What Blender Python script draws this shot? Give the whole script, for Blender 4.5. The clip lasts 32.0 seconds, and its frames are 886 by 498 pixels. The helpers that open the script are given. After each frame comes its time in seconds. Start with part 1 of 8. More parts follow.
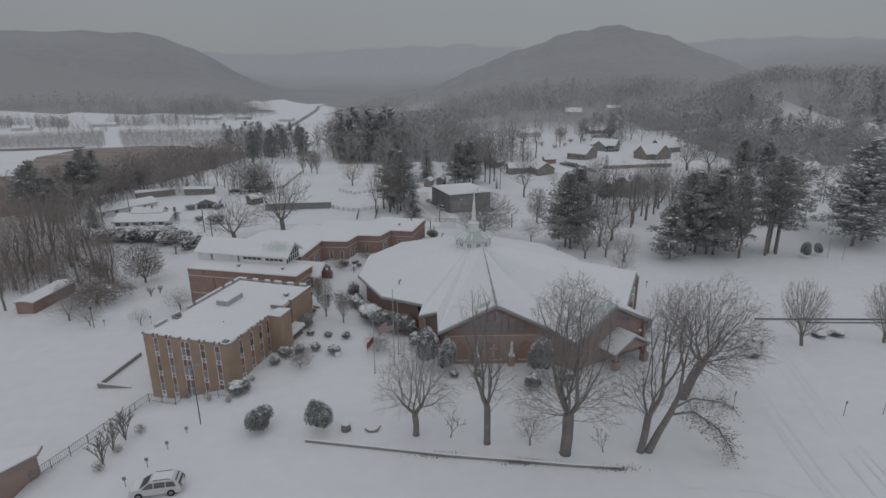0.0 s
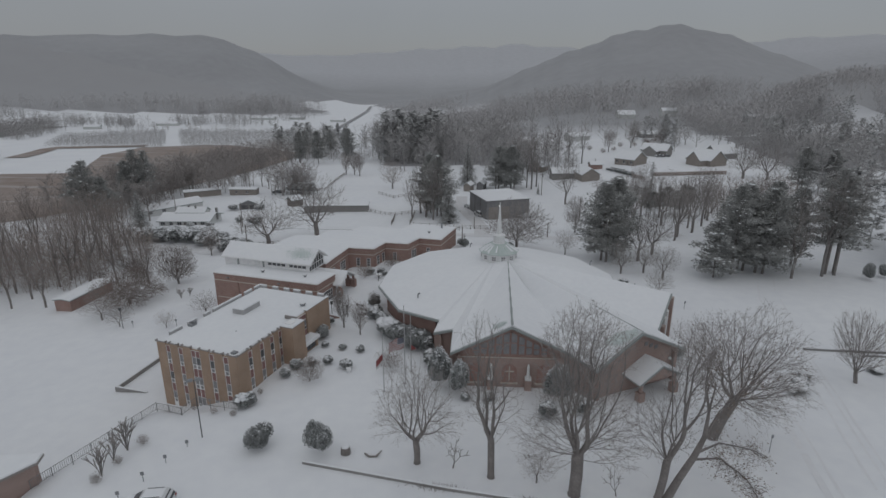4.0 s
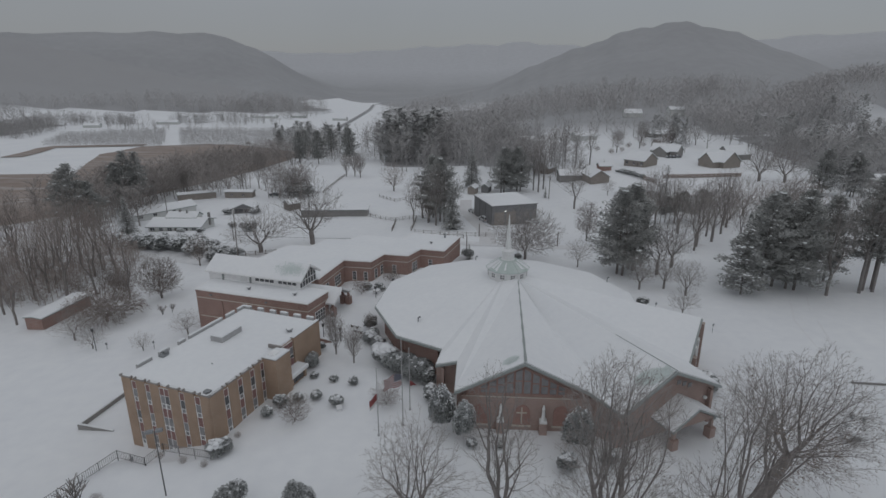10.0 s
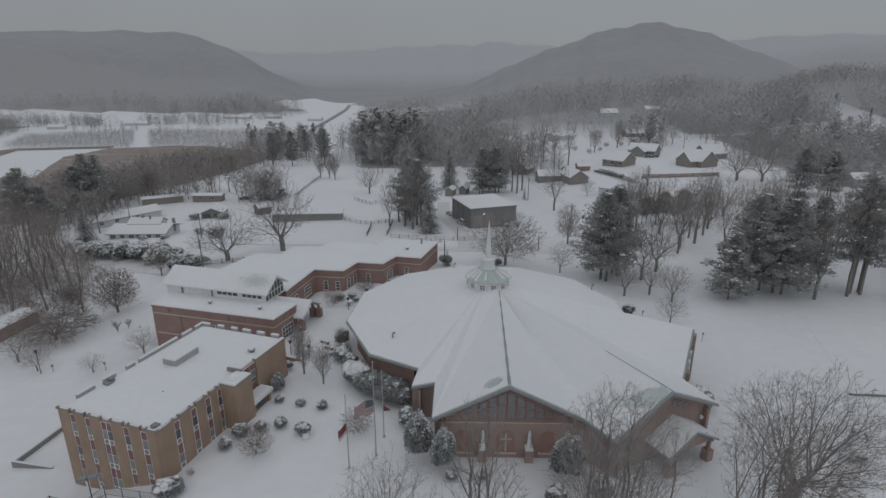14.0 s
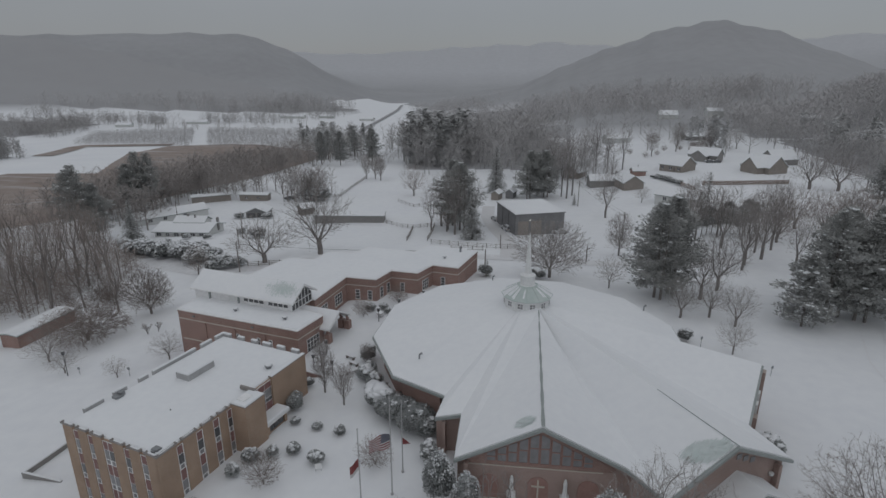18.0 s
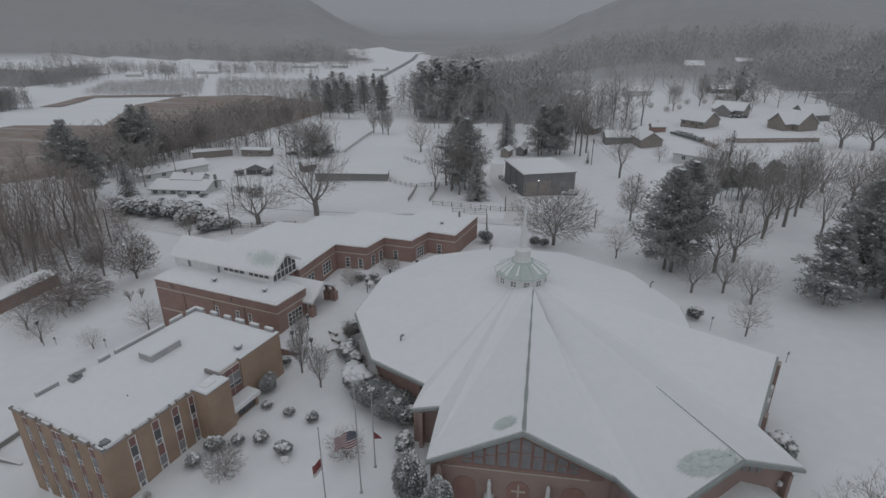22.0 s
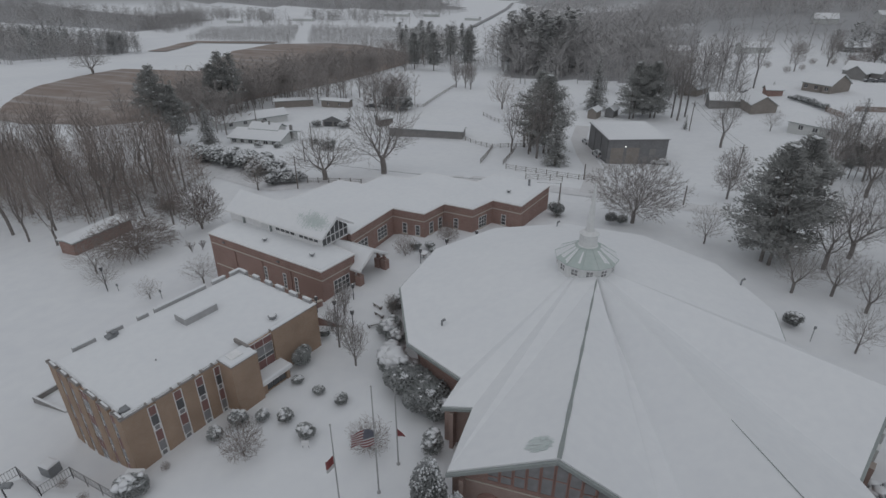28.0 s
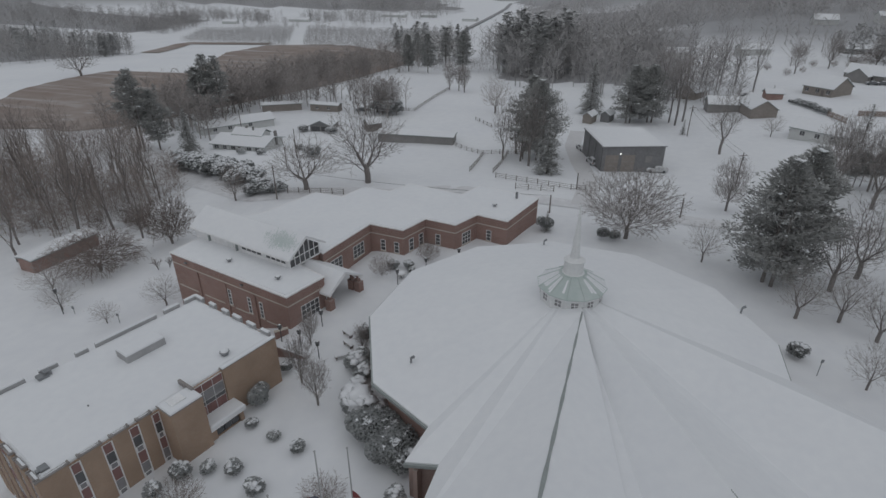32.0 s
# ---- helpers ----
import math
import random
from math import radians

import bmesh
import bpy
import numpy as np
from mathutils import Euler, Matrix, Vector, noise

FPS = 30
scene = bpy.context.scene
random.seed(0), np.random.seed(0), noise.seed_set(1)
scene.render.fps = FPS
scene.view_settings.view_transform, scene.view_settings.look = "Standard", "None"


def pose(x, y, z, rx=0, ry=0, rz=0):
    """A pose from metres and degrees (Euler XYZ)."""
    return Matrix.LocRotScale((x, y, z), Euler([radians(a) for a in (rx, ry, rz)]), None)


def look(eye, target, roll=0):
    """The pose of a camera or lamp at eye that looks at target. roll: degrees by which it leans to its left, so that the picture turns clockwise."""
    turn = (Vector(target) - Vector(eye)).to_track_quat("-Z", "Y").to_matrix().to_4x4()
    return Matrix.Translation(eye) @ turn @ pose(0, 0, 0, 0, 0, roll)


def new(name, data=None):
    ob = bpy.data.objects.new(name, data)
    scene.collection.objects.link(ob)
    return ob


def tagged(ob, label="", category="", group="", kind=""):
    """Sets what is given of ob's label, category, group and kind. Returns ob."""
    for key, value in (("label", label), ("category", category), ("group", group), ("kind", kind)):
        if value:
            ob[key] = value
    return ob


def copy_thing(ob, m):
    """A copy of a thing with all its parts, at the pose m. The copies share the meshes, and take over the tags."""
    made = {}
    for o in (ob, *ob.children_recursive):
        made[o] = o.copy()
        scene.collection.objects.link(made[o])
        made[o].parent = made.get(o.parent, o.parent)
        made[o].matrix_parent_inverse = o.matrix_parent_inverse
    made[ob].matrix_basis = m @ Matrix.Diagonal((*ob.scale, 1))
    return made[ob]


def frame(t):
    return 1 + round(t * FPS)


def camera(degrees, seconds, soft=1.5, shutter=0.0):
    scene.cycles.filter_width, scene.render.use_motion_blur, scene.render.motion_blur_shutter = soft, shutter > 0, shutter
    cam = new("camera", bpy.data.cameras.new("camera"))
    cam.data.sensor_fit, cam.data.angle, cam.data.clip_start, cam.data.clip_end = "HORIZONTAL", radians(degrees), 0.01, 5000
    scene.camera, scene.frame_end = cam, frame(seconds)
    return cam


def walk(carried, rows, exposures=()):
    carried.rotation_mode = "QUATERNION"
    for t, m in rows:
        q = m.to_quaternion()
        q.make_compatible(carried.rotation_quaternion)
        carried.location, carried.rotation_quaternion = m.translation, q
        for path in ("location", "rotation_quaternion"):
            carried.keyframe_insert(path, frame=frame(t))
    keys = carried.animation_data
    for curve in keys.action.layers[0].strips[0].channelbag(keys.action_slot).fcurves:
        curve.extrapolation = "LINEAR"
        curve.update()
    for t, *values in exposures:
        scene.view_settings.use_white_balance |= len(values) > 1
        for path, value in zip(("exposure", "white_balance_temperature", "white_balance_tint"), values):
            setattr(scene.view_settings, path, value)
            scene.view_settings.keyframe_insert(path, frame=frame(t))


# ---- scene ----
cam = camera(77.97, 32.0, soft=1.5)
# seconds, x, y, z, tilt from straight down, heading
PATH = [
    (0.0, 0.00, 0.00, 39.29, 72.57, 0.63),
    (0.5, 0.52, 0.40, 39.40, 72.60, 0.70),
    (1.0, 1.09, 0.83, 39.50, 72.60, 0.70),
    (1.5, 1.67, 1.28, 39.63, 72.64, 0.68),
    (2.0, 2.27, 1.78, 39.77, 72.61, 0.94),
    (2.5, 2.81, 2.34, 39.96, 72.61, 2.28),
    (3.0, 3.38, 2.95, 40.09, 72.62, 4.13),
    (3.5, 3.97, 3.53, 40.16, 72.64, 5.27),
    (5.5, 4.59, 5.48, 40.50, 72.56, 6.81),
    (6.0, 4.49, 6.16, 40.52, 72.54, 7.04),
    (6.5, 4.36, 6.95, 40.58, 72.56, 7.20),
    (7.0, 4.21, 7.78, 40.57, 72.56, 7.39),
    (7.5, 4.02, 8.66, 40.55, 72.56, 7.58),
    (8.0, 3.90, 9.60, 40.45, 72.57, 7.71),
    (8.5, 3.73, 10.65, 40.43, 72.59, 7.78),
    (9.0, 3.58, 11.78, 40.42, 72.54, 7.61),
    (9.5, 3.42, 12.82, 40.44, 72.50, 7.12),
    (10.0, 3.31, 13.67, 40.40, 72.43, 6.27),
    (10.5, 3.36, 14.37, 40.34, 72.45, 5.45),
    (11.0, 3.46, 15.02, 40.28, 72.41, 4.82),
    (11.5, 3.56, 15.59, 40.20, 72.41, 4.53),
    (12.0, 3.58, 16.25, 40.09, 72.49, 4.34),
    (12.5, 3.40, 16.99, 40.05, 72.45, 4.25),
    (13.0, 3.20, 17.80, 40.01, 72.43, 4.14),
    (13.5, 3.13, 18.66, 39.98, 72.45, 4.03),
    (15.5, 3.42, 21.94, 39.92, 72.41, 3.81),
    (16.0, 3.66, 22.87, 39.83, 72.43, 5.16),
    (16.5, 3.88, 23.85, 39.80, 72.43, 6.32),
    (17.0, 4.06, 24.77, 39.79, 72.48, 7.43),
    (17.5, 4.24, 25.59, 39.73, 72.46, 8.64),
    (18.0, 4.48, 26.38, 39.68, 72.50, 9.29),
    (18.5, 4.69, 27.27, 39.64, 72.52, 9.76),
    (19.0, 4.77, 28.17, 39.62, 72.49, 10.07),
    (19.5, 4.97, 29.13, 39.61, 72.49, 10.30),
    (20.0, 5.15, 30.08, 39.63, 71.75, 10.62),
    (20.5, 5.43, 31.02, 39.65, 70.89, 10.77),
    (21.0, 5.85, 31.98, 39.75, 70.00, 10.87),
    (21.5, 6.45, 32.90, 39.82, 68.89, 11.02),
    (22.0, 6.97, 33.74, 39.92, 67.61, 11.08),
    (22.5, 7.42, 34.57, 39.98, 66.31, 11.43),
    (23.0, 7.75, 35.31, 40.08, 64.93, 12.48),
    (23.5, 8.01, 35.96, 40.04, 63.68, 14.48),
    (24.0, 8.21, 36.53, 40.05, 62.72, 16.88),
    (24.5, 8.39, 37.00, 40.04, 62.76, 18.16),
    (25.0, 8.51, 37.47, 40.03, 62.78, 18.79),
    (25.5, 8.59, 37.96, 40.07, 62.81, 19.25),
    (27.5, 8.50, 40.77, 39.54, 62.95, 20.28),
    (28.0, 8.53, 41.55, 39.47, 62.98, 20.42),
    (28.5, 8.59, 42.40, 39.41, 62.95, 20.51),
    (29.0, 8.63, 43.31, 39.42, 62.97, 20.61),
    (29.5, 8.65, 44.20, 39.42, 63.00, 20.50),
    (30.0, 8.69, 45.07, 39.45, 62.94, 20.45),
    (30.5, 8.82, 45.96, 39.42, 62.94, 20.47),
    (31.0, 9.03, 46.79, 39.38, 63.04, 20.46),
    (31.5, 9.10, 47.59, 39.39, 63.02, 20.46),
    (32.0, 9.09, 48.38, 39.44, 63.02, 20.35),
]
walk(cam, [(t, pose(x, y, z, rx, 0, rz)) for t, x, y, z, rx, rz in PATH])

# ---------------------------------------------------------------- world and light: heavy overcast, snowing
world = bpy.data.worlds.new("overcast_sky")
world.use_nodes = True
scene.world = world
wn, wl = world.node_tree.nodes, world.node_tree.links
wn.clear()
w_out, w_bg = wn.new("ShaderNodeOutputWorld"), wn.new("ShaderNodeBackground")
w_sky = wn.new("ShaderNodeTexSky")
w_sky.sky_type, w_sky.sun_disc = "NISHITA", False
w_sky.sun_elevation, w_sky.sun_rotation = radians(40), radians(200)
w_gain = wn.new("ShaderNodeMixRGB")
w_gain.blend_type = "MULTIPLY"
w_gain.inputs[0].default_value = 1.0
w_gain.inputs[2].default_value = (0.1, 0.1, 0.1, 1)
w_geo, w_sep = wn.new("ShaderNodeTexCoord"), wn.new("ShaderNodeSeparateXYZ")
w_ramp = wn.new("ShaderNodeValToRGB")
w_ramp.color_ramp.elements[0].position, w_ramp.color_ramp.elements[0].color = 0.0, (0.224, 0.231, 0.246, 1)
w_ramp.color_ramp.elements[1].position, w_ramp.color_ramp.elements[1].color = 1.0, (0.49, 0.508, 0.532, 1)
for place, colour in ((0.10, (0.250, 0.258, 0.275, 1)), (0.45, (0.415, 0.43, 0.45, 1))):
    w_ramp.color_ramp.elements.new(place).color = colour
w_cloud = wn.new("ShaderNodeTexNoise")
w_cloud.inputs["Scale"].default_value, w_cloud.inputs["Detail"].default_value = 2.2, 4.0
w_soft = wn.new("ShaderNodeMapRange")
w_soft.inputs[3].default_value, w_soft.inputs[4].default_value = 0.90, 1.10
w_mul = wn.new("ShaderNodeMixRGB")
w_mul.blend_type = "MULTIPLY"
w_mul.inputs[0].default_value = 1.0
w_mix = wn.new("ShaderNodeMixRGB")
w_mix.inputs[0].default_value = 0.92
wl.new(w_geo.outputs["Generated"], w_sep.inputs[0])
wl.new(w_geo.outputs["Generated"], w_cloud.inputs["Vector"])
wl.new(w_sep.outputs["Z"], w_ramp.inputs[0])
wl.new(w_cloud.outputs["Fac"], w_soft.inputs[0])
wl.new(w_ramp.outputs[0], w_mul.inputs[1])
wl.new(w_soft.outputs[0], w_mul.inputs[2])
wl.new(w_sky.outputs[0], w_gain.inputs[1])
wl.new(w_gain.outputs[0], w_mix.inputs[1])
wl.new(w_mul.outputs[0], w_mix.inputs[2])
wl.new(w_mix.outputs[0], w_bg.inputs[0])
wl.new(w_bg.outputs[0], w_out.inputs[0])
w_bg.inputs[1].default_value = 1.01
sun_lamp = bpy.data.lights.new("sun", "SUN")
sun_lamp.energy, sun_lamp.angle, sun_lamp.color = 0.12, radians(60), (1.0, 0.97, 0.93)
sun = new("sun", sun_lamp)
sun.matrix_world = look((0, 0, 80), (-25, 60, 0))


# ---------------------------------------------------------------- materials


def material(name, colour, rough=0.9, vary=0.15, grain=6.0, patch=0.5, bump=0.15, bump_size=30.0, snow=0.0, tint=None, metal=0.0, spec=0.3, each=0.0):
    """A surface with fine grain and wide stains; snow: how much snow lies on what faces up."""
    m = bpy.data.materials.new(name)
    m.use_nodes = True
    n, l = m.node_tree.nodes, m.node_tree.links
    p = n["Principled BSDF"]
    p.inputs["Roughness"].default_value, p.inputs["Metallic"].default_value = rough, metal
    p.inputs["Specular IOR Level"].default_value = spec
    tc = n.new("ShaderNodeTexCoord")
    fine, wide = n.new("ShaderNodeTexNoise"), n.new("ShaderNodeTexNoise")
    fine.inputs["Scale"].default_value, fine.inputs["Detail"].default_value = grain, 6.0
    wide.inputs["Scale"].default_value, wide.inputs["Detail"].default_value = patch, 3.0
    for t in (fine, wide):
        l.new(tc.outputs["Object"], t.inputs["Vector"])
    add = n.new("ShaderNodeMath")
    add.operation = "ADD"
    l.new(fine.outputs["Fac"], add.inputs[0])
    l.new(wide.outputs["Fac"], add.inputs[1])
    ramp = n.new("ShaderNodeMapRange")
    ramp.inputs[1].default_value, ramp.inputs[2].default_value = 0.55, 1.45
    l.new(add.outputs[0], ramp.inputs[0])
    mix = n.new("ShaderNodeMixRGB")
    other = tint or tuple(c * (1 - 2 * vary) for c in colour)
    mix.inputs[1].default_value = (*[min(1, c * (1 + vary)) for c in colour], 1)
    mix.inputs[2].default_value = (*other, 1)
    l.new(ramp.outputs[0], mix.inputs[0])
    last = mix.outputs[0]
    if each:
        info, hue = n.new("ShaderNodeObjectInfo"), n.new("ShaderNodeHueSaturation")
        span = n.new("ShaderNodeMapRange")
        span.inputs[3].default_value, span.inputs[4].default_value = 1 - each, 1 + each
        l.new(info.outputs["Random"], span.inputs[0])
        l.new(span.outputs[0], hue.inputs["Value"])
        l.new(last, hue.inputs["Color"])
        last = hue.outputs[0]
    if snow:
        geo, sep = n.new("ShaderNodeNewGeometry"), n.new("ShaderNodeSeparateXYZ")
        l.new(geo.outputs["Normal"], sep.inputs[0])
        blow = n.new("ShaderNodeMath")
        blow.operation = "MULTIPLY_ADD"
        blow.inputs[1].default_value = 0.5
        l.new(wide.outputs["Fac"], blow.inputs[0])
        l.new(sep.outputs["Z"], blow.inputs[2])
        edge = n.new("ShaderNodeMapRange")
        edge.inputs[1].default_value, edge.inputs[2].default_value = 1.15 - snow, 1.3 - snow
        l.new(blow.outputs[0], edge.inputs[0])
        cover = n.new("ShaderNodeMixRGB")
        cover.inputs[2].default_value = (0.80, 0.81, 0.83, 1)
        l.new(edge.outputs[0], cover.inputs[0])
        l.new(last, cover.inputs[1])
        last = cover.outputs[0]
    l.new(last, p.inputs["Base Color"])
    if bump:
        bn, bt = n.new("ShaderNodeBump"), n.new("ShaderNodeTexNoise")
        bt.inputs["Scale"].default_value, bt.inputs["Detail"].default_value = bump_size, 4.0
        l.new(tc.outputs["Object"], bt.inputs["Vector"])
        bn.inputs["Strength"].default_value, bn.inputs["Distance"].default_value = bump, 0.05
        l.new(bt.outputs["Fac"], bn.inputs["Height"])
        l.new(bn.outputs[0], p.inputs["Normal"])
    return m


def brickwork(name, brick_a, brick_b, mortar, course=0.075):
    m = material(name, brick_a, 0.9, 0.12, 3.0, 0.25, 0.0)
    n, l = m.node_tree.nodes, m.node_tree.links
    tc, geo = n.new("ShaderNodeTexCoord"), n.new("ShaderNodeNewGeometry")
    sx = n.new("ShaderNodeSeparateXYZ")
    l.new(tc.outputs["Object"], sx.inputs[0])
    along = n.new("ShaderNodeMath")
    l.new(sx.outputs["X"], along.inputs[0])
    l.new(sx.outputs["Y"], along.inputs[1])
    put = n.new("ShaderNodeCombineXYZ")
    l.new(along.outputs[0], put.inputs["X"])
    l.new(sx.outputs["Z"], put.inputs["Y"])
    br = n.new("ShaderNodeTexBrick")
    br.inputs["Scale"].default_value = 1.0
    br.inputs["Brick Width"].default_value, br.inputs["Row Height"].default_value = course * 3, course
    br.inputs["Mortar Size"].default_value = 0.008
    br.inputs["Color1"].default_value, br.inputs["Color2"].default_value = (*brick_a, 1), (*brick_b, 1)
    br.inputs["Mortar"].default_value = (*mortar, 1)
    l.new(put.outputs[0], br.inputs["Vector"])
    stain = n.new("ShaderNodeTexNoise")
    stain.inputs["Scale"].default_value, stain.inputs["Detail"].default_value = 0.45, 5.0
    l.new(tc.outputs["Object"], stain.inputs["Vector"])
    span = n.new("ShaderNodeMapRange")
    span.inputs[3].default_value, span.inputs[4].default_value = 0.72, 1.2
    l.new(stain.outputs["Fac"], span.inputs[0])
    mul = n.new("ShaderNodeMixRGB")
    mul.blend_type = "MULTIPLY"
    mul.inputs[0].default_value = 1.0
    l.new(br.outputs["Color"], mul.inputs[1])
    l.new(span.outputs[0], mul.inputs[2])
    l.new(mul.outputs[0], n["Principled BSDF"].inputs["Base Color"])
    return m


SNOW = material("snow", (0.80, 0.813, 0.824), 0.75, 0.035, 1.5, 0.12, 0.25, 2.5, tint=(0.74, 0.755, 0.785), spec=0.2)
SNOW_ROOF = material("roof_snow", (0.80, 0.813, 0.824), 0.75, 0.03, 1.2, 0.1, 0.12, 1.6, tint=(0.75, 0.765, 0.79), spec=0.2)
SNOW_ROAD = material("packed_snow", (0.74, 0.745, 0.76), 0.7, 0.08, 0.9, 0.15, 0.3, 3.0, tint=(0.58, 0.58, 0.59))
TAN = brickwork("tan_brick", (0.42, 0.30, 0.222), (0.37, 0.262, 0.19), (0.42, 0.345, 0.285))
RED = brickwork("red_brick", (0.345, 0.222, 0.19), (0.30, 0.19, 0.165), (0.38, 0.31, 0.285))
BROWN = brickwork("brown_brick", (0.40, 0.29, 0.26), (0.36, 0.26, 0.232), (0.43, 0.37, 0.335))
STONE = material("cast_stone", (0.58, 0.53, 0.47), 0.85, 0.1)
WHITE = material("white_paint", (0.74, 0.75, 0.75), 0.55, 0.06, 3, 0.6, 0.05)
FRAME = material("pale_aluminium", (0.84, 0.842, 0.845), 0.45, 0.08, 5, 1, 0.03)
PANEL = material("maroon_panel", (0.27, 0.155, 0.145), 0.6, 0.12, 2, 0.8, 0.04)
GLASS = material("window_glass", (0.12, 0.122, 0.128), 0.12, 0.2, 0.6, 0.8, 0.0, spec=0.6)
GLASS_GREY = material("frosted_window_glass", (0.30, 0.297, 0.305), 0.25, 0.25, 0.7, 0.6, 0.0, spec=0.5)
CAP = material("dark_coping", (0.30, 0.28, 0.268), 0.6, 0.15)
GREEN = material("verdigris_metal", (0.40, 0.47, 0.45), 0.6, 0.1, 2, 0.5, 0.05, tint=(0.55, 0.60, 0.585), metal=0.1)
TRIM = material("grey_green_trim", (0.33, 0.36, 0.355), 0.6, 0.1)
METAL = material("dull_steel", (0.30, 0.31, 0.32), 0.45, 0.12, 6, 1, 0.04, metal=0.6)
RAILGREY = material("weathered_railing", (0.27, 0.27, 0.275), 0.5, 0.15)
BLACK = material("black_metal", (0.12, 0.12, 0.125), 0.5, 0.2)
WOOD = material("weathered_wood", (0.24, 0.215, 0.20), 0.9, 0.2, 8, 0.8, 0.2)
BARK = material("bark", (0.25, 0.23, 0.22), 0.9, 0.2, 5, 0.6, 0.3, 12, snow=0.12)
BARK_GREY = material("grey_bark", (0.25, 0.236, 0.23), 0.95, 0.2, 5, 0.6, 0.3, 12, snow=0.12)
TWIG = material("twigs", (0.345, 0.322, 0.31), 0.95, 0.2, 2, 0.4, 0.0, each=0.12)
TWIG_RED = material("reddish_twigs", (0.37, 0.325, 0.302), 0.95, 0.2, 2, 0.4, 0.0, each=0.12)
TWIG_DARK = material("dark_brown_twigs", (0.255, 0.218, 0.2), 0.95, 0.2, 2, 0.4, 0.0, each=0.12)
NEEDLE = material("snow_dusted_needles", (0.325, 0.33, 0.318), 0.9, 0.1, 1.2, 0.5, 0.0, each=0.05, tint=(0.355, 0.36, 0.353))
LEAF = material("snow_dusted_leaves", (0.195, 0.208, 0.203), 0.8, 0.2, 4.5, 0.9, 0.0, each=0.12, tint=(0.46, 0.47, 0.475))
DRYLEAF = material("dry_leaves", (0.30, 0.235, 0.19), 0.9, 0.2, 4, 1, 0.0)
DARKWALL = material("dark_metal_siding", (0.235, 0.235, 0.24), 0.6, 0.15, 2, 0.4, 0.1, 6)
SIDING = material("white_siding", (0.62, 0.63, 0.62), 0.7, 0.06, 2, 0.5, 0.1, 8)
TANWALL = material("tan_siding", (0.31, 0.28, 0.255), 0.8, 0.1, 2, 0.5, 0.1, 8)
GREYWALL = material("grey_block", (0.30, 0.292, 0.285), 0.9, 0.12)
# twigs of the farthest woods, palest of all: distance haze put into the colour
HAZEWOOD = material("hazed_twigs", (0.56, 0.548, 0.55), 1.0, 0.15, 0.3, 0.05, 0.0)
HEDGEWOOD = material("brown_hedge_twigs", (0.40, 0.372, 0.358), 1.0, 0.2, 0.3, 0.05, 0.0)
# far twigs and needles paler than the near ones: haze put into the colour
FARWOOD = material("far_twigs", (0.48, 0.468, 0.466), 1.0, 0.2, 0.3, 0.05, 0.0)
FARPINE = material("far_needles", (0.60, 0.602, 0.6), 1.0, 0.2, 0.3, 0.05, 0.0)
STUBBLE = material("corn_stubble", (0.225, 0.172, 0.145), 1.0, 0.12, 0.12, 0.012, 0.4, 3, tint=(0.37, 0.335, 0.315))
st_n, st_l = STUBBLE.node_tree.nodes, STUBBLE.node_tree.links
st_tc, st_map, st_row, st_cut, st_mix = (st_n.new(k) for k in ("ShaderNodeTexCoord", "ShaderNodeMapping", "ShaderNodeTexNoise", "ShaderNodeMapRange", "ShaderNodeMixRGB"))
st_map.inputs["Rotation"].default_value, st_map.inputs["Scale"].default_value = (0, 0, radians(-28)), (0.012, 0.16, 1)
st_row.inputs["Scale"].default_value, st_row.inputs["Detail"].default_value = 1.0, 5.0
st_cut.inputs[1].default_value, st_cut.inputs[2].default_value, st_cut.inputs[4].default_value = 0.52, 0.72, 0.42
st_mix.inputs[2].default_value = (0.66, 0.655, 0.665, 1)
st_l.new(st_tc.outputs["Object"], st_map.inputs[0])
st_l.new(st_map.outputs[0], st_row.inputs["Vector"])
st_l.new(st_row.outputs["Fac"], st_cut.inputs[0])
st_l.new(st_cut.outputs[0], st_mix.inputs[0])
st_l.new(st_n["Principled BSDF"].inputs["Base Color"].links[0].from_socket, st_mix.inputs[1])
st_l.new(st_mix.outputs[0], st_n["Principled BSDF"].inputs["Base Color"])
RUBBER = material("tyre_rubber", (0.03, 0.03, 0.03), 0.9, 0.1)
NICHE = material("red_brown_render", (0.36, 0.225, 0.197), 0.85, 0.1, 3, 0.8, 0.08)
RUT = material("rutted_snow", (0.765, 0.773, 0.79), 0.75, 0.03, 1.2, 0.3, 0.3, 3.0, tint=(0.715, 0.722, 0.74))
SLUSH = material("driven_slush", (0.56, 0.556, 0.562), 0.7, 0.08, 0.8, 0.2, 0.3, 3.0, tint=(0.68, 0.68, 0.69))
PATINA = material("snow_dusted_verdigris", (0.52, 0.59, 0.575), 0.7, 0.08, 3, 0.6, 0.05, tint=(0.66, 0.705, 0.70))
PARAPET = material("grey_parapet_metal", (0.42, 0.42, 0.425), 0.6, 0.1, 3, 0.7, 0.05)
RED_CLOTH = material("red_cloth", (0.26, 0.08, 0.08), 0.85, 0.15)
PALE_CLOTH = material("white_cloth", (0.55, 0.55, 0.55), 0.85, 0.08)
BLUE_CLOTH = material("blue_cloth", (0.16, 0.165, 0.20), 0.85, 0.1)

# ---------------------------------------------------------------- mesh tools


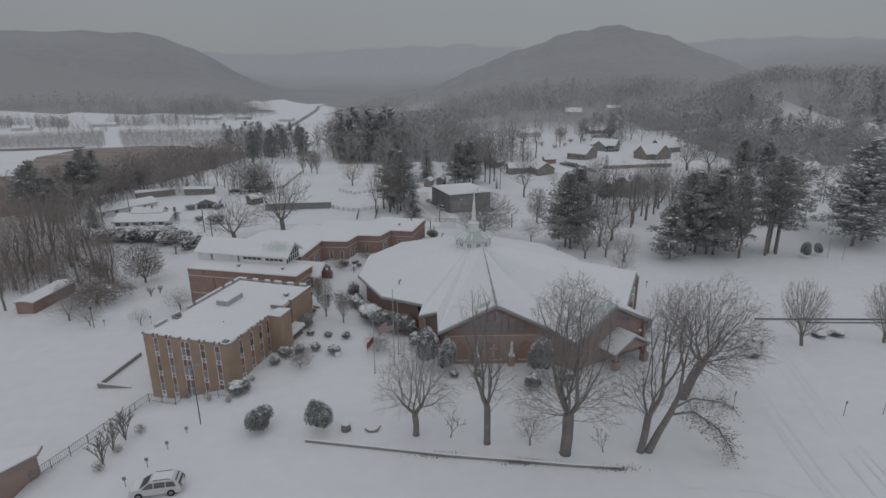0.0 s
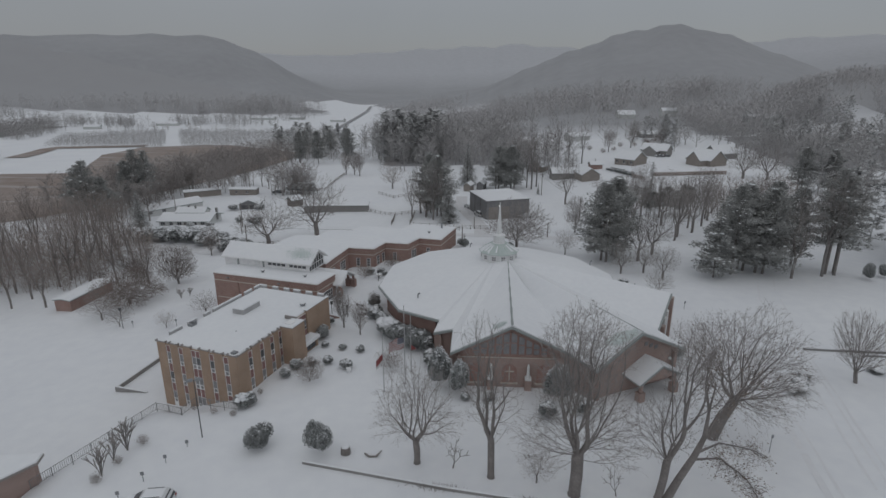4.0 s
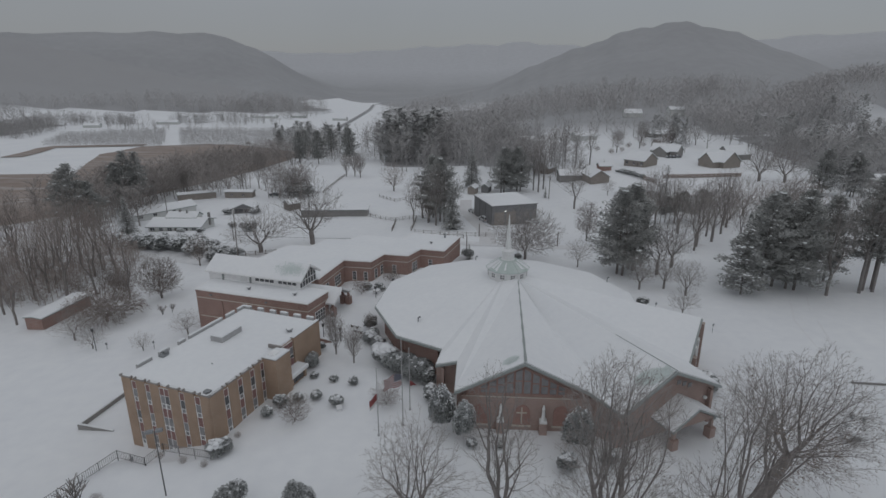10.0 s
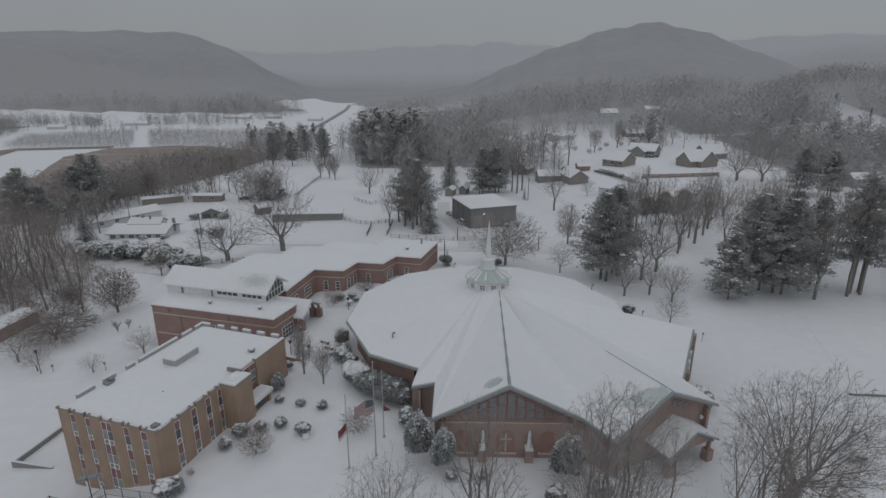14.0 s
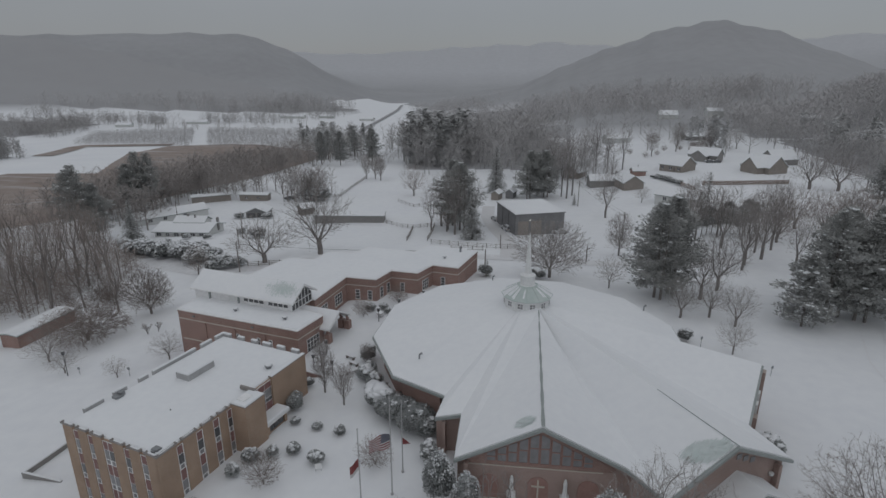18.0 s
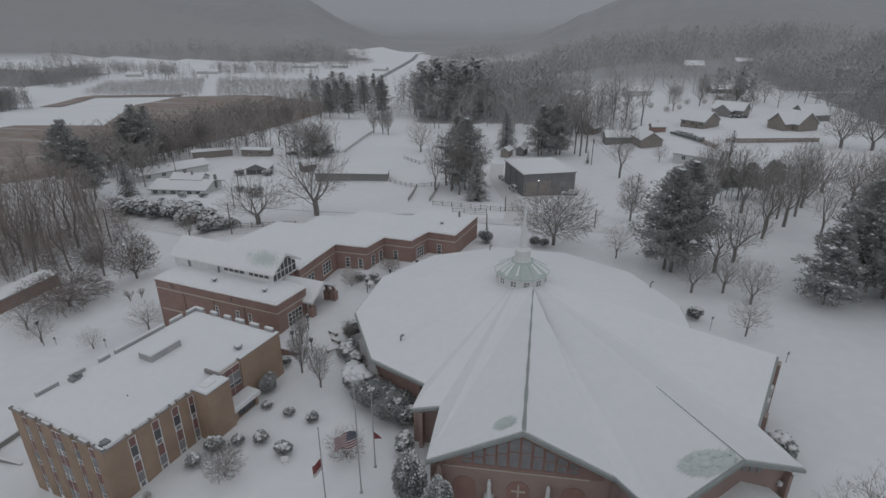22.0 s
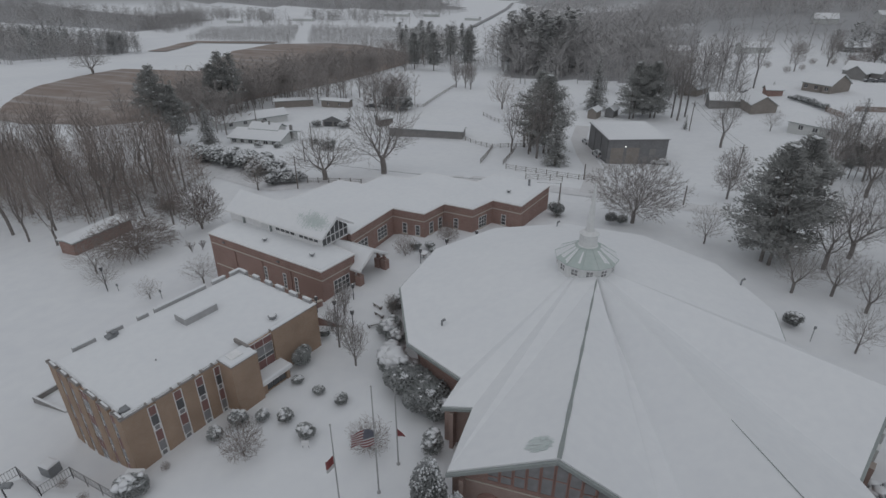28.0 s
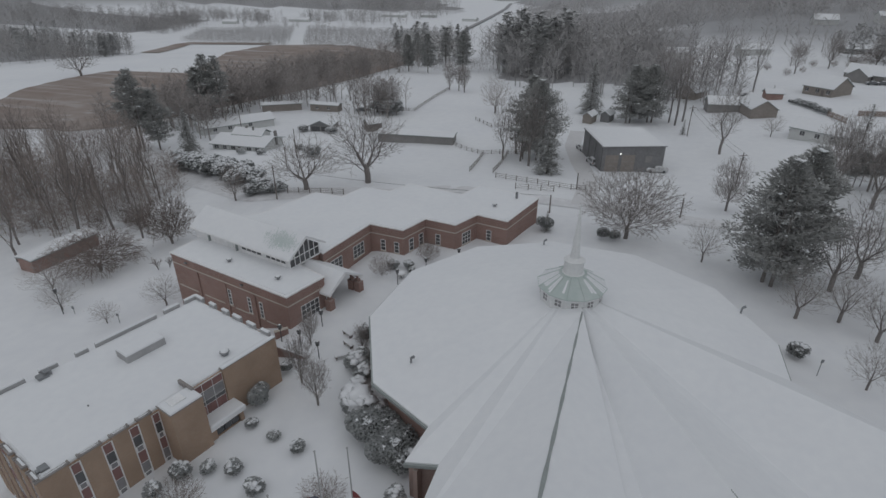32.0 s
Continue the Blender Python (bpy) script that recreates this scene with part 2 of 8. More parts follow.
class Shape:
    """Corners and faces gathered into one mesh."""

    def __init__(self):
        self.v, self.f = [], []

    def add(self, verts, faces):
        k = len(self.v)
        self.v.extend(tuple(p) for p in verts)
        self.f.extend(tuple(i + k for i in face) for face in faces)
        return self

    def box(self, x0, x1, y0, y1, z0, z1):
        return self.add([(x0, y0, z0), (x1, y0, z0), (x1, y1, z0), (x0, y1, z0), (x0, y0, z1), (x1, y0, z1), (x1, y1, z1), (x0, y1, z1)],
                        [(3, 2, 1, 0), (4, 5, 6, 7), (0, 1, 5, 4), (1, 2, 6, 5), (2, 3, 7, 6), (3, 0, 4, 7)])

    def prism(self, poly, z0, z1):
        n = len(poly)
        low = [(x, y, z0) for x, y in poly]
        return self.add(low + [(x, y, z1) for x, y in poly], [tuple(reversed(range(n))), tuple(range(n, 2 * n))] + [(i, (i + 1) % n, n + (i + 1) % n, n + i) for i in range(n)])

    def pillow(self, poly, z0, z1, inset):
        """A slab with soft shoulders, for lying snow."""
        n = len(poly)
        inner = shrink(poly, inset)
        rings = [[(x, y, z0) for x, y in poly], [(x, y, z0 + 0.6 * (z1 - z0)) for x, y in shrink(poly, inset * 0.15)], [(x, y, z1) for x, y in inner]]
        faces = [tuple(reversed(range(n))), tuple(range(2 * n, 3 * n))]
        for k in (0, n):
            faces += [(k + i, k + (i + 1) % n, k + n + (i + 1) % n, k + n + i) for i in range(n)]
        return self.add([p for ring in rings for p in ring], faces)

    def tube(self, a, b, r0, r1, n=6):
        a, b = Vector(a), Vector(b)
        way = (b - a).normalized() if (b - a).length > 1e-6 else Vector((0, 0, 1))
        side = way.cross(Vector((0.31, 0.93, 0.2))).normalized()
        up = way.cross(side)
        ring = [side * math.cos(2 * math.pi * i / n) + up * math.sin(2 * math.pi * i / n) for i in range(n)]
        return self.add([a + r0 * d for d in ring] + [b + r1 * d for d in ring],
                        [(i, (i + 1) % n, n + (i + 1) % n, n + i) for i in range(n)] + [tuple(reversed(range(n))), tuple(range(n, 2 * n))])

    def lathe(self, rows, n=16, x=0.0, y=0.0, turn=0.0):
        pts = [(x + r * math.cos(2 * math.pi * i / n + turn), y + r * math.sin(2 * math.pi * i / n + turn), z) for r, z in rows for i in range(n)]
        faces = [(k * n + i, k * n + (i + 1) % n, (k + 1) * n + (i + 1) % n, (k + 1) * n + i) for k in range(len(rows) - 1) for i in range(n)]
        faces += [tuple(reversed(range(n))), tuple(range((len(rows) - 1) * n, len(rows) * n))]
        return self.add(pts, faces)

    def blob(self, centre, radius, rng, squash=1.0, rough=0.25, n=8, rings=5):
        cx, cy, cz = centre
        pts, faces = [(cx, cy, cz - radius * squash)], []
        for j in range(1, rings):
            a = math.pi * j / rings
            for i in range(n):
                b = 2 * math.pi * (i + 0.5 * (j % 2)) / n
                r = radius * (1 + rng.uniform(-rough, rough))
                pts.append((cx + r * math.sin(a) * math.cos(b), cy + r * math.sin(a) * math.sin(b), cz - r * squash * math.cos(a)))
        pts.append((cx, cy, cz + radius * squash))
        last = len(pts) - 1
        for i in range(n):
            faces.append((0, 1 + (i + 1) % n, 1 + i))
            faces.append((last, last - n + i, last - n + (i + 1) % n))
        for j in range(rings - 2):
            for i in range(n):
                p, q = 1 + j * n, 1 + (j + 1) * n
                faces.append((p + i, p + (i + 1) % n, q + (i + 1) % n, q + i))
        return self.add(pts, faces)

    def mesh(self, name, material, smooth=False):
        data = bpy.data.meshes.new(name)
        data.from_pydata(self.v, [], self.f)
        data.materials.append(material)
        if smooth:
            data.polygons.foreach_set("use_smooth", [True] * len(data.polygons))
        data.update()
        return data


def shrink(poly, d):
    """The polygon (counter-clockwise) with each side moved inwards by d."""
    out, n = [], len(poly)
    for i in range(n):
        a, b, c = Vector(poly[i - 1]), Vector(poly[i]), Vector(poly[(i + 1) % n])
        u, w = (b - a).normalized(), (c - b).normalized()
        m = Vector((-u.y - w.y, u.x + w.x))
        k = max(0.35, 1 + u.dot(w))
        out.append(tuple(b + m * d / k))
    return out


def part(name, shape, material, parent=None, label="", smooth=False, m=None):
    ob = new(name, shape if isinstance(shape, bpy.types.Mesh) else shape.mesh(name, material, smooth))
    ob.parent = parent
    if m is not None:
        ob.matrix_basis = m
    return tagged(ob, label)


def thing(name, m, label, category, group="", kind=""):
    ob = new(name)
    ob.empty_display_size = 0.5
    ob.matrix_basis = m
    return tagged(ob, label, category, group, kind)


def ease(t):
    t = min(1.0, max(0.0, t))
    return t * t * (3 - 2 * t)


# ---------------------------------------------------------------- the lie of the land


def height(x, y):
    """Ground level: a plateau round the church, falling to the west and the north, a valley floor beyond and hills behind it."""
    edge = -25.5
    z = -4.1 * ease((edge - x) / 15) - 1.6 * ease((-50 - x) / 30) - 2.6 * ease((-80 - x) / 35)
    if y < 62:
        edge = -39.5 - (60 - y) * 0.22 + 6 * ease((y - 59) / 3)
        z = -4.1 * ease((edge - x) / 3) - 1.6 * ease((-55 - x) / 30) - 2.6 * ease((-80 - x) / 35)
    fall = -7.0 * ease((y - 128) / 70) * (1 - 0.55 * ease((x - 15) / 60))
    z = min(z, 0.35 * z + fall)
    z -= 11.0 * ease((y - 235) / 260) * (1 - ease((x + 60) / 120)) + 5 * ease((-130 - x) / 120)
    z += 10 * ease((x - 80) / 120) * ease((300 - y) / 200) * ease((y - 40) / 100)
    d = math.hypot(x, y)
    if d > 250 and y > 0:
        az = math.degrees(math.atan2(x, y))
        ragged = 1 + 0.020 * math.sin(az * 1.3) + 0.012 * math.sin(az * 3.1 + 1)
        hills = [
            37 * ease((az - 20) / 10) * ease((d - 430) / 320),
            (160 * math.exp(-(abs(az - 15.2) / 12.5) ** 1.9) + 10 * math.exp(-((az - 4) / 5) ** 2)) * math.exp(-(max(0.0, 1500 - d) / 420) ** 2),
            172 * ease((-13 - az) / 15) * math.exp(-(max(0.0, 1700 - d) / 340) ** 2) * (0.95 + 0.05 * math.cos((az + 30) / 6)),
            (205 + 22 * math.sin(az * 0.2 + 2.2) + 60 * ease((az - 34) / 20)) * math.exp(-(max(0.0, 3300 - d) / 800) ** 2),
        ]
        z += max(hills) * ragged
    return z


# ---------------------------------------------------------------- ground: one sheet to the horizon
def spaced(near_lo, near_hi, step, lo, hi, grow):
    mid = list(np.arange(near_lo, near_hi + 0.1, step))
    a, s = near_hi, step
    while a < hi:
        s *= grow
        a += s
        mid.append(a)
    a, s = near_lo, step
    while a > lo:
        s *= grow
        a -= s
        mid.insert(0, a)
    return mid


gx, gy = spaced(-130, 110, 2.5, -3600, 3600, 1.05), spaced(20, 240, 2.5, -500, 4300, 1.035)
rng = random.Random(3)
land = Shape()
land.v = [(x, y, height(x, y) + 0.06 * noise.noise(Vector((x * 0.16, y * 0.16, 0)))) for y in gy for x in gx]
nx = len(gx)
land.f = [(j * nx + i, j * nx + i + 1, (j + 1) * nx + i + 1, (j + 1) * nx + i) for j in range(len(gy) - 1) for i in range(nx - 1)]
SNOW_GROUND = material("snow_ground", (0.80, 0.813, 0.824), 0.8, 0.03, 0.5, 0.035, 0.35, 0.8, tint=(0.73, 0.745, 0.775), spec=0.2)
# far slopes are wooded: bare crowns with snow between them
gn, gl = SNOW_GROUND.node_tree.nodes, SNOW_GROUND.node_tree.links
g_geo, g_sep = gn.new("ShaderNodeNewGeometry"), gn.new("ShaderNodeSeparateXYZ")
gl.new(g_geo.outputs["Position"], g_sep.inputs[0])
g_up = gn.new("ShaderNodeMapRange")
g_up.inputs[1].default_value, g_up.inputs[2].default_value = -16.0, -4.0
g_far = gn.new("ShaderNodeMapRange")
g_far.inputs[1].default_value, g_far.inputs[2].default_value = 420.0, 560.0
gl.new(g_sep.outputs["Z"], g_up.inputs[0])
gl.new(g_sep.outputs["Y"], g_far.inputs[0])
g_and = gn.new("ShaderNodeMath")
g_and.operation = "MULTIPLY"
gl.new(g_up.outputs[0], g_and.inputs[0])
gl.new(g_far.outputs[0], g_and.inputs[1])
g_patch, g_rag = gn.new("ShaderNodeTexNoise"), gn.new("ShaderNodeTexNoise")
g_patch.inputs["Scale"].default_value, g_patch.inputs["Detail"].default_value = 0.006, 6.0
g_rag.inputs["Scale"].default_value, g_rag.inputs["Detail"].default_value = 0.05, 6.0
for node in (g_patch, g_rag):
    gl.new(g_geo.outputs["Position"], node.inputs["Vector"])
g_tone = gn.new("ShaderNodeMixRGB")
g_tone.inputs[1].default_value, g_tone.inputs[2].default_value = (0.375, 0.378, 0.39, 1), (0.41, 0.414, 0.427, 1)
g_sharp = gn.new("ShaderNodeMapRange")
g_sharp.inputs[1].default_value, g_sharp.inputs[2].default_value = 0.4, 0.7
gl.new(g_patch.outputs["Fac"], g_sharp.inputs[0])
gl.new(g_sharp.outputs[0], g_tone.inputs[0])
g_back, g_haze = gn.new("ShaderNodeMapRange"), gn.new("ShaderNodeMixRGB")  # the rearmost range goes paler and bluer: distance haze put into its colour
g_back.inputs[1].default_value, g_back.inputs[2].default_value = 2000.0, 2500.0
g_haze.inputs[2].default_value = (0.52, 0.528, 0.55, 1)
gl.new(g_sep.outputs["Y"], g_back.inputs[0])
gl.new(g_back.outputs[0], g_haze.inputs[0])
gl.new(g_tone.outputs[0], g_haze.inputs[1])
g_grain = gn.new("ShaderNodeMixRGB")
g_grain.blend_type = "MULTIPLY"
g_grain.inputs[0].default_value = 0.16
gl.new(g_haze.outputs[0], g_grain.inputs[1])
gl.new(g_rag.outputs["Fac"], g_grain.inputs[2])
g_mix = gn.new("ShaderNodeMixRGB")
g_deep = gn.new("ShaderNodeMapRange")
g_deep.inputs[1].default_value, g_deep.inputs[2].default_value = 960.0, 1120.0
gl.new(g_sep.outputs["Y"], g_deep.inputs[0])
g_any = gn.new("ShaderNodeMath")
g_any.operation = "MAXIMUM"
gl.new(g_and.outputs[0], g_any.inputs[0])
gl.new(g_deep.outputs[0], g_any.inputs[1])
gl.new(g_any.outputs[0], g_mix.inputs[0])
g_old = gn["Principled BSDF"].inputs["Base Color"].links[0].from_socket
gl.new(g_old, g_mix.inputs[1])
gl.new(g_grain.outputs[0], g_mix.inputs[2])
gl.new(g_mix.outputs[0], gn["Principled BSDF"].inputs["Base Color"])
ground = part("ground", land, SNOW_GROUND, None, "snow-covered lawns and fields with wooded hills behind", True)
# brush and leaf litter showing through the snow on the floor of the far woods
WOODFLOOR = material("wood_floor", (0.335, 0.334, 0.342), 1.0, 0.06, 0.3, 0.02, 0.0, tint=(0.375, 0.376, 0.386))
ground.data.materials.append(WOODFLOOR)
WOOD_AREAS = (((-70, 345), (20, 318), (42, 600), (-120, 620)), ((-150, 640), (120, 660), (420, 950), (-150, 950)), ((160, 640), (420, 560), (560, 900), (260, 900)),
              ((150, 285), (205, 270), (300, 420), (172, 450)), ((160, 460), (270, 470), (330, 640), (190, 640)), ((310, 430), (560, 300), (760, 900), (300, 700)),
              ((-900, 400), (-412, 312), (-420, 412), (-860, 560)), ((-1100, 590), (-570, 570), (-600, 720), (-1200, 740)), ((-1350, 760), (-420, 965), (-240, 1200), (-1400, 1150)))


def inside(x, y, poly):
    k = len(poly)
    signs = [(poly[(i + 1) % k][0] - poly[i][0]) * (y - poly[i][1]) - (poly[(i + 1) % k][1] - poly[i][1]) * (x - poly[i][0]) for i in range(k)]
    return all(v >= 0 for v in signs) or all(v <= 0 for v in signs)


def open_valley(x, y):
    """The bare white fields that climb between the two hills."""
    d, az = math.hypot(x, y), math.degrees(math.atan2(x, y))
    return 600 < d < 1450 and height(x, y) < -12 and -19.0 + 2.0 * math.sin(d * 0.013) < az < -11.6 + 1.2 * math.sin(d * 0.017)


ground.data.materials.append(SNOW)
for face in ground.data.polygons:
    c = face.center
    if open_valley(c.x, c.y):
        face.material_index = 2
        continue
    if c.y > 240 and any(inside(c.x, c.y, area) for area in WOOD_AREAS):
        face.material_index = 1
tagged(ground, category="ground", kind="structure")


def drape(name, poly_rows, material, lift, label, category, kind="structure", smooth=True):
    """A strip laid on the ground: rows of points across it."""
    s = Shape()
    w = len(poly_rows[0])
    s.v = [(x, y, height(x, y) + lift) for row in poly_rows for x, y in row]
    s.f = [(j * w + i, j * w + i + 1, (j + 1) * w + i + 1, (j + 1) * w + i) for j in range(len(poly_rows) - 1) for i in range(w - 1)]
    ob = part(name, s, material, None, label, smooth)
    return tagged(ob, category=category, kind=kind)


def ribbon(points, width, step=3.0, across=3):
    rows = []
    for (x0, y0), (x1, y1) in zip(points, points[1:]):
        d = math.hypot(x1 - x0, y1 - y0)
        nx_, ny_ = -(y1 - y0) / d, (x1 - x0) / d
        k = max(1, int(d / step))
        for i in range(k + (1 if (x1, y1) == tuple(points[-1]) else 0)):
            px, py = x0 + (x1 - x0) * i / k, y0 + (y1 - y0) * i / k
            rows.append([(px + nx_ * width * (j / (across - 1) - 0.5), py + ny_ * width * (j / (across - 1) - 0.5)) for j in range(across)])
    return rows


# the bare brown field on the valley floor
field_rows = []
f_y = (180, 210, 240, 280, 312, 326, 390, 460, 520, 545)
f_west = (-235, -268, -292, -305, -312, -262, -305, -348, -350, -300)
f_east = (-176, -160, -150, -141, -140, -141, -149, -162, -220, -262)
for i in range(184):
    y = 180 + 2 * i - 0.5 * (i > 182)
    xw, xe = np.interp(y, f_y, f_west), np.interp(y, f_y, f_east)
    field_rows.append([(xw + (xe - xw) * j / 14 + 0.5 * math.sin(i * 0.9 + j * 2), y + 2 * math.sin(j * 0.8)) for j in range(15)])
drape("field", field_rows, STUBBLE, 0.22, "brown corn stubble field with streaks of snow", "field")
drape("field", ribbon(((-400, 425), (-435, 505), (-352, 530)), 16, 8.0, 4), STUBBLE, 0.45, "narrow brown strip of stubble beside a white field", "field")


# ---------------------------------------------------------------- the church
CX, CY, PEAK, EAVE = 4.6, 98.7, 9.6, 4.7
church = thing("church", pose(CX, CY, 0), "low round brick church with folded snowy roof and white cupola", "church")


def at(x, y, z=0.0):
    return (x - CX, y - CY, z)


def on_ring(deg, r=21.8):
    return (r * math.sin(radians(deg)), -r * math.cos(radians(deg)))


ring = [on_ring(a) for a in (313.5, 283.5, 253.5, 223.5, 193.5, 163.5, 133.5, 103.5)]
rim = [at(-4.2, 80.3, EAVE), at(-4.6, 76.2, 4.6), at(-1.8, 76.5, 5.1), at(-1.5, 69.0, 5.3), at(6.6, 69.5, 9.3), at(14.2, 69.6, 5.8), at(17.4, 67.1, 4.8), at(23.3, 69.8, 9.1), at(30.4, 74.8, 4.8),
       at(28.2, 79.6, 4.9), at(32.5, 89.0, 7.2), at(26.0, 97.7, EAVE)]
rim += [(x, y, EAVE) for x, y in reversed(ring)]
n_rim = len(rim)
for k, (name, lift, thick, mat) in enumerate((("roof", 0.0, 0.32, TRIM), ("roof_snow", 0.012, -0.16, SNOW_ROOF))):
    s = Shape()
    grow = 1.0 if k == 0 else 0.992
    top = [(x * grow, y * grow, z + lift + (0.0 if k == 0 else 0.16)) for x, y, z in rim]
    low = [(x * grow, y * grow, z + lift - (0.32 if k == 0 else 0.0)) for x, y, z in rim]
    mid = [(x * 0.985, y * 0.985, z + lift + (0.0 if k == 0 else 0.2) + 0.012 * (PEAK - z)) for x, y, z in rim] if k else []
    s.v = top + low + [(0, 0, PEAK + lift + (0.0 if k == 0 else 0.2))]
    c = len(s.v) - 1
    s.v.append((1.65, -3.4, PEAK - 0.02 + lift + (0.0 if k == 0 else 0.2)))
    hub = {3: c + 1, 4: c + 1}
    s.f = [(i, (i + 1) % n_rim, hub.get(i, c)) for i in range(n_rim)] + [(3, c + 1, c), (c + 1, 5, c)] + [(n_rim + i, n_rim + (i + 1) % n_rim, (i + 1) % n_rim, i) for i in range(n_rim)]
    s.f = [tuple(reversed(f)) for f in s.f]
    if k == 0:
        s.v.append((0, 0, PEAK - 0.4))
        s.f += [(n_rim + i, n_rim + (i + 1) % n_rim, c + 2) for i in range(n_rim)]
    part(name, s, mat, church, "thick smooth snow on the folded roof" if k else "grey-green fascia of the folded roof")

# walls stand in from the eaves
wall_ring = [on_ring(a, 20.3) for a in (313.5, 283.5, 253.5, 223.5, 193.5, 163.5, 133.5, 103.5)]
walk_round = [on_ring(331, 19.6)] + wall_ring + [on_ring(88, 19.8)]
for (x0, y0), (x1, y1) in zip(walk_round, walk_round[1:]):
    d = Vector((x1 - x0, y1 - y0)).normalized() * 0.35
    inx, iny = d.y, -d.x
    if (x0 + inx) ** 2 + (y0 + iny) ** 2 > x0 * x0 + y0 * y0:
        inx, iny = -inx, -iny
    part("side_wall", Shape().prism([(x0, y0), (x1, y1), (x1 + inx, y1 + iny), (x0 + inx, y0 + iny)], -1.0, EAVE - 0.1), RED, church, "red brick wall under the eaves")


def gable_wall(name, a, b, apex, z_a, z_b, inset, label, thick=0.35):
    """A brick gable between the plan points a and b."""
    s = Shape()
    a, b, p = Vector((*a, 0)), Vector((*b, 0)), Vector((*apex[:2], 0))
    out = (b - a).cross(Vector((0, 0, 1))).normalized()
    a, b, p = a - out * inset, b - out * inset, p - out * inset
    prof = [(a, -1.0), (b, -1.0), (b, z_b), (p, apex[2]), (a, z_a)]
    front = [(q.x, q.y, z) for q, z in prof]
    back = [(q.x - out.x * thick, q.y - out.y * thick, z) for q, z in prof]
    s.add(front + back, [(0, 1, 2, 3, 4), (9, 8, 7, 6, 5)] + [(i, 5 + i, 5 + (i + 1) % 5, (i + 1) % 5) for i in range(5)])
    return part(name, s, BROWN, church, label)


f_a, f_b, f_c = at(-1.2, 69.0), at(14.2, 69.7), at(6.6, 69.4, 8.8)
gable_wall("gable_wall", f_a[:2], f_b[:2], f_c, 4.8, 5.3, 0.9, "brown brick front gable with arched niches")
gable_wall("side_wall", f_b[:2], at(17.4, 67.2)[:2], at(15.8, 68.4, 4.9), 5.2, 4.4, 0.9, "brown brick wall")
gable_wall("gable_wall", at(17.4, 67.2)[:2], at(30.2, 74.7)[:2], at(22.86, 70.40, 8.6), 4.4, 4.4, 0.9, "red brick entrance gable")
gable_wall("side_wall", at(30.2, 74.8)[:2], at(28.2, 79.6)[:2], at(29.2, 77.2, 4.4), 4.4, 4.4, 0.9, "red brick wall")
gable_wall("side_wall", at(28.2, 79.6)[:2], at(32.3, 88.9)[:2], at(30.3, 84.2, 5.5), 4.4, 6.6, 0.9, "red brick wall under the east prow")
gable_wall("side_wall", at(32.3, 88.9)[:2], at(26.2, 97.4)[:2], at(29.3, 93.2, 5.3), 6.3, 4.3, 0.9, "red brick wall under the east prow")
gable_wall("side_wall", at(-4.4, 79.8)[:2], at(-4.5, 76.3)[:2], at(-4.45, 78, 4.3), 4.3, 4.2, 0.7, "red brick wall")
gable_wall("side_wall", at(-4.5, 76.4)[:2], at(-1.5, 76.6)[:2], at(-3, 76.5, 4.5), 4.2, 4.7, 0.7, "red brick wall")
gable_wall("side_wall", at(-1.5, 76.4)[:2], at(-1.3, 69.2)[:2], at(-1.4, 72, 4.8), 4.7, 4.9, 0.8, "red brick wall")

# cupola with windows, lantern neck and spire
cup = part("cupola", Shape().lathe([(3.25, 7.6), (3.25, 10.35), (3.45, 10.4), (3.45, 10.6)], 12), WHITE, church, "white twelve-sided cupola drum")
part("cupola_roof", Shape().lathe([(3.55, 10.6), (3.55, 10.68), (1.35, 12.0), (1.35, 12.05)], 12), GREEN, cup, "verdigris metal roof half covered by snow")
s = Shape()
rng = random.Random(61)
for i in range(12):
    for j in range(5):
        bare = 0.75 if i in (8, 9) else (0.45 if i in (7, 10) else 0.12)
        if rng.random() < bare:
            continue
        a0, a1 = 2 * math.pi * (i + 0.2 * j + 0.02) / 12, 2 * math.pi * (i + 0.2 * j + 0.185) / 12
        lo = rng.uniform(0.0, 0.25) if bare > 0.2 else 0.0
        r0, r1 = 3.52 - 2.1 * lo, 1.45 + 0.5 * rng.random() * bare
        z0, z1 = 10.75 + (3.52 - r0) * 0.6, 10.75 + (3.52 - r1) * 0.6
        mid = 2 * math.pi * (i + 0.5) / 12
        q = [(r * math.cos(a) * 0.966 / math.cos(a - mid), r * math.sin(a) * 0.966 / math.cos(a - mid), z - 0.03) for a, r, z in ((a0, r0, z0), (a1, r0, z0), (a1, r1, z1), (a0, r1, z1))]
        s.add(q + [(x * 0.99, y * 0.99, z - 0.07) for x, y, z in q], [(0, 1, 2, 3), (1, 0, 4, 5), (2, 1, 5, 6), (3, 2, 6, 7), (0, 3, 7, 4)])
tagged(part("cupola_snow", s, SNOW_ROOF, cup), kind="stuff")
for i in range(12):
    a = 2 * math.pi * i / 12
    part("roof_rib", Shape().tube((3.56 * math.cos(a), 3.56 * math.sin(a), 10.7), (1.3 * math.cos(a), 1.3 * math.sin(a), 12.06), 0.05, 0.05, 5), GREEN, cup)
part("lantern", Shape().lathe([(1.3, 11.95), (1.02, 12.15), (0.98, 13.3), (1.1, 13.36), (1.1, 13.48), (0.5, 13.75)], 12), WHITE, cup, "round white lantern neck")
part("spire", Shape().lathe([(0.52, 13.7), (0.44, 14.3), (0.38, 15.0), (0.05, 19.4)], 8), WHITE, cup, "slender white spire")
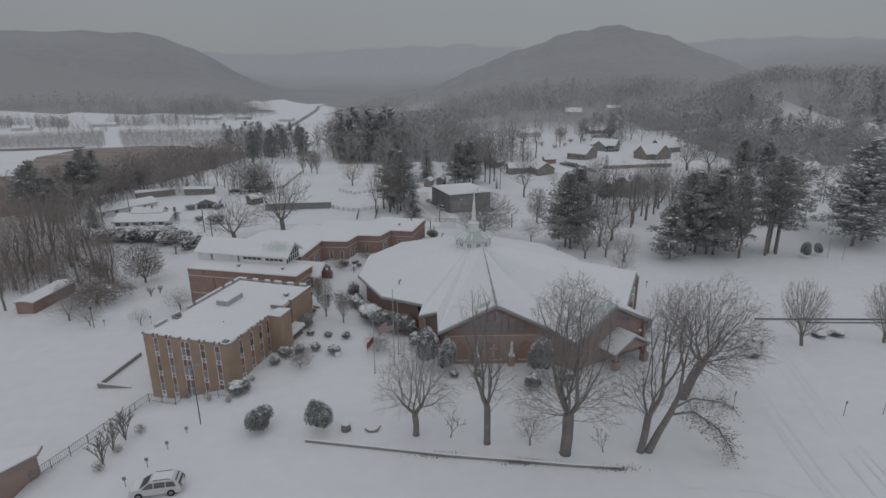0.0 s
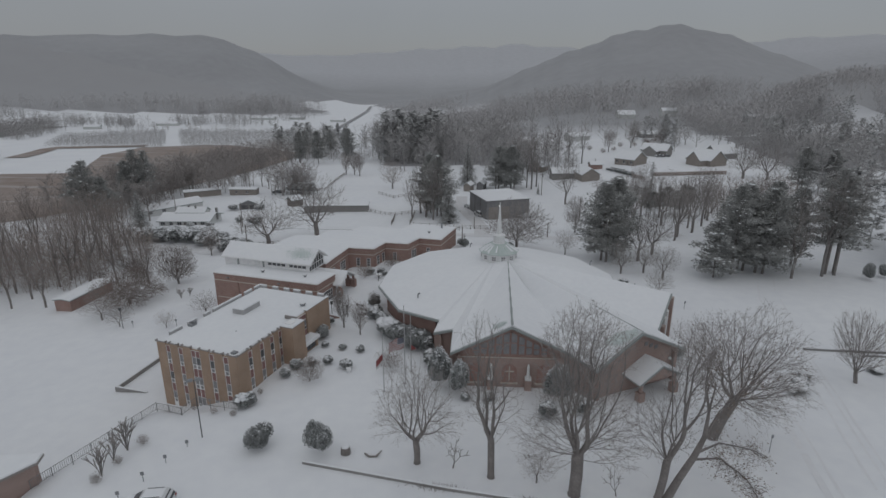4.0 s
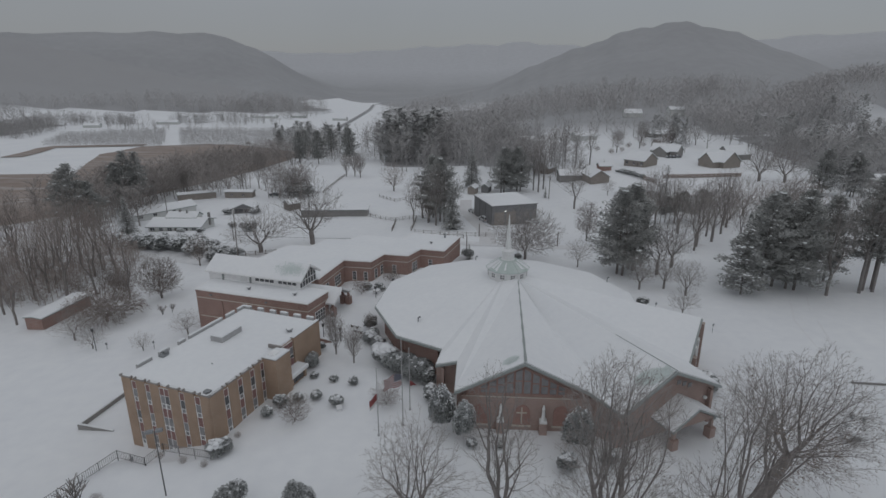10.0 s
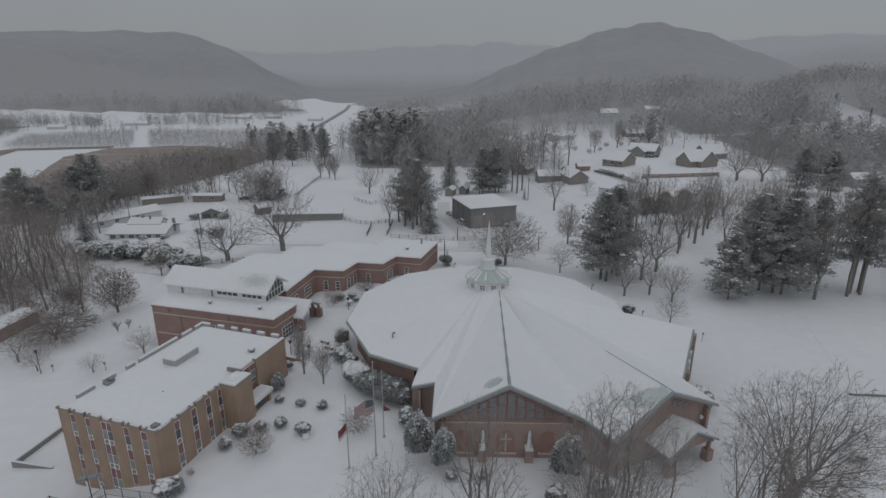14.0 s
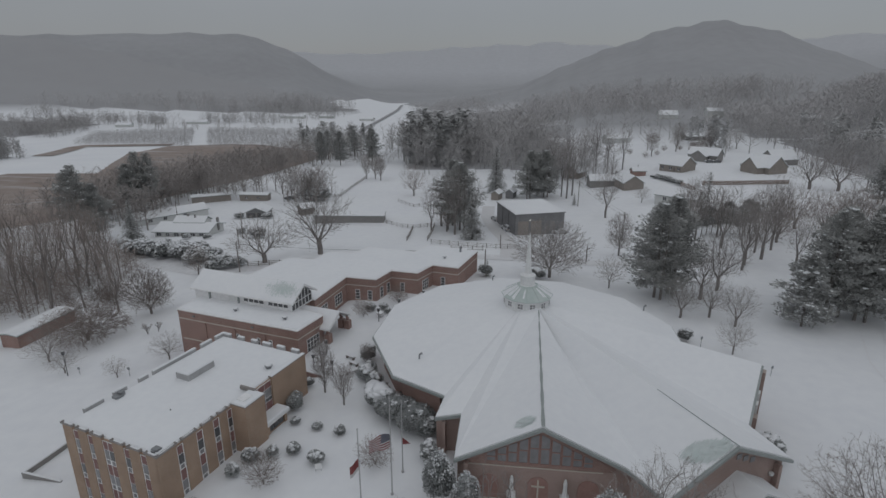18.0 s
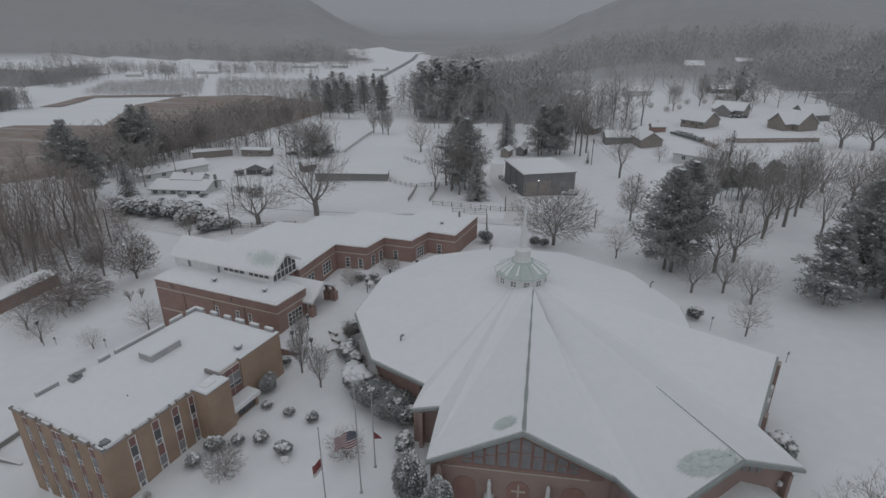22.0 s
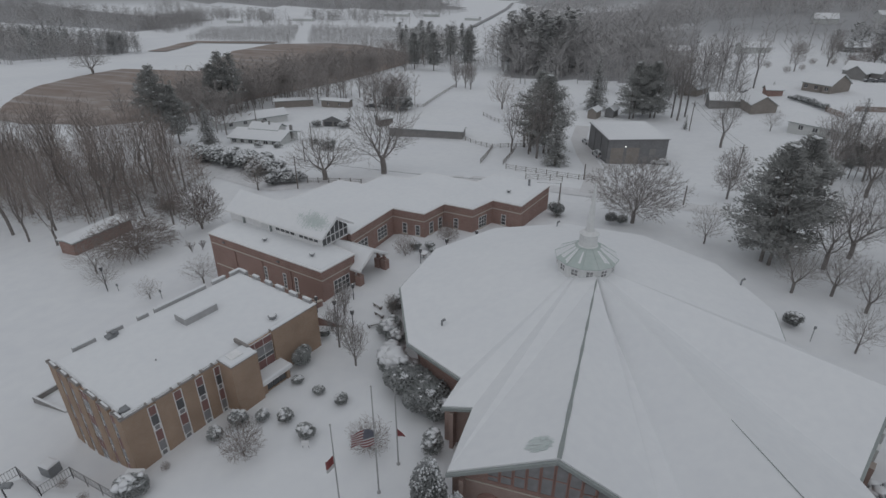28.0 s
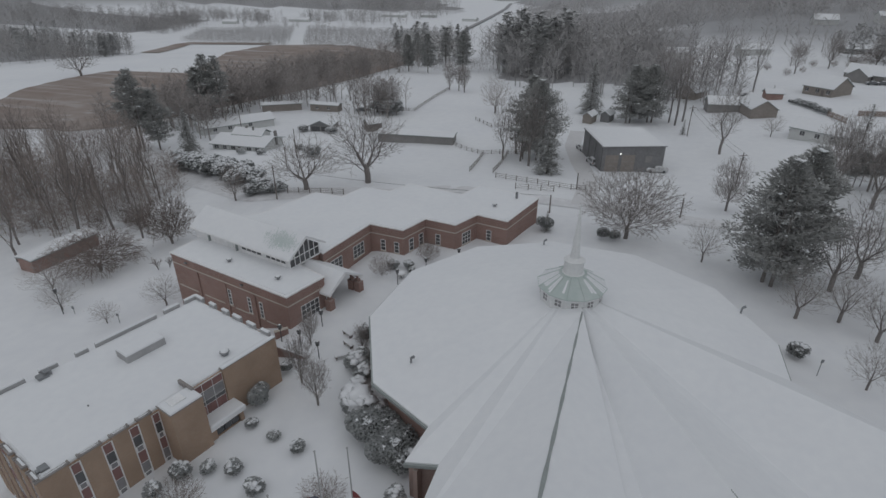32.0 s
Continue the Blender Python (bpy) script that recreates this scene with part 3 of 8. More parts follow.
for i in range(12):
    a = 2 * math.pi * (i + 0.5) / 12
    m = pose(3.15 * math.cos(a), 3.15 * math.sin(a), 9.88, 0, 0, math.degrees(a))
    win = part("window", Shape().box(-0.02, 0.03, -0.36, 0.36, -0.36, 0.36), GLASS_GREY, cup, "", False, m)
    s = Shape()
    for k in (-0.38, -0.0, 0.38):
        s.box(0.0, 0.05, k - 0.03, k + 0.03, -0.4, 0.4)
        s.box(0.0, 0.045, -0.4, 0.4, k - 0.03, k + 0.03)
    part("window_frame", s, FRAME, win)

# ridge strip where the wind has bared the metal
s = Shape()
k_rows = []
for k in range(25):
    y0 = 3.6 + k * 1.06
    f = (y0 - 3.4) / 25.8
    x0, z0, w0 = 1.65 + 0.35 * f, PEAK - 0.02 + (9.3 - PEAK + 0.02) * f + 0.17, 0.07 + 0.09 * f + 0.03 * math.sin(k * 1.7)
    k_rows += [(x0 - w0, -y0, z0), (x0, -y0, z0 + 0.07), (x0 + w0, -y0, z0)]
s.add(k_rows, [f for k in range(24) for f in ((3 * k, 3 * k + 3, 3 * k + 4, 3 * k + 1), (3 * k + 1, 3 * k + 4, 3 * k + 5, 3 * k + 2))])
part("ridge_cap", s, TRIM, church, "bare grey-green ridge capping")
part("corner_pier", Shape().box(-0.6, 0.75, -0.5, 0.7, -1.0, 4.9), BROWN, church, "", False, pose(*at(14.55, 70.75), 0, 0, 20))
# thin bared ridge above the entrance gable, and piers along the east eave
s = Shape()
limb_rows = []
for k in range(15):
    f = 0.72 + 0.28 * k / 14
    x, y, z = rim[7][0] * f, rim[7][1] * f, PEAK + (rim[7][2] - PEAK) * f + 0.2
    w = 0.012 + 0.05 * k / 14
    limb_rows += [(x - w, y, z - 0.02), (x, y, z + 0.05), (x + w, y, z - 0.02)]
s.add(limb_rows, [f for k in range(14) for f in ((3 * k, 3 * k + 3, 3 * k + 4, 3 * k + 1), (3 * k + 1, 3 * k + 4, 3 * k + 5, 3 * k + 2))])
part("ridge_cap", s, TRIM, church)
e0, e1 = Vector(rim[9]), Vector(rim[10])
for f, mat, out, tall in ((0.28, BROWN, 0.4, 0.9), (0.42, WHITE, 0.22, 0.4), (0.6, WHITE, 0.22, 0.4), (0.95, BROWN, 0.35, 0.3)):
    p = e0.lerp(e1, f)
    ang_e = math.degrees(math.atan2(e1.y - e0.y, e1.x - e0.x))
    part("eave_pier", Shape().box(-0.45, 0.45, -out, 0.3, -1.0 - p.z, -tall), mat, church, "", False, pose(p.x, p.y, p.z, 0, 0, ang_e))


# ---------------------------------------------------------------- three-storey tan brick classroom block
SX, SY = 13.4, 21.9
block = thing("classroom_building", pose(-28.9, 64.5, 0, 0, 0, -14.3), "flat-roofed three-storey tan brick classroom building with strip windows", "building")
TOP, FOOT = 5.7, -4.6
# local axes: x to the west is negative, y to the north; the south-east corner is the origin
s = Shape().box(-SX, 0, 0, SY, FOOT, TOP - 0.25)
part("wall", s, TAN, block, "tan brick walls")
roof_poly = [(-SX + 0.15, 0.15), (-0.15, 0.15), (-0.15, SY - 0.15), (-SX + 0.15, SY - 0.15)]
part("roof_snow", Shape().pillow(roof_poly, TOP - 0.25, TOP + 0.02, 0.3), SNOW_ROOF, block, "smooth snow on the flat roof")


def strip(m, width, top, storeys, panes=1):
    """A window strip: red panels and windows one above the other between brick piers. Local x runs along the wall, -y is outwards."""
    st = part("window_strip", Shape().box(-width / 2, width / 2, -0.04, 0.02, top - storeys * 3.1 - 0.1, top), FRAME, block, "", False, m)
    for k in range(storeys):
        z = top - (2.72 + (k - 1) * 3.05 if k else 0.0)
        for j in range(panes):
            x0 = -width / 2 + 0.13 + j * (width - 0.13) / panes
            x1 = x0 + (width - 0.13) / panes - 0.13
            part("panel", Shape().box(x0, x1, -0.06, 0.0, z - 0.95 if k == 0 else z - 1.25, z - 0.04), PANEL, st, "")
            t = z - 1.03 if k == 0 else z - 1.33
            part("pane", Shape().box(x0, x1, -0.06, 0.0, t - 1.05, t), GLASS if (k * 7 + j * 3 + int(m.translation.x * 5)) % 5 == 0 else GLASS_GREY, st, "")
            part("vent_pane", Shape().box(x0 + 0.09, x1 - 0.09, -0.075, 0.0, t - 1.6, t - 1.17), GLASS_GREY, st, "")
    return st


def pier(x0, x1, y0, y1, top):
    p = part("pier", Shape().box(x0, x1, y0, y1, FOOT, top), TAN, block)
    cap = Shape().box(x0 - 0.06, x1 + 0.06, y0 - 0.06, y1 + 0.05, top, top + 0.08)
    if x1 - x0 > y1 - y0:
        for x, d in ((x0 - 0.14, 1), (x1 + 0.14, -1)):
            cap.box(min(x, x + 0.13 * d), max(x, x + 0.13 * d), y0 - 0.1, y1, top + 0.03, top + 0.24)
            cap.box(min(x + 0.12 * d, x + 0.34 * d), max(x + 0.12 * d, x + 0.34 * d), y0 - 0.09, y1, top + 0.03, top + 0.15)
    else:
        for y, d in ((y0 - 0.14, 1), (y1 + 0.14, -1)):
            cap.box(x0, x1 + 0.1, min(y, y + 0.13 * d), max(y, y + 0.13 * d), top + 0.03, top + 0.24)
            cap.box(x0, x1 + 0.09, min(y + 0.12 * d, y + 0.34 * d), max(y + 0.12 * d, y + 0.34 * d), top + 0.03, top + 0.15)
    part("coping", cap, CAP, p)
    part("snow_cap", Shape().pillow([(x0 + 0.1, y0 + 0.09), (x1 - 0.1, y0 + 0.09), (x1 - 0.1, y1), (x0 + 0.1, y1)], top + 0.09, top + 0.19, 0.07), SNOW_ROOF, p)


# south front: piers proud of the window strips
for x0, x1 in ((0.0, 1.5), (2.3, 3.65), (4.45, 5.85), (7.4, 8.9), (9.75, 11.2), (12.1, 13.4)):
    pier(-SX + x0, -SX + x1, -0.16, 0.12, TOP)
for f, w, panes in ((1.9, 0.8, 1), (4.05, 0.8, 1), (6.62, 1.55, 2), (9.32, 0.85, 1), (11.65, 0.9, 1)):
    strip(pose(-SX + f, -0.05, 0), w, TOP - 0.35, 3, panes)
# east front: four strips, a stair tower, a window bay over the porch and a blank end
for y0, y1 in ((-0.16, 2.0), (2.85, 4.4), (5.3, 6.6), (7.5, 8.55)):
    pier(-0.12, 0.17, y0, y1, TOP)
for y, w in ((2.42, 0.85), (4.85, 0.9), (7.05, 0.9), (8.95, 0.75)):
    strip(pose(0.05, y, 0, 0, 0, 90), w, TOP - 0.35, 3, 1)
tower = part("stair_tower", Shape().box(0.0, 2.05, 9.3, 12.3, FOOT, TOP + 0.1), TAN, block, "blank tan brick stair tower")
part("coping", Shape().box(-0.1, 2.12, 9.23, 12.37, TOP + 0.1, TOP + 0.18), CAP, tower)
part("tower_snow", Shape().pillow([(0.0, 9.3), (2.08, 9.3), (2.08, 12.3), (0.0, 12.3)], TOP + 0.18, TOP + 0.36, 0.12), SNOW_ROOF, tower)
part("roof_hatch", Shape().box(0.35, 1.4, 9.9, 11.2, TOP + 0.3, TOP + 0.48), FRAME, tower, "grey metal roof hatch")
part("roof_curb", Shape().box(-1.2, 0.9, 12.05, 12.3, TOP + 0.1, TOP + 0.55), CAP, tower)
bay = part("window_bay", Shape().box(-0.02, 0.06, 12.3, 15.6, -0.4, TOP - 0.3), FRAME, block, "three-bay window wall with red panels")
for j in range(3):
    y0, y1 = 12.38 + j * 1.08, 13.38 + j * 1.08
    for z0, z1, mat, nm in ((4.55, 5.3, PANEL, "panel"), (3.4, 4.45, GLASS_GREY, "pane"), (2.9, 3.3, GLASS, "vent_pane"), (1.7, 2.8, PANEL, "panel"), (0.6, 1.6, GLASS, "pane")):
        part(nm, Shape().box(0.0, 0.09, y0, y1, z0, z1), mat, bay)
blank = part("end_block", Shape().box(-0.1, 0.3, 15.6, SY, FOOT, TOP), TAN, block, "blank tan brick end wall")
part("coping", Shape().box(-0.2, 0.36, 15.54, SY + 0.06, TOP, TOP + 0.08), CAP, blank)
part("end_snow", Shape().pillow([(-0.15, 15.6), (0.33, 15.6), (0.33, SY), (-0.15, SY)], TOP + 0.08, TOP + 0.2, 0.1), SNOW_ROOF, blank)
porch = part("porch_roof", Shape().box(0.05, 2.0, 12.35, 16.2, 1.35, 1.7), FRAME, block, "flat white porch roof under snow")
part("porch_snow", Shape().pillow([(0.1, 12.35), (2.0, 12.35), (2.0, 16.2), (0.1, 16.2)], 1.7, 1.95, 0.15), SNOW_ROOF, porch)
part("porch_wall", Shape().box(0.1, 1.7, 12.4, 13.0, FOOT, 1.35).box(1.3, 1.6, 13.0, 16.0, FOOT, 0.1).box(0.1, 1.7, 15.6, 16.0, FOOT, 1.35), TAN, porch)
for j in range(3):
    part("pane", Shape().box(1.42, 1.5, 13.05 + j * 0.86, 13.8 + j * 0.86, 0.15, 1.2), GLASS, porch)
# raised coping pieces along the west and north edges
for y0, y1 in ((2.1, 4.3), (5.5, 7.1), (8.7, 9.9), (10.6, 17.0), (17.9, 19.7), (20.4, 21.9)):
    c = part("parapet_piece", Shape().box(-SX - 0.1, -SX + 0.25, y0, y1, TOP - 0.4, TOP + 0.34), PARAPET, block)
    part("snow_cap", Shape().pillow([(-SX - 0.1, y0), (-SX + 0.25, y0), (-SX + 0.25, y1), (-SX - 0.1, y1)], TOP + 0.34, TOP + 0.5, 0.1), SNOW_ROOF, c)
for x0, x1 in ((-13.3, -11.9), (-10.6, -9.6), (-8.3, -7.3), (-6.4, -5.1), (-4.0, -2.8), (-1.7, -0.5)):
    c = part("parapet_piece", Shape().box(x0, x1, SY - 0.25, SY + 0.1, TOP - 0.4, TOP + 0.34), PARAPET, block)
    part("snow_cap", Shape().pillow([(x0, SY - 0.25), (x1, SY - 0.25), (x1, SY + 0.1), (x0, SY + 0.1)], TOP + 0.34, TOP + 0.52, 0.1), SNOW_ROOF, c)
# things on the roof
rb = part("roof_curb_box", Shape().box(-9.9, -7.9, 11.0, 14.9, TOP - 0.2, TOP + 0.78), PARAPET, block, "low grey roof curb under snow")
part("snow_cap", Shape().pillow([(-9.88, 11.02), (-7.92, 11.02), (-7.92, 14.88), (-9.88, 14.88)], TOP + 0.78, TOP + 0.96, 0.12), SNOW_ROOF, rb)
fan = part("exhaust_fan", Shape().lathe([(0.34, 0), (0.34, 0.3), (0.48, 0.36), (0.48, 0.46), (0.25, 0.58)], 12, -1.5, 17.2), METAL, block, "dark roof exhaust fan", False, pose(0, 0, TOP - 0.05))
part("snow_cap", Shape().lathe([(0.42, 0.47), (0.34, 0.6), (0.1, 0.7)], 10, -1.5, 17.2), SNOW_ROOF, fan)
part("vent_cluster", Shape().box(-12.9, -12.1, 5.0, 5.9, TOP - 0.1, TOP + 0.3).box(-12.8, -12.3, 5.6, 6.2, TOP - 0.1, TOP + 0.5), METAL, block)
part("hood", Shape().box(-1.3, -0.55, 0.45, 1.05, TOP - 0.05, TOP + 0.2).box(-1.1, -0.7, 0.25, 0.6, TOP - 0.05, TOP + 0.16), METAL, block)
part("pipe", Shape().tube((-5.1, 6.0, TOP - 0.1), (-5.1, 6.0, TOP + 0.16), 0.06, 0.06), BLACK, block)


# ---------------------------------------------------------------- red-brick fellowship hall with clerestory, and its zig-zag wing
hall = thing("fellowship_hall", pose(0, 0, 0), "red-brick flat-roofed hall with a raised clerestory and a stepped wing", "building")
HZ = 4.3


def block_walls(name, poly, z0, z1, mat, parent, label=""):
    return part(name, Shape().prism(poly, z0, z1), mat, parent, label)


hall_poly = [(-50.3, 98.9), (-28.2, 94.5), (-26.6, 100.4), (-32.3, 102.4), (-31.0, 106.2), (-49.0, 112.5)]
wing_poly = [(-49.0, 112.6), (-30.2, 106.1), (-28.6, 117.3), (-22.8, 116.9), (-21.2, 122.1), (-16.0, 121.5), (-14.0, 126.5), (-8.8, 125.6), (-6.2, 137.0), (-17.4, 139.2), (-19.2, 134.0), (-29.8, 135.8), (-31.7, 131.0), (-37.1, 131.3),
             (-38.3, 125.7), (-43.8, 126.0), (-46.9, 115.0)]
for nm, poly in (("hall", hall_poly), ("wing", wing_poly)):
    w = block_walls("wall", poly, -7.0, HZ - 0.3, RED, hall, "red brick wall of the " + nm)
    part("parapet", Shape().prism(shrink(poly, -0.06), HZ - 0.42, HZ - 0.12), RED, w)
    part("coping", Shape().prism(shrink(poly, -0.12), HZ - 0.12, HZ + 0.05), FRAME, w, "pale metal coping")
    part("roof_snow", Shape().pillow(shrink(poly, 0.22), HZ + 0.05, HZ + 0.17, 0.3), SNOW_ROOF, w, "snow on the flat roof")
    part("stone_band", Shape().prism(shrink(poly, -0.03), HZ - 1.55, HZ - 1.38), STONE, w, "pale cast-stone band")


def wall_piece(a, b, s0, s1, z0, z1, out, mat, name, parent, label="", deep=0.1):
    """A plate on the wall from a to b, between s0 and s1 metres along it."""
    ax, ay = a
    d = Vector((b[0] - ax, b[1] - ay)).normalized()
    ang = math.degrees(math.atan2(d.y, d.x))
    return part(name, Shape().box(s0, s1, -out, deep, z0, z1), mat, parent, label, False, pose(ax, ay, 0, 0, 0, ang))


def wall_window(a, b, s, w, z0, z1, cols, rows, parent=None, head=True):
    parent = parent or hall
    win = wall_piece(a, b, s - w / 2, s + w / 2, z0, z1, 0.03, GLASS, "window", parent, "dark window with pale bars")
    sh = Shape()
    for i in range(cols + 1):
        x = s - w / 2 + w * i / cols
        sh.box(x - 0.035, x + 0.035, -0.07, 0.0, z0, z1)
    for j in range(rows + 1):
        z = z0 + (z1 - z0) * j / rows
        sh.box(s - w / 2, s + w / 2, -0.065, 0.0, z - 0.03, z + 0.03)
    part("window_frame", sh, FRAME, win)
    if head:
        part("window_sill", Shape().box(s - w / 2 - 0.15, s + w / 2 + 0.15, -0.12, 0.0, z0 - 0.2, z0 - 0.03), STONE, win)
    return win


hs, he, hw = hall_poly[1], hall_poly[2], hall_poly[0]
for s0 in (11.6, 15.4, 17.6):
    wall_window(hw, hs, s0, 0.55, -0.4, 1.9, 1, 4)
for s0, s1 in ((0.5, 4.6), (6.0, 10.2), (12.4, 15.0), (18.2, 21.9)):
    wall_piece(hw, hs, s0, s1, -0.75, -0.58, 0.06, STONE, "stone_band", hall)
for s0 in (5.3, 11.0, 16.6):
    wall_piece(hw, hs, s0 - 0.18, s0 + 0.18, -7, 2.6, 0.14, RED, "pilaster", hall)
for s0 in (3.2, 14.5):
    wall_piece(hw, hs, s0 - 0.2, s0 + 0.2, 3.45, 3.65, 0.22, METAL, "wall_lamp", hall, "small grey wall floodlight")
wall_window(hs, he, 3.4, 2.9, -0.2, 1.9, 4, 3)
wing_front = [wing_poly[i] for i in range(1, 9)]
for k, s, w, z1 in ((0, 2.6, 2.6, 2.2), (0, 8.0, 2.6, 2.2), (1, 2.2, 0.8, 2.0), (1, 4.6, 0.8, 2.0), (2, 1.8, 1.0, 2.2), (2, 4.2, 1.0, 2.2), (3, 2.2, 0.8, 2.0), (4, 2.7, 2.0, 2.2), (5, 2.2, 0.8, 2.0)):
    wall_window(wing_front[k], wing_front[k + 1], s, w, 0.2, z1, 3 if w > 1.5 else 1, 3)

# clerestory: long gabled lantern over the hall
ca, cb = Vector((-31.3, 99.9)), Vector((-30.1, 106.1))
ax_ = Vector((-50.6, 103.8)) - ca
length = ax_.length
ang = math.degrees(math.atan2(-ax_.y, -ax_.x))
wid = (cb - ca).length
cler = part("clerestory", Shape().box(-length, -0.5, 0.45, wid - 0.3, 4.2, 5.8), FRAME, hall, "pale clerestory with a snow-covered gable roof", False, pose(ca.x, ca.y, 0, 0, 0, ang))
RIDGE, EV = 8.0, 6.0
s = Shape()
prof = [(-0.25, EV - 0.15), (wid / 2, RIDGE - 0.05), (wid + 0.25, EV - 0.15), (wid + 0.25, EV + 0.08), (wid / 2, RIDGE + 0.2), (-0.25, EV + 0.08)]
s.add([(0.35, y, z) for y, z in prof] + [(-length - 0.3, y, z) for y, z in prof], [tuple(range(6)), tuple(reversed(range(6, 12)))] + [(i, 6 + i, 6 + (i + 1) % 6, (i + 1) % 6) for i in range(6)])
croof = part("clerestory_roof", s, FRAME, cler, "pale metal gable roof")
s = Shape()
prof = [(-0.22, EV + 0.08), (wid / 2, RIDGE + 0.2), (wid + 0.22, EV + 0.08), (wid + 0.1, EV + 0.25), (wid / 2, RIDGE + 0.38), (-0.1, EV + 0.25)]
s.add([(0.3, y, z) for y, z in prof] + [(-length - 0.25, y, z) for y, z in prof], [tuple(range(6)), tuple(reversed(range(6, 12)))] + [(i, 6 + i, 6 + (i + 1) % 6, (i + 1) % 6) for i in range(6)])
part("roof_snow", s, SNOW_ROOF, croof)
s_face = Shape().add([(-0.45, 0.5, 4.3), (-0.45, wid - 0.4, 4.3), (-0.45, wid - 0.4, EV), (-0.45, wid / 2, RIDGE - 0.1), (-0.45, 0.5, EV), (-0.55, 0.5, 4.3), (-0.55, wid - 0.4, 4.3), (-0.55, wid - 0.4, EV), (-0.55, wid / 2, RIDGE - 0.1), (-0.55, 0.5, EV)],
                [(0, 1, 2, 3, 4), (9, 8, 7, 6, 5)] + [(i, 5 + i, 5 + (i + 1) % 5, (i + 1) % 5) for i in range(5)])
# green seams bared by the wind near the glazed end
bare = Shape()
rng = random.Random(64)
rise = (RIDGE - EV + 0.13) / (wid / 2 + 0.1)
for k in range(620):
    u, v = -2.7 + rng.gauss(0, 1.25), wid * 0.26 + rng.gauss(0, 0.5)
    if v < 0.3 or v > wid / 2 - 0.25 or u > 0.1:
        continue
    l = rng.uniform(0.12, 0.34)
    z = EV + 0.265 + rise * (v + 0.1) + 0.002 * (k % 11)
    bare.add([(u - 0.05, v, z), (u + 0.05, v, z), (u + 0.04, v + l, z + l * rise), (u - 0.04, v + l, z + l * rise)], [(0, 1, 2, 3)])
tagged(part("bare_patch", bare, PATINA, croof, "verdigris seams showing through thin snow"), kind="stuff")
face = part("gable_glazing", s_face, GLASS, cler, "dark gable glazing with pale mullions")
s = Shape()
for k in range(7):
    y = 0.5 + (wid - 0.9) * k / 6
    s.box(-0.47, -0.38, y - 0.06, y + 0.06, 4.3, EV + (RIDGE - EV) * (1 - abs(k - 3) / 3) - 0.1)
s.box(-0.47, -0.38, 0.5, wid - 0.4, 5.55, 5.67).box(-0.47, -0.38, 0.5, wid - 0.4, 4.3, 4.5)
part("mullion", s, FRAME, face)
for j, (x0, x1) in enumerate(((-9.6, -5.6), (-4.8, -1.0))):
    b = part("window", Shape().box(x0, x1, 0.38, 0.46, 5.0, 5.5), GLASS, cler)
    s = Shape()
    for k in range(5):
        x = x0 + (x1 - x0) * k / 4
        s.box(x - 0.06, x + 0.06, 0.33, 0.44, 4.95, 5.55)
    part("window_frame", s, FRAME, b)
part("louvre", Shape().box(-12.6, -11.4, 0.36, 0.5, 4.7, 5.6), WHITE, cler)
for x in (-10.6, -16.5):
    part("bracket", Shape().box(x - 0.12, x + 0.12, 0.2, 0.5, 4.4, 5.85), TRIM, cler)

# entrance canopy: gabled porch roof on brick piers, facing the church
p0, p1 = Vector((-26.1, 98.6)), Vector((-25.3, 105.2))
cm = pose(-32.8, 104.0, 0, 0, 0, -11.5)
can = part("entrance_canopy", Shape().box(5.6, 8.3, -3.0, -2.7, 2.05, 2.4).box(1.2, 8.3, 2.7, 3.0, 2.05, 2.4), FRAME, hall, "snow-covered gabled entrance canopy on brick piers", False, cm)
for k, (lift, mat, nm) in enumerate(((0.0, FRAME, "canopy_roof"), (0.17, SNOW_ROOF, "canopy_snow"))):
    s = Shape()
    prof = [(-3.3, 2.2 + lift), (0, 4.0 + lift), (3.3, 2.2 + lift), (3.3, 2.36 + lift), (0, 4.18 + lift), (-3.3, 2.36 + lift)]
    s.add([(8.5 - 0.1 * k, y, z) for y, z in prof] + [(0.8, y, z) for y, z in prof], [tuple(range(6)), tuple(reversed(range(6, 12)))] + [(i, 6 + i, 6 + (i + 1) % 6, (i + 1) % 6) for i in range(6)])
    part(nm, s, mat, can)
for x, y in ((7.9, -2.75), (8.05, 2.85), (6.9, 2.85)):
    part("brick_pier", Shape().box(x - 0.45, x + 0.45, y - 0.45, y + 0.45, -1, 1.5).box(x - 0.2, x + 0.2, y - 0.2, y + 0.2, 1.5, 2.3), RED, can)
for x, y in ((-40.5, 99.3), (-31.5, 97.6), (-12.2, 130.5)):
    v = part("roof_vent", Shape().lathe([(0.22, 0), (0.22, 0.35), (0.4, 0.4), (0.4, 0.5), (0.15, 0.6)], 10), METAL, hall, "", False, pose(x, y, HZ + 0.1))
    part("snow_cap", Shape().lathe([(0.38, 0.5), (0.3, 0.62), (0.05, 0.7)], 8), SNOW_ROOF, v)
part("chimney_pipe", Shape().tube((-9.6, 135.2, HZ), (-9.6, 135.2, HZ + 1.3), 0.22, 0.22, 8), METAL, hall)


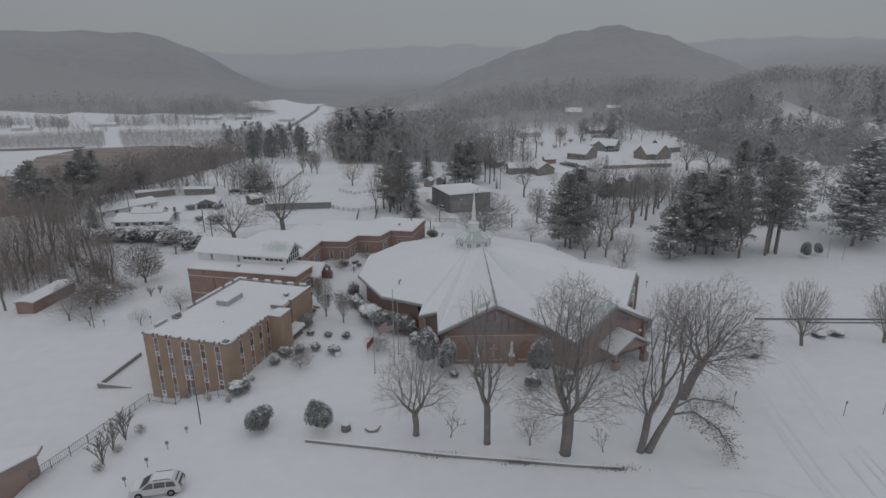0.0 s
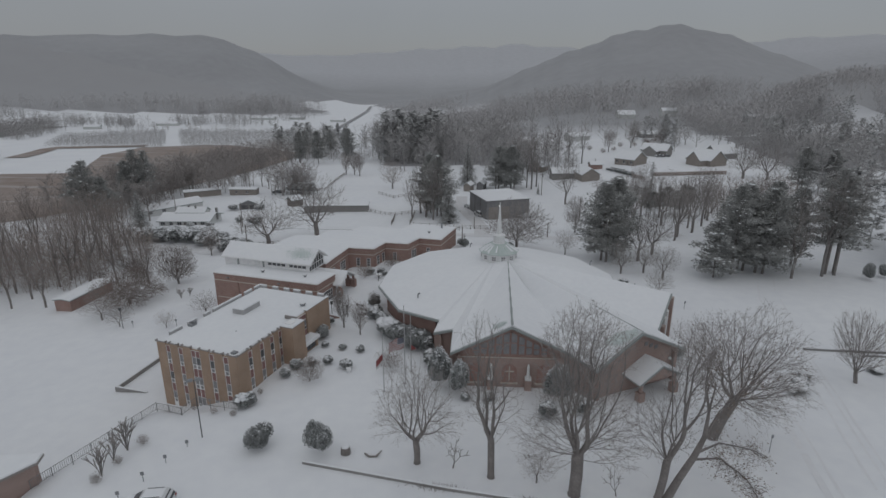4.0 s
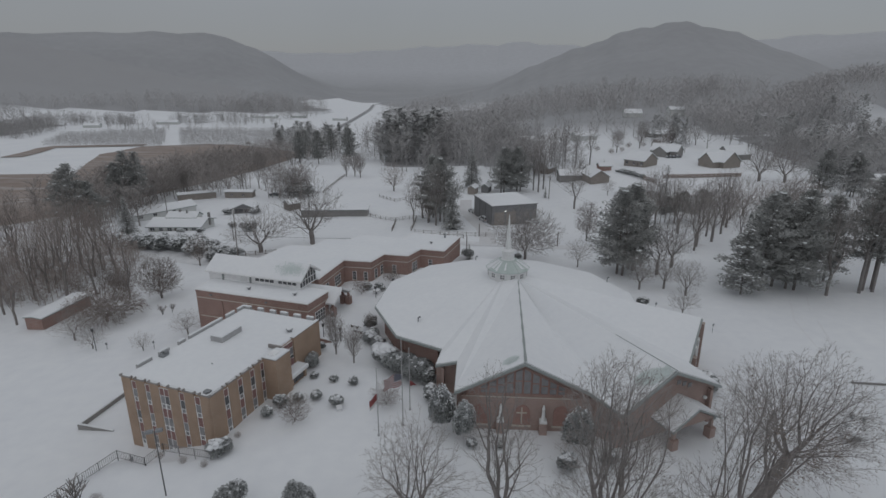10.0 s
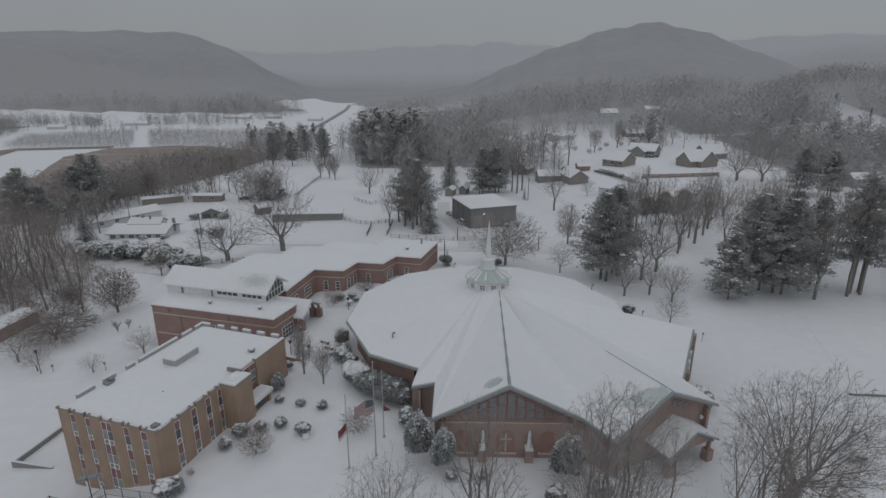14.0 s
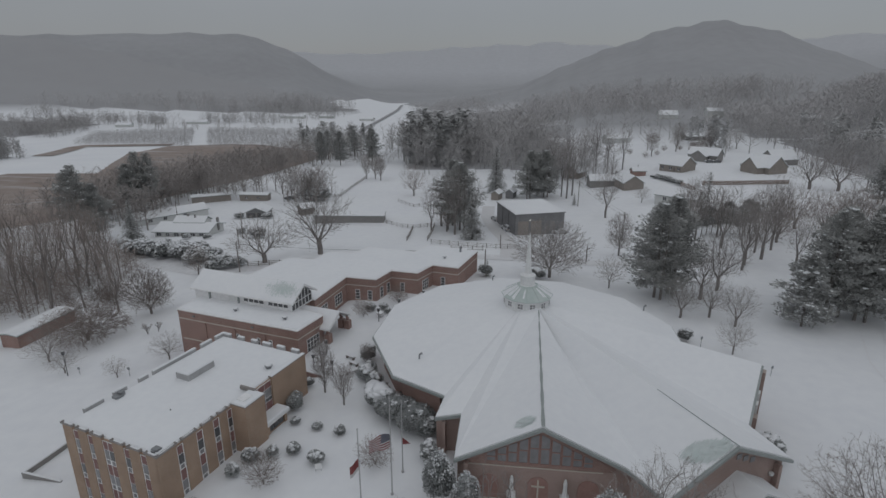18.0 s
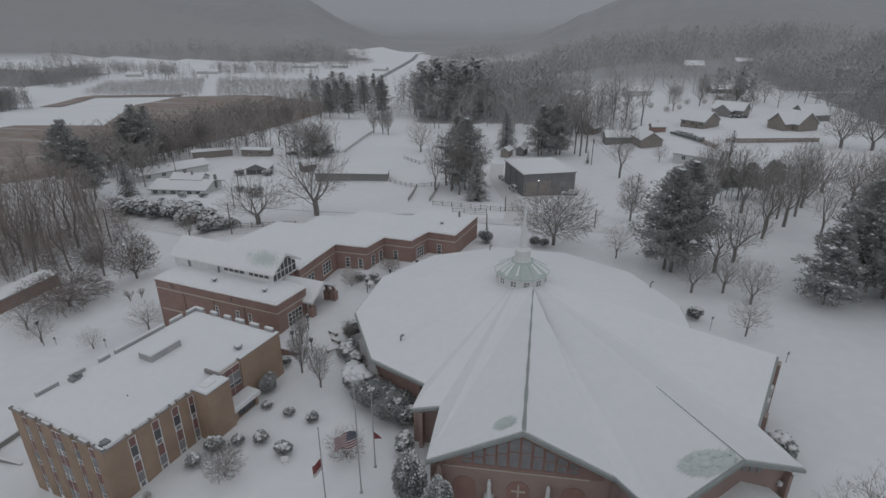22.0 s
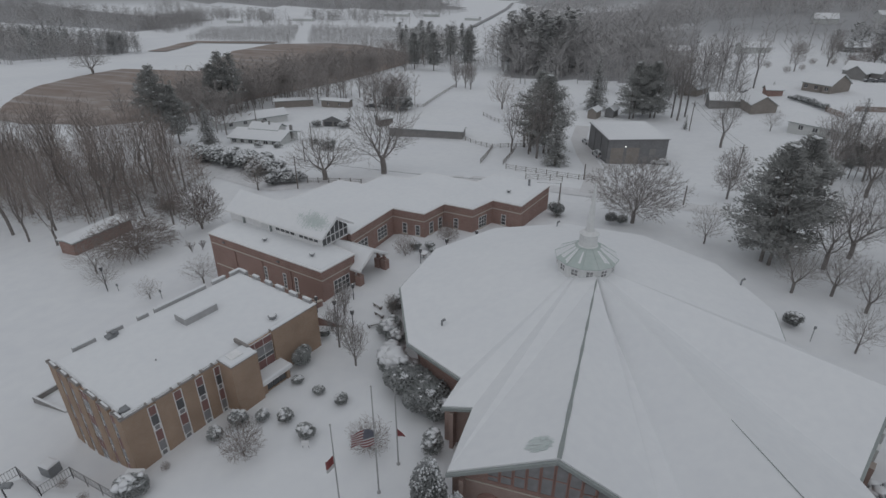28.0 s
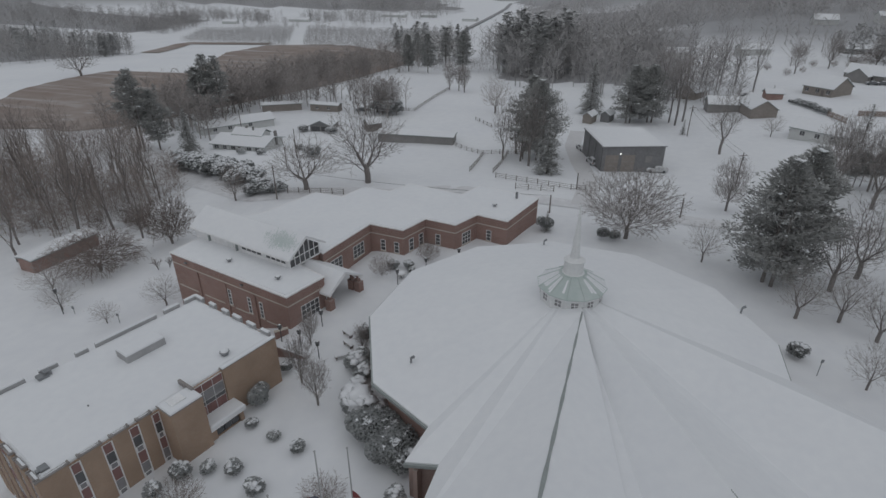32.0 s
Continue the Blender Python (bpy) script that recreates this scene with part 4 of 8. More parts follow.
# ---------------------------------------------------------------- the metal barn and the houses beyond
def gabled(name, m, w, d, h, rise, wall, label, category, group="", overhang=0.4, doors=(), windows=(), chimney=None):
    """A house: ridge along x, front towards -y; the origin is in the middle of its foot."""
    t = thing(name, m, label, category, group)
    s = Shape().box(-w / 2, w / 2, -d / 2, d / 2, -2.5, h)
    for x in (-w / 2, w / 2 - 0.15):
        s.add([(x, -d / 2, h), (x, d / 2, h), (x, 0, h + rise), (x + 0.15, -d / 2, h), (x + 0.15, d / 2, h), (x + 0.15, 0, h + rise)], [(0, 2, 1), (3, 4, 5), (0, 1, 4, 3), (1, 2, 5, 4), (2, 0, 3, 5)])
    part("wall", s, wall, t)
    k = (d / 2 + overhang) / (d / 2)
    for nm, lift, mat in (("roof", 0.02, TRIM), ("roof_snow", 0.2, SNOW_ROOF)):
        z0, z1 = h + rise * (1 - k) + lift, h + rise + lift
        y = d / 2 + overhang
        prof = [(-y, z0), (0, z1), (y, z0), (y, z0 + 0.17), (0, z1 + 0.19), (-y, z0 + 0.17)]
        q = Shape().add([(w / 2 + overhang, a, b) for a, b in prof] + [(-w / 2 - overhang, a, b) for a, b in prof],
                        [tuple(range(6)), tuple(reversed(range(6, 12)))] + [(i, 6 + i, 6 + (i + 1) % 6, (i + 1) % 6) for i in range(6)])
        part(nm, q, mat, t)
    for x, ww, hh in doors:
        part("door", Shape().box(x - ww / 2, x + ww / 2, -d / 2 - 0.06, -d / 2 + 0.05, 0, hh), WOOD, t)
    for x, z, ww, hh in windows:
        win = part("window", Shape().box(x - ww / 2, x + ww / 2, -d / 2 - 0.05, -d / 2 + 0.05, z, z + hh), GLASS, t)
        part("window_frame", Shape().box(x - ww / 2 - 0.08, x + ww / 2 + 0.08, -d / 2 - 0.07, -d / 2, z - 0.1, z).box(x - 0.04, x + 0.04, -d / 2 - 0.07, -d / 2, z, z + hh), FRAME, win)
    if chimney:
        part("chimney", Shape().box(chimney - 0.4, chimney + 0.4, -0.4, 0.4, h, h + rise + 1.0), RED, t)
    return t


def on_land(x, y, turn=0.0, dz=0.0):
    return pose(x, y, height(x, y) + dz, 0, 0, turn)


BZ = -6.4
barn = thing("metal_barn", pose(0.3, 188.6, BZ, 0, 0, 22.5), "dark metal workshop building with two pale roller doors", "barn")
part("wall", Shape().box(0, 15.9, 0, 17.6, -1.5, 6.1), DARKWALL, barn)
part("roof", Shape().add([(-0.3, -0.3, 6.1), (16.2, -0.3, 6.1), (16.2, 17.9, 6.25), (-0.3, 17.9, 6.25), (-0.3, -0.3, 6.3), (16.2, -0.3, 6.3), (16.2, 17.9, 6.45), (-0.3, 17.9, 6.45)],
                         [(3, 2, 1, 0), (4, 5, 6, 7), (0, 1, 5, 4), (1, 2, 6, 5), (2, 3, 7, 6), (3, 0, 4, 7)]), DARKWALL, barn)
part("roof_snow", Shape().add([(-0.2, -0.2, 6.3), (16.1, -0.2, 6.3), (16.1, 17.8, 6.45), (-0.2, 17.8, 6.45), (0, 0, 6.5), (15.9, 0, 6.5), (15.9, 17.6, 6.65), (0, 17.6, 6.65)],
                              [(3, 2, 1, 0), (4, 5, 6, 7), (0, 1, 5, 4), (1, 2, 6, 5), (2, 3, 7, 6), (3, 0, 4, 7)]), SNOW_ROOF, barn)
for x0, x1 in ((0.8, 4.2), (5.0, 8.4)):
    d = part("roller_door", Shape().box(x0, x1, -0.06, 0.1, -0.5, 4.0), TANWALL, barn, "pale roller door")
    part("door_rail", Shape().box(x0, x1, -0.09, 0.0, 1.0, 1.08).box(x0, x1, -0.09, 0.0, 2.3, 2.38), GREYWALL, d)
part("window", Shape().box(11.2, 12.9, -0.06, 0.1, 2.0, 3.6), GREYWALL, barn)
lamp_m = material("lamp_glow", (0.9, 0.9, 0.85), 0.5, 0.0, bump=0)
lamp_m.node_tree.nodes["Principled BSDF"].inputs["Emission Color"].default_value = (1, 1, 0.95, 1)
lamp_m.node_tree.nodes["Principled BSDF"].inputs["Emission Strength"].default_value = 3.0
part("floodlight", Shape().box(4.5, 4.68, -0.22, 0.0, 4.25, 4.38), lamp_m, barn, "lit white floodlight")
for (u, w) in ((-0.06, 0.3), (-0.06, 6.0), (-0.06, 11.7)):
    part("siding_seam", Shape().box(-0.08, 0.0, w + 0.2, w + 0.35, -1.0, 6.0), BLACK, barn)


# ---------------------------------------------------------------- trees and shrubs
def cross3(a, b):
    return (a[1] * b[2] - a[2] * b[1], a[2] * b[0] - a[0] * b[2], a[0] * b[1] - a[1] * b[0])


def unit(a):
    k = math.sqrt(a[0] * a[0] + a[1] * a[1] + a[2] * a[2]) or 1.0
    return (a[0] / k, a[1] / k, a[2] / k)


def limb(shape, points, radii, n):
    """A bent tapering limb through the points."""
    k0 = len(shape.v)
    for i, (p, r) in enumerate(zip(points, radii)):
        q0, q1 = points[max(0, i - 1)], points[min(len(points) - 1, i + 1)]
        way = unit((q1[0] - q0[0], q1[1] - q0[1], q1[2] - q0[2]))
        side = unit(cross3(way, (0.31, 0.9, 0.27)))
        up = cross3(way, side)
        for j in range(n):
            c, s = math.cos(2 * math.pi * j / n) * r, math.sin(2 * math.pi * j / n) * r
            shape.v.append((p[0] + side[0] * c + up[0] * s, p[1] + side[1] * c + up[1] * s, p[2] + side[2] * c + up[2] * s))
    for i in range(len(points) - 1):
        for j in range(n):
            a, b = k0 + i * n + j, k0 + i * n + (j + 1) % n
            shape.f.append((a, b, b + n, a + n))


def spike(shape, points, r):
    """A three-sided twig through the points that ends in a tip."""
    k0, last = len(shape.v), len(points) - 1
    way = unit(tuple(points[-1][c] - points[0][c] for c in range(3)))
    side = unit(cross3(way, (0.31, 0.9, 0.27)))
    up = cross3(way, side)
    for i in range(last):
        w = r * (1 - 0.3 * i)
        for c, s in ((1.0, 0.0), (-0.5, 0.866), (-0.5, -0.866)):
            shape.v.append(tuple(points[i][q] + (side[q] * c + up[q] * s) * w for q in range(3)))
    shape.v.append(points[-1])
    for i in range(last - 1):
        a = k0 + 3 * i
        shape.f.extend([(a, a + 1, a + 4, a + 3), (a + 1, a + 2, a + 5, a + 4), (a + 2, a, a + 3, a + 5)])
    a, tip = k0 + 3 * (last - 1), k0 + 3 * last
    shape.f.extend([(a, a + 1, tip), (a + 1, a + 2, tip), (a + 2, a, tip)])


def bare_tree(seed, tall, wide=0.55, fork=0.28, levels=5, droop=0.0, radius=0.22, split=3, fine=0.016, lean=0.0):
    """Trunk and limbs, and the mesh of fine twigs, of a leafless tree."""
    rng = random.Random(seed)
    wood, twigs = Shape(), Shape()

    def grow(p, way, length, r, level):
        steps = 4 if level == 0 else (3 if level < 3 else 2)
        pts, rad = [p], [r]
        end = max(r * 0.55, fine * 0.5)
        for i in range(steps):
            bend = 0.10 + 0.05 * level
            way = unit((way[0] + rng.uniform(-bend, bend), way[1] + rng.uniform(-bend, bend), way[2] + rng.uniform(-bend, bend) + (0.08 if level < 3 else -droop)))
            p = (p[0] + way[0] * length / steps, p[1] + way[1] * length / steps, p[2] + way[2] * length / steps)
            pts.append(p)
            rad.append(r + (end - r) * (i + 1) / steps)
        if level < 4:
            limb(wood if level < 3 else twigs, pts, rad, 8 if level == 0 else (6 if level == 1 else (4 if level == 2 else 3)))
        else:
            spike(twigs, pts, r)
        if level >= levels:
            return
        kids = split + (1 if level == 0 else 0) + (rng.random() < 0.5) + (1 if level >= 3 else 0)
        base = rng.uniform(0, 6.28)
        for k in range(kids):
            t = 1.0 if (k < 2 and level < 3) else rng.uniform(0.35, 1.0)
            if level == 0:
                t = rng.uniform(0.78, 1.0)
            i = min(len(pts) - 2, int(t * (len(pts) - 1)))
            u = t * (len(pts) - 1) - i
            q = tuple(pts[i][c] + (pts[i + 1][c] - pts[i][c]) * u for c in range(3))
            turn = base + 6.28 * k / kids + rng.uniform(-0.5, 0.5)
            open_ = wide * rng.uniform(0.6, 1.3) * (1.0 if level else 0.85)
            side = unit(cross3(way, (0.2, 0.7, 0.5)))
            up = cross3(way, side)
            out = tuple(side[c] * math.cos(turn) + up[c] * math.sin(turn) for c in range(3))
            new_way = unit(tuple(way[c] * math.cos(open_) + out[c] * math.sin(open_) for c in range(3)))
            grow(q, new_way, length * rng.uniform(0.58, 0.82) if level else tall * rng.uniform(0.3, 0.42), max(rad[i] * rng.uniform(0.5, 0.68), fine * 0.6), level + 1)

    grow((0, 0, -0.3), unit((lean, 0, 1)), tall * fork, radius, 0)
    top = max(v[2] for v in twigs.v)
    f = tall / top
    for s in (wood, twigs):
        s.v = [(x * f, y * f, z * f) for x, y, z in s.v]
    return wood, twigs


def grown_tree(seed, stem, radius, lobes, count, step=0.55, straight=0.6, fine=0.014, twigs=1, reach=0.8, droop=0.0, sprigs=3, bias=2.2, mains=5, spread=0.6, first=2.4, power=1.66):
    """A leafless tree whose boughs grow from the stem towards points strewn through the lobes of its crown."""
    rng = random.Random(seed)
    wood, crown = Shape(), Shape()
    aims = []
    share = [a[3] * a[4] * a[5] for a in lobes]
    for k in range(count):
        x, y, z, rx, ry, rz = rng.choices(lobes, share)[0]
        d = unit((rng.gauss(0, 1), rng.gauss(0, 1), rng.gauss(0, 1)))
        q = rng.random() ** (1 / bias) * (1 + 0.14 * math.sin(5 * d[0] + seed) * math.sin(4 * d[2] + 2 * d[1]))
        aims.append((x + rx * d[0] * q, y + ry * d[1] * q, max(0.7, z + rz * d[2] * q)))
    aims = np.array(aims)
    nodes, parent = [stem[0]], [-1]
    for a, b in zip(stem, stem[1:]):
        n = max(1, round(math.dist(a, b) / step))
        for i in range(n):
            nodes.append(tuple(a[c] + (b[c] - a[c]) * (i + 1) / n for c in range(3)))
            parent.append(len(nodes) - 2)
    last = len(nodes) - 1
    for m in range(mains):
        at_ = last - (m % 2) * min(2, last // 3)
        a, k = m * 2.4 + rng.uniform(-0.4, 0.4), at_
        out = spread * rng.uniform(0.7, 1.25)
        for i in range(max(2, round(first / step))):
            out *= 0.94
            way = unit((out * math.cos(a) + rng.uniform(-0.1, 0.1), out * math.sin(a) + rng.uniform(-0.1, 0.1), 1.0))
            nodes.append(tuple(nodes[k][c] + way[c] * step for c in range(3)))
            parent.append(k)
            k = len(nodes) - 1
    way_to = [0.0] * len(nodes)
    for i in range(last + 1, len(nodes)):
        way_to[i] = way_to[parent[i]] + step
    best, near = np.full(len(aims), 1e9), np.zeros(len(aims), int)
    taken = np.zeros(len(aims), bool)
    fresh = range(last - 1, len(nodes))
    while not taken.all():
        for i in fresh:
            cost = np.sqrt(((aims - np.array(nodes[i])) ** 2).sum(1)) + straight * way_to[i]
            closer = cost < best
            best[closer], near[closer] = cost[closer], i
        k = int(np.argmin(np.where(taken, 1e9, best)))
        taken[k] = True
        nodes.append(tuple(float(c) for c in aims[k]))
        parent.append(int(near[k]))
        way_to.append(way_to[near[k]] + math.dist(nodes[-1], nodes[near[k]]))
        fresh = (len(nodes) - 1,)
    kids = [[] for _ in nodes]
    for i, p in enumerate(parent):
        if p >= 0:
            kids[p].append(i)
    ends = [0] * len(nodes)
    for i in range(len(nodes) - 1, -1, -1):
        ends[i] = max(1, ends[i])
        if parent[i] >= 0:
            ends[parent[i]] += ends[i]
    for turn in range(2):
        for i in range(last + 1, len(nodes)):
            if kids[i]:
                k = max(kids[i], key=lambda q: ends[q])
                nodes[i] = tuple(0.5 * nodes[i][c] + 0.25 * (nodes[parent[i]][c] + nodes[k][c]) for c in range(3))
    rad = [max(fine, radius * (e / ends[0]) ** (1 / power)) for e in ends]
    rad[0] *= 1.35
    todo = [(None, 0)]
    while todo:
        a, i = todo.pop()
        chain = [i] if a is None else [a, i]
        while kids[i]:
            kids[i].sort(key=lambda k: -ends[k])
            todo.extend((i, k) for k in kids[i][1:])
            i = kids[i][0]
            chain.append(i)
        thick = [rad[k] for k in chain]
        if a is not None:
            thick[0] = thick[1]
        top = thick[0]
        limb(wood if top > 0.04 else crown, [nodes[k] for k in chain], thick, 8 if top > 0.25 else (5 if top > 0.07 else 3))
    for i in range(len(nodes)):
        if ends[i] > 5 or parent[i] <= last:
            continue
        way = unit(tuple(nodes[i][c] - nodes[parent[i]][c] for c in range(3)))
        for t in range(twigs + (0 if kids[i] else 1)):
            l = reach * rng.uniform(0.5, 1.25)
            w = unit(tuple(way[c] + rng.uniform(-0.85, 0.85) - (droop if c == 2 else 0) for c in range(3)))
            p = tuple(nodes[i][c] + rng.uniform(-0.5, 0) * step * way[c] for c in range(3))
            m = tuple(p[c] + w[c] * l * 0.5 for c in range(3))
            e = tuple(m[c] + (w[c] + rng.uniform(-0.3, 0.3) - (droop if c == 2 else -0.1)) * l * 0.5 for c in range(3))
            spike(crown, [p, m, e], fine * 0.8)
            for g in range(sprigs):
                u = rng.uniform(0.2, 1.0)
                q = tuple(p[c] + (e[c] - p[c]) * u for c in range(3))
                v = unit(tuple(w[c] + rng.uniform(-0.8, 0.8) - (droop if c == 2 else 0) for c in range(3)))
                spike(crown, [q, tuple(q[c] + v[c] * l * rng.uniform(0.3, 0.6) for c in range(3))], fine * 0.62)
    return wood, crown


def grown_meshes(name, bark, twig, **kw):
    w, c = grown_tree(**kw)
    return w.mesh(name + "_trunk", bark, True), c.mesh(name + "_crown", twig)


def pine(seed, tall, wide, bare=0.2, boughs=70, snow_share=0.1, tip=0.75, dense=1.0, stems=1):
    """A ragged pine: level boughs of uneven length, each ending in flat clumps of needle tufts, some of them topped with snow."""
    rng = random.Random(seed)
    trunk, needles, snow = Shape(), Shape(), Shape()
    for k in range(stems):
        dx = 0.0 if k == 0 else wide * 0.22 * (1 if k % 2 else -1)
        limb(trunk, [(dx, 0.3 * k, -0.4), (dx + 0.1, 0.3 * k, tall * 0.3), (dx * 1.2, 0.2, tall * 0.65), (dx * 1.3, 0, tall * (0.97 - 0.1 * k))], [tall * 0.015, tall * 0.012, tall * 0.007, 0.03], 7)
    sector = [rng.uniform(0.7, 1.2) for _ in range(7)]
    for i in range(boughs):
        f = (i + rng.random()) / boughs
        z = tall * (bare + (0.98 - bare) * f)
        if f < 0.3:
            shape = 0.82 + 0.18 * f / 0.3
        else:
            shape = max(0.06, 1 - ((f - 0.3) / 0.72) ** (1 + tip))
        a = i * 2.399 + rng.uniform(-0.5, 0.5)
        band = sector[int((a % 6.283) / 6.284 * 7)] * (0.82 + 0.3 * math.sin(f * 17 + a * 2))
        r = wide * shape * band * rng.uniform(0.75, 1.1)
        ca_, sa_ = math.cos(a), math.sin(a)
        x0 = 0.0 if stems == 1 else wide * 0.25 * rng.choice((0, 1, -1)) * (1 - f)
        climb = r * rng.uniform(-0.12, 0.18) + 0.35 * f * r
        limb(trunk, [(x0, 0, z), (x0 + ca_ * r * 0.5, sa_ * r * 0.5, z + climb * 0.35), (x0 + ca_ * r * 0.92, sa_ * r * 0.92, z + climb)], [0.055, 0.035, 0.015], 3)
        clumps = max(2, int(1.5 + r * 1.05 * dense))
        for c in range(clumps):
            u = 0.25 + 0.75 * (c + rng.random()) / clumps if c else 1.0
            size = rng.uniform(0.6, 1.05) * (0.55 + 0.11 * wide)
            off = rng.uniform(-0.30, 0.30) * r * u
            px, py, pz = x0 + ca_ * r * u - sa_ * off, sa_ * r * u + ca_ * off, z + climb * u * u + rng.uniform(-0.25, 0.25)
            for t in range(int(22 * dense)):
                b, d = rng.uniform(0, 6.283), math.sqrt(rng.random())
                qx, qy, qz = px + size * d * math.cos(b), py + size * d * math.sin(b), pz + size * 0.62 * rng.uniform(-1, 1) * (1.1 - 0.7 * d) - 0.15 * d * size
                out = unit((qx - px + ca_ * 0.4 * size, qy - py + sa_ * 0.4 * size, rng.uniform(-0.15, 0.75) * size))
                l, w = rng.uniform(0.26, 0.5), rng.uniform(0.06, 0.13)
                sx, sy, sz = unit(cross3(out, (rng.uniform(-1, 1), rng.uniform(-1, 1), rng.uniform(-1, 1))))
                needles.add([(qx - out[0] * l * 0.5, qy - out[1] * l * 0.5, qz - out[2] * l * 0.5), (qx + sx * w, qy + sy * w, qz + sz * w), (qx + out[0] * l, qy + out[1] * l, qz + out[2] * l), (qx - sx * w, qy - sy * w, qz - sz * w)], [(0, 1, 2, 3)])
            for t in range(5):
                if rng.random() < snow_share:
                    b, d = rng.uniform(0, 6.283), size * rng.uniform(0, 0.7)
                    snow.blob((px + d * math.cos(b), py + d * math.sin(b), pz + 0.12 + 0.08 * size), size * rng.uniform(0.2, 0.42), rng, 0.3, 0.45, 6, 3)
    return trunk, needles, snow


def pine_meshes(**kw):
    a, b, c = pine(**kw)
    if not c.v:
        c.blob((0, 0, kw["tall"] * 0.97), 0.2, random.Random(1), 0.4)
    return a.mesh("pine_trunk", BARK), b.mesh("pine_crown", NEEDLE), c.mesh("pine_snow", SNOW)


def conifer(seed, tall, wide, bare=0.12, layers=26, snow_share=0.16, pine=False):
    rng = random.Random(seed)
    trunk, needles, snow = Shape(), Shape(), Shape()
    limb(trunk, [(0, 0, -0.4), (0.05, 0, tall * 0.3), (0, 0.05, tall * 0.7), (0, 0, tall * 0.98)], [tall * 0.017, tall * 0.014, tall * 0.008, 0.03], 7)
    for i in range(layers):
        f = i / (layers - 1)
        z = tall * (bare + (1 - bare) * f * 0.98)
        reach = wide * ((1 - f) ** 0.8 + 0.06) * rng.uniform(0.75, 1.15)
        if pine:
            reach = wide * (math.sin(min(1, f * 1.1 + 0.25) * 3.0) * 0.8 + 0.22) * rng.uniform(0.55, 1.2)
        kids = rng.randint(5, 8)
        base = rng.uniform(0, 6.28)
        for k in range(kids):
            a = base + 6.28 * k / kids + rng.uniform(-0.3, 0.3)
            r = reach * rng.uniform(0.7, 1.1)
            drop = -0.18 * r if not pine else 0.12 * r
            ca_, sa_ = math.cos(a), math.sin(a)
            limb(trunk, [(0, 0, z), (ca_ * r * 0.5, sa_ * r * 0.5, z + drop * 0.3), (ca_ * r * 0.9, sa_ * r * 0.9, z + drop)], [0.05, 0.03, 0.015], 3)
            n = max(6, int(r * 10))
            for j in range(n):
                u = (j + rng.random()) / n
                if u < 0.12:
                    continue
                w = (0.13 + 0.11 * r * (1 - u) ** 0.7) * rng.uniform(0.6, 1.3)
                cx, cy, cz = ca_ * r * u + rng.uniform(-w, w) * 1.3, sa_ * r * u + rng.uniform(-w, w) * 1.3, z + drop * u * u + rng.uniform(-0.3, 0.3)
                l = rng.uniform(0.24, 0.42) * (0.6 + 0.03 * tall)
                b = a + rng.uniform(-0.9, 0.9)
                dx, dy = math.cos(b) * l, math.sin(b) * l
                tilt = rng.uniform(-0.5, 0.1) * l
                sx, sy, sz = -math.sin(b) * w * 0.8, math.cos(b) * w * 0.8, rng.uniform(-0.3, 0.3) * w
                q = [(cx - sx * 0.5, cy - sy * 0.5, cz - sz * 0.5), (cx + dx * 0.5 - sx, cy + dy * 0.5 - sy, cz + tilt * 0.4 - sz), (cx + dx, cy + dy, cz + tilt), (cx + dx * 0.5 + sx, cy + dy * 0.5 + sy, cz + tilt * 0.4 + sz)]
                needles.add(q, [(0, 1, 2, 3)])
                if rng.random() < snow_share:
                    snow.add([(x * 1.0, y * 1.0, zz + 0.07) for x, y, zz in q] + [(cx + dx * 0.5, cy + dy * 0.5, cz + 0.2 + tilt * 0.4)], [(0, 1, 4), (1, 2, 4), (2, 3, 4), (3, 0, 4)])
    return trunk, needles, snow


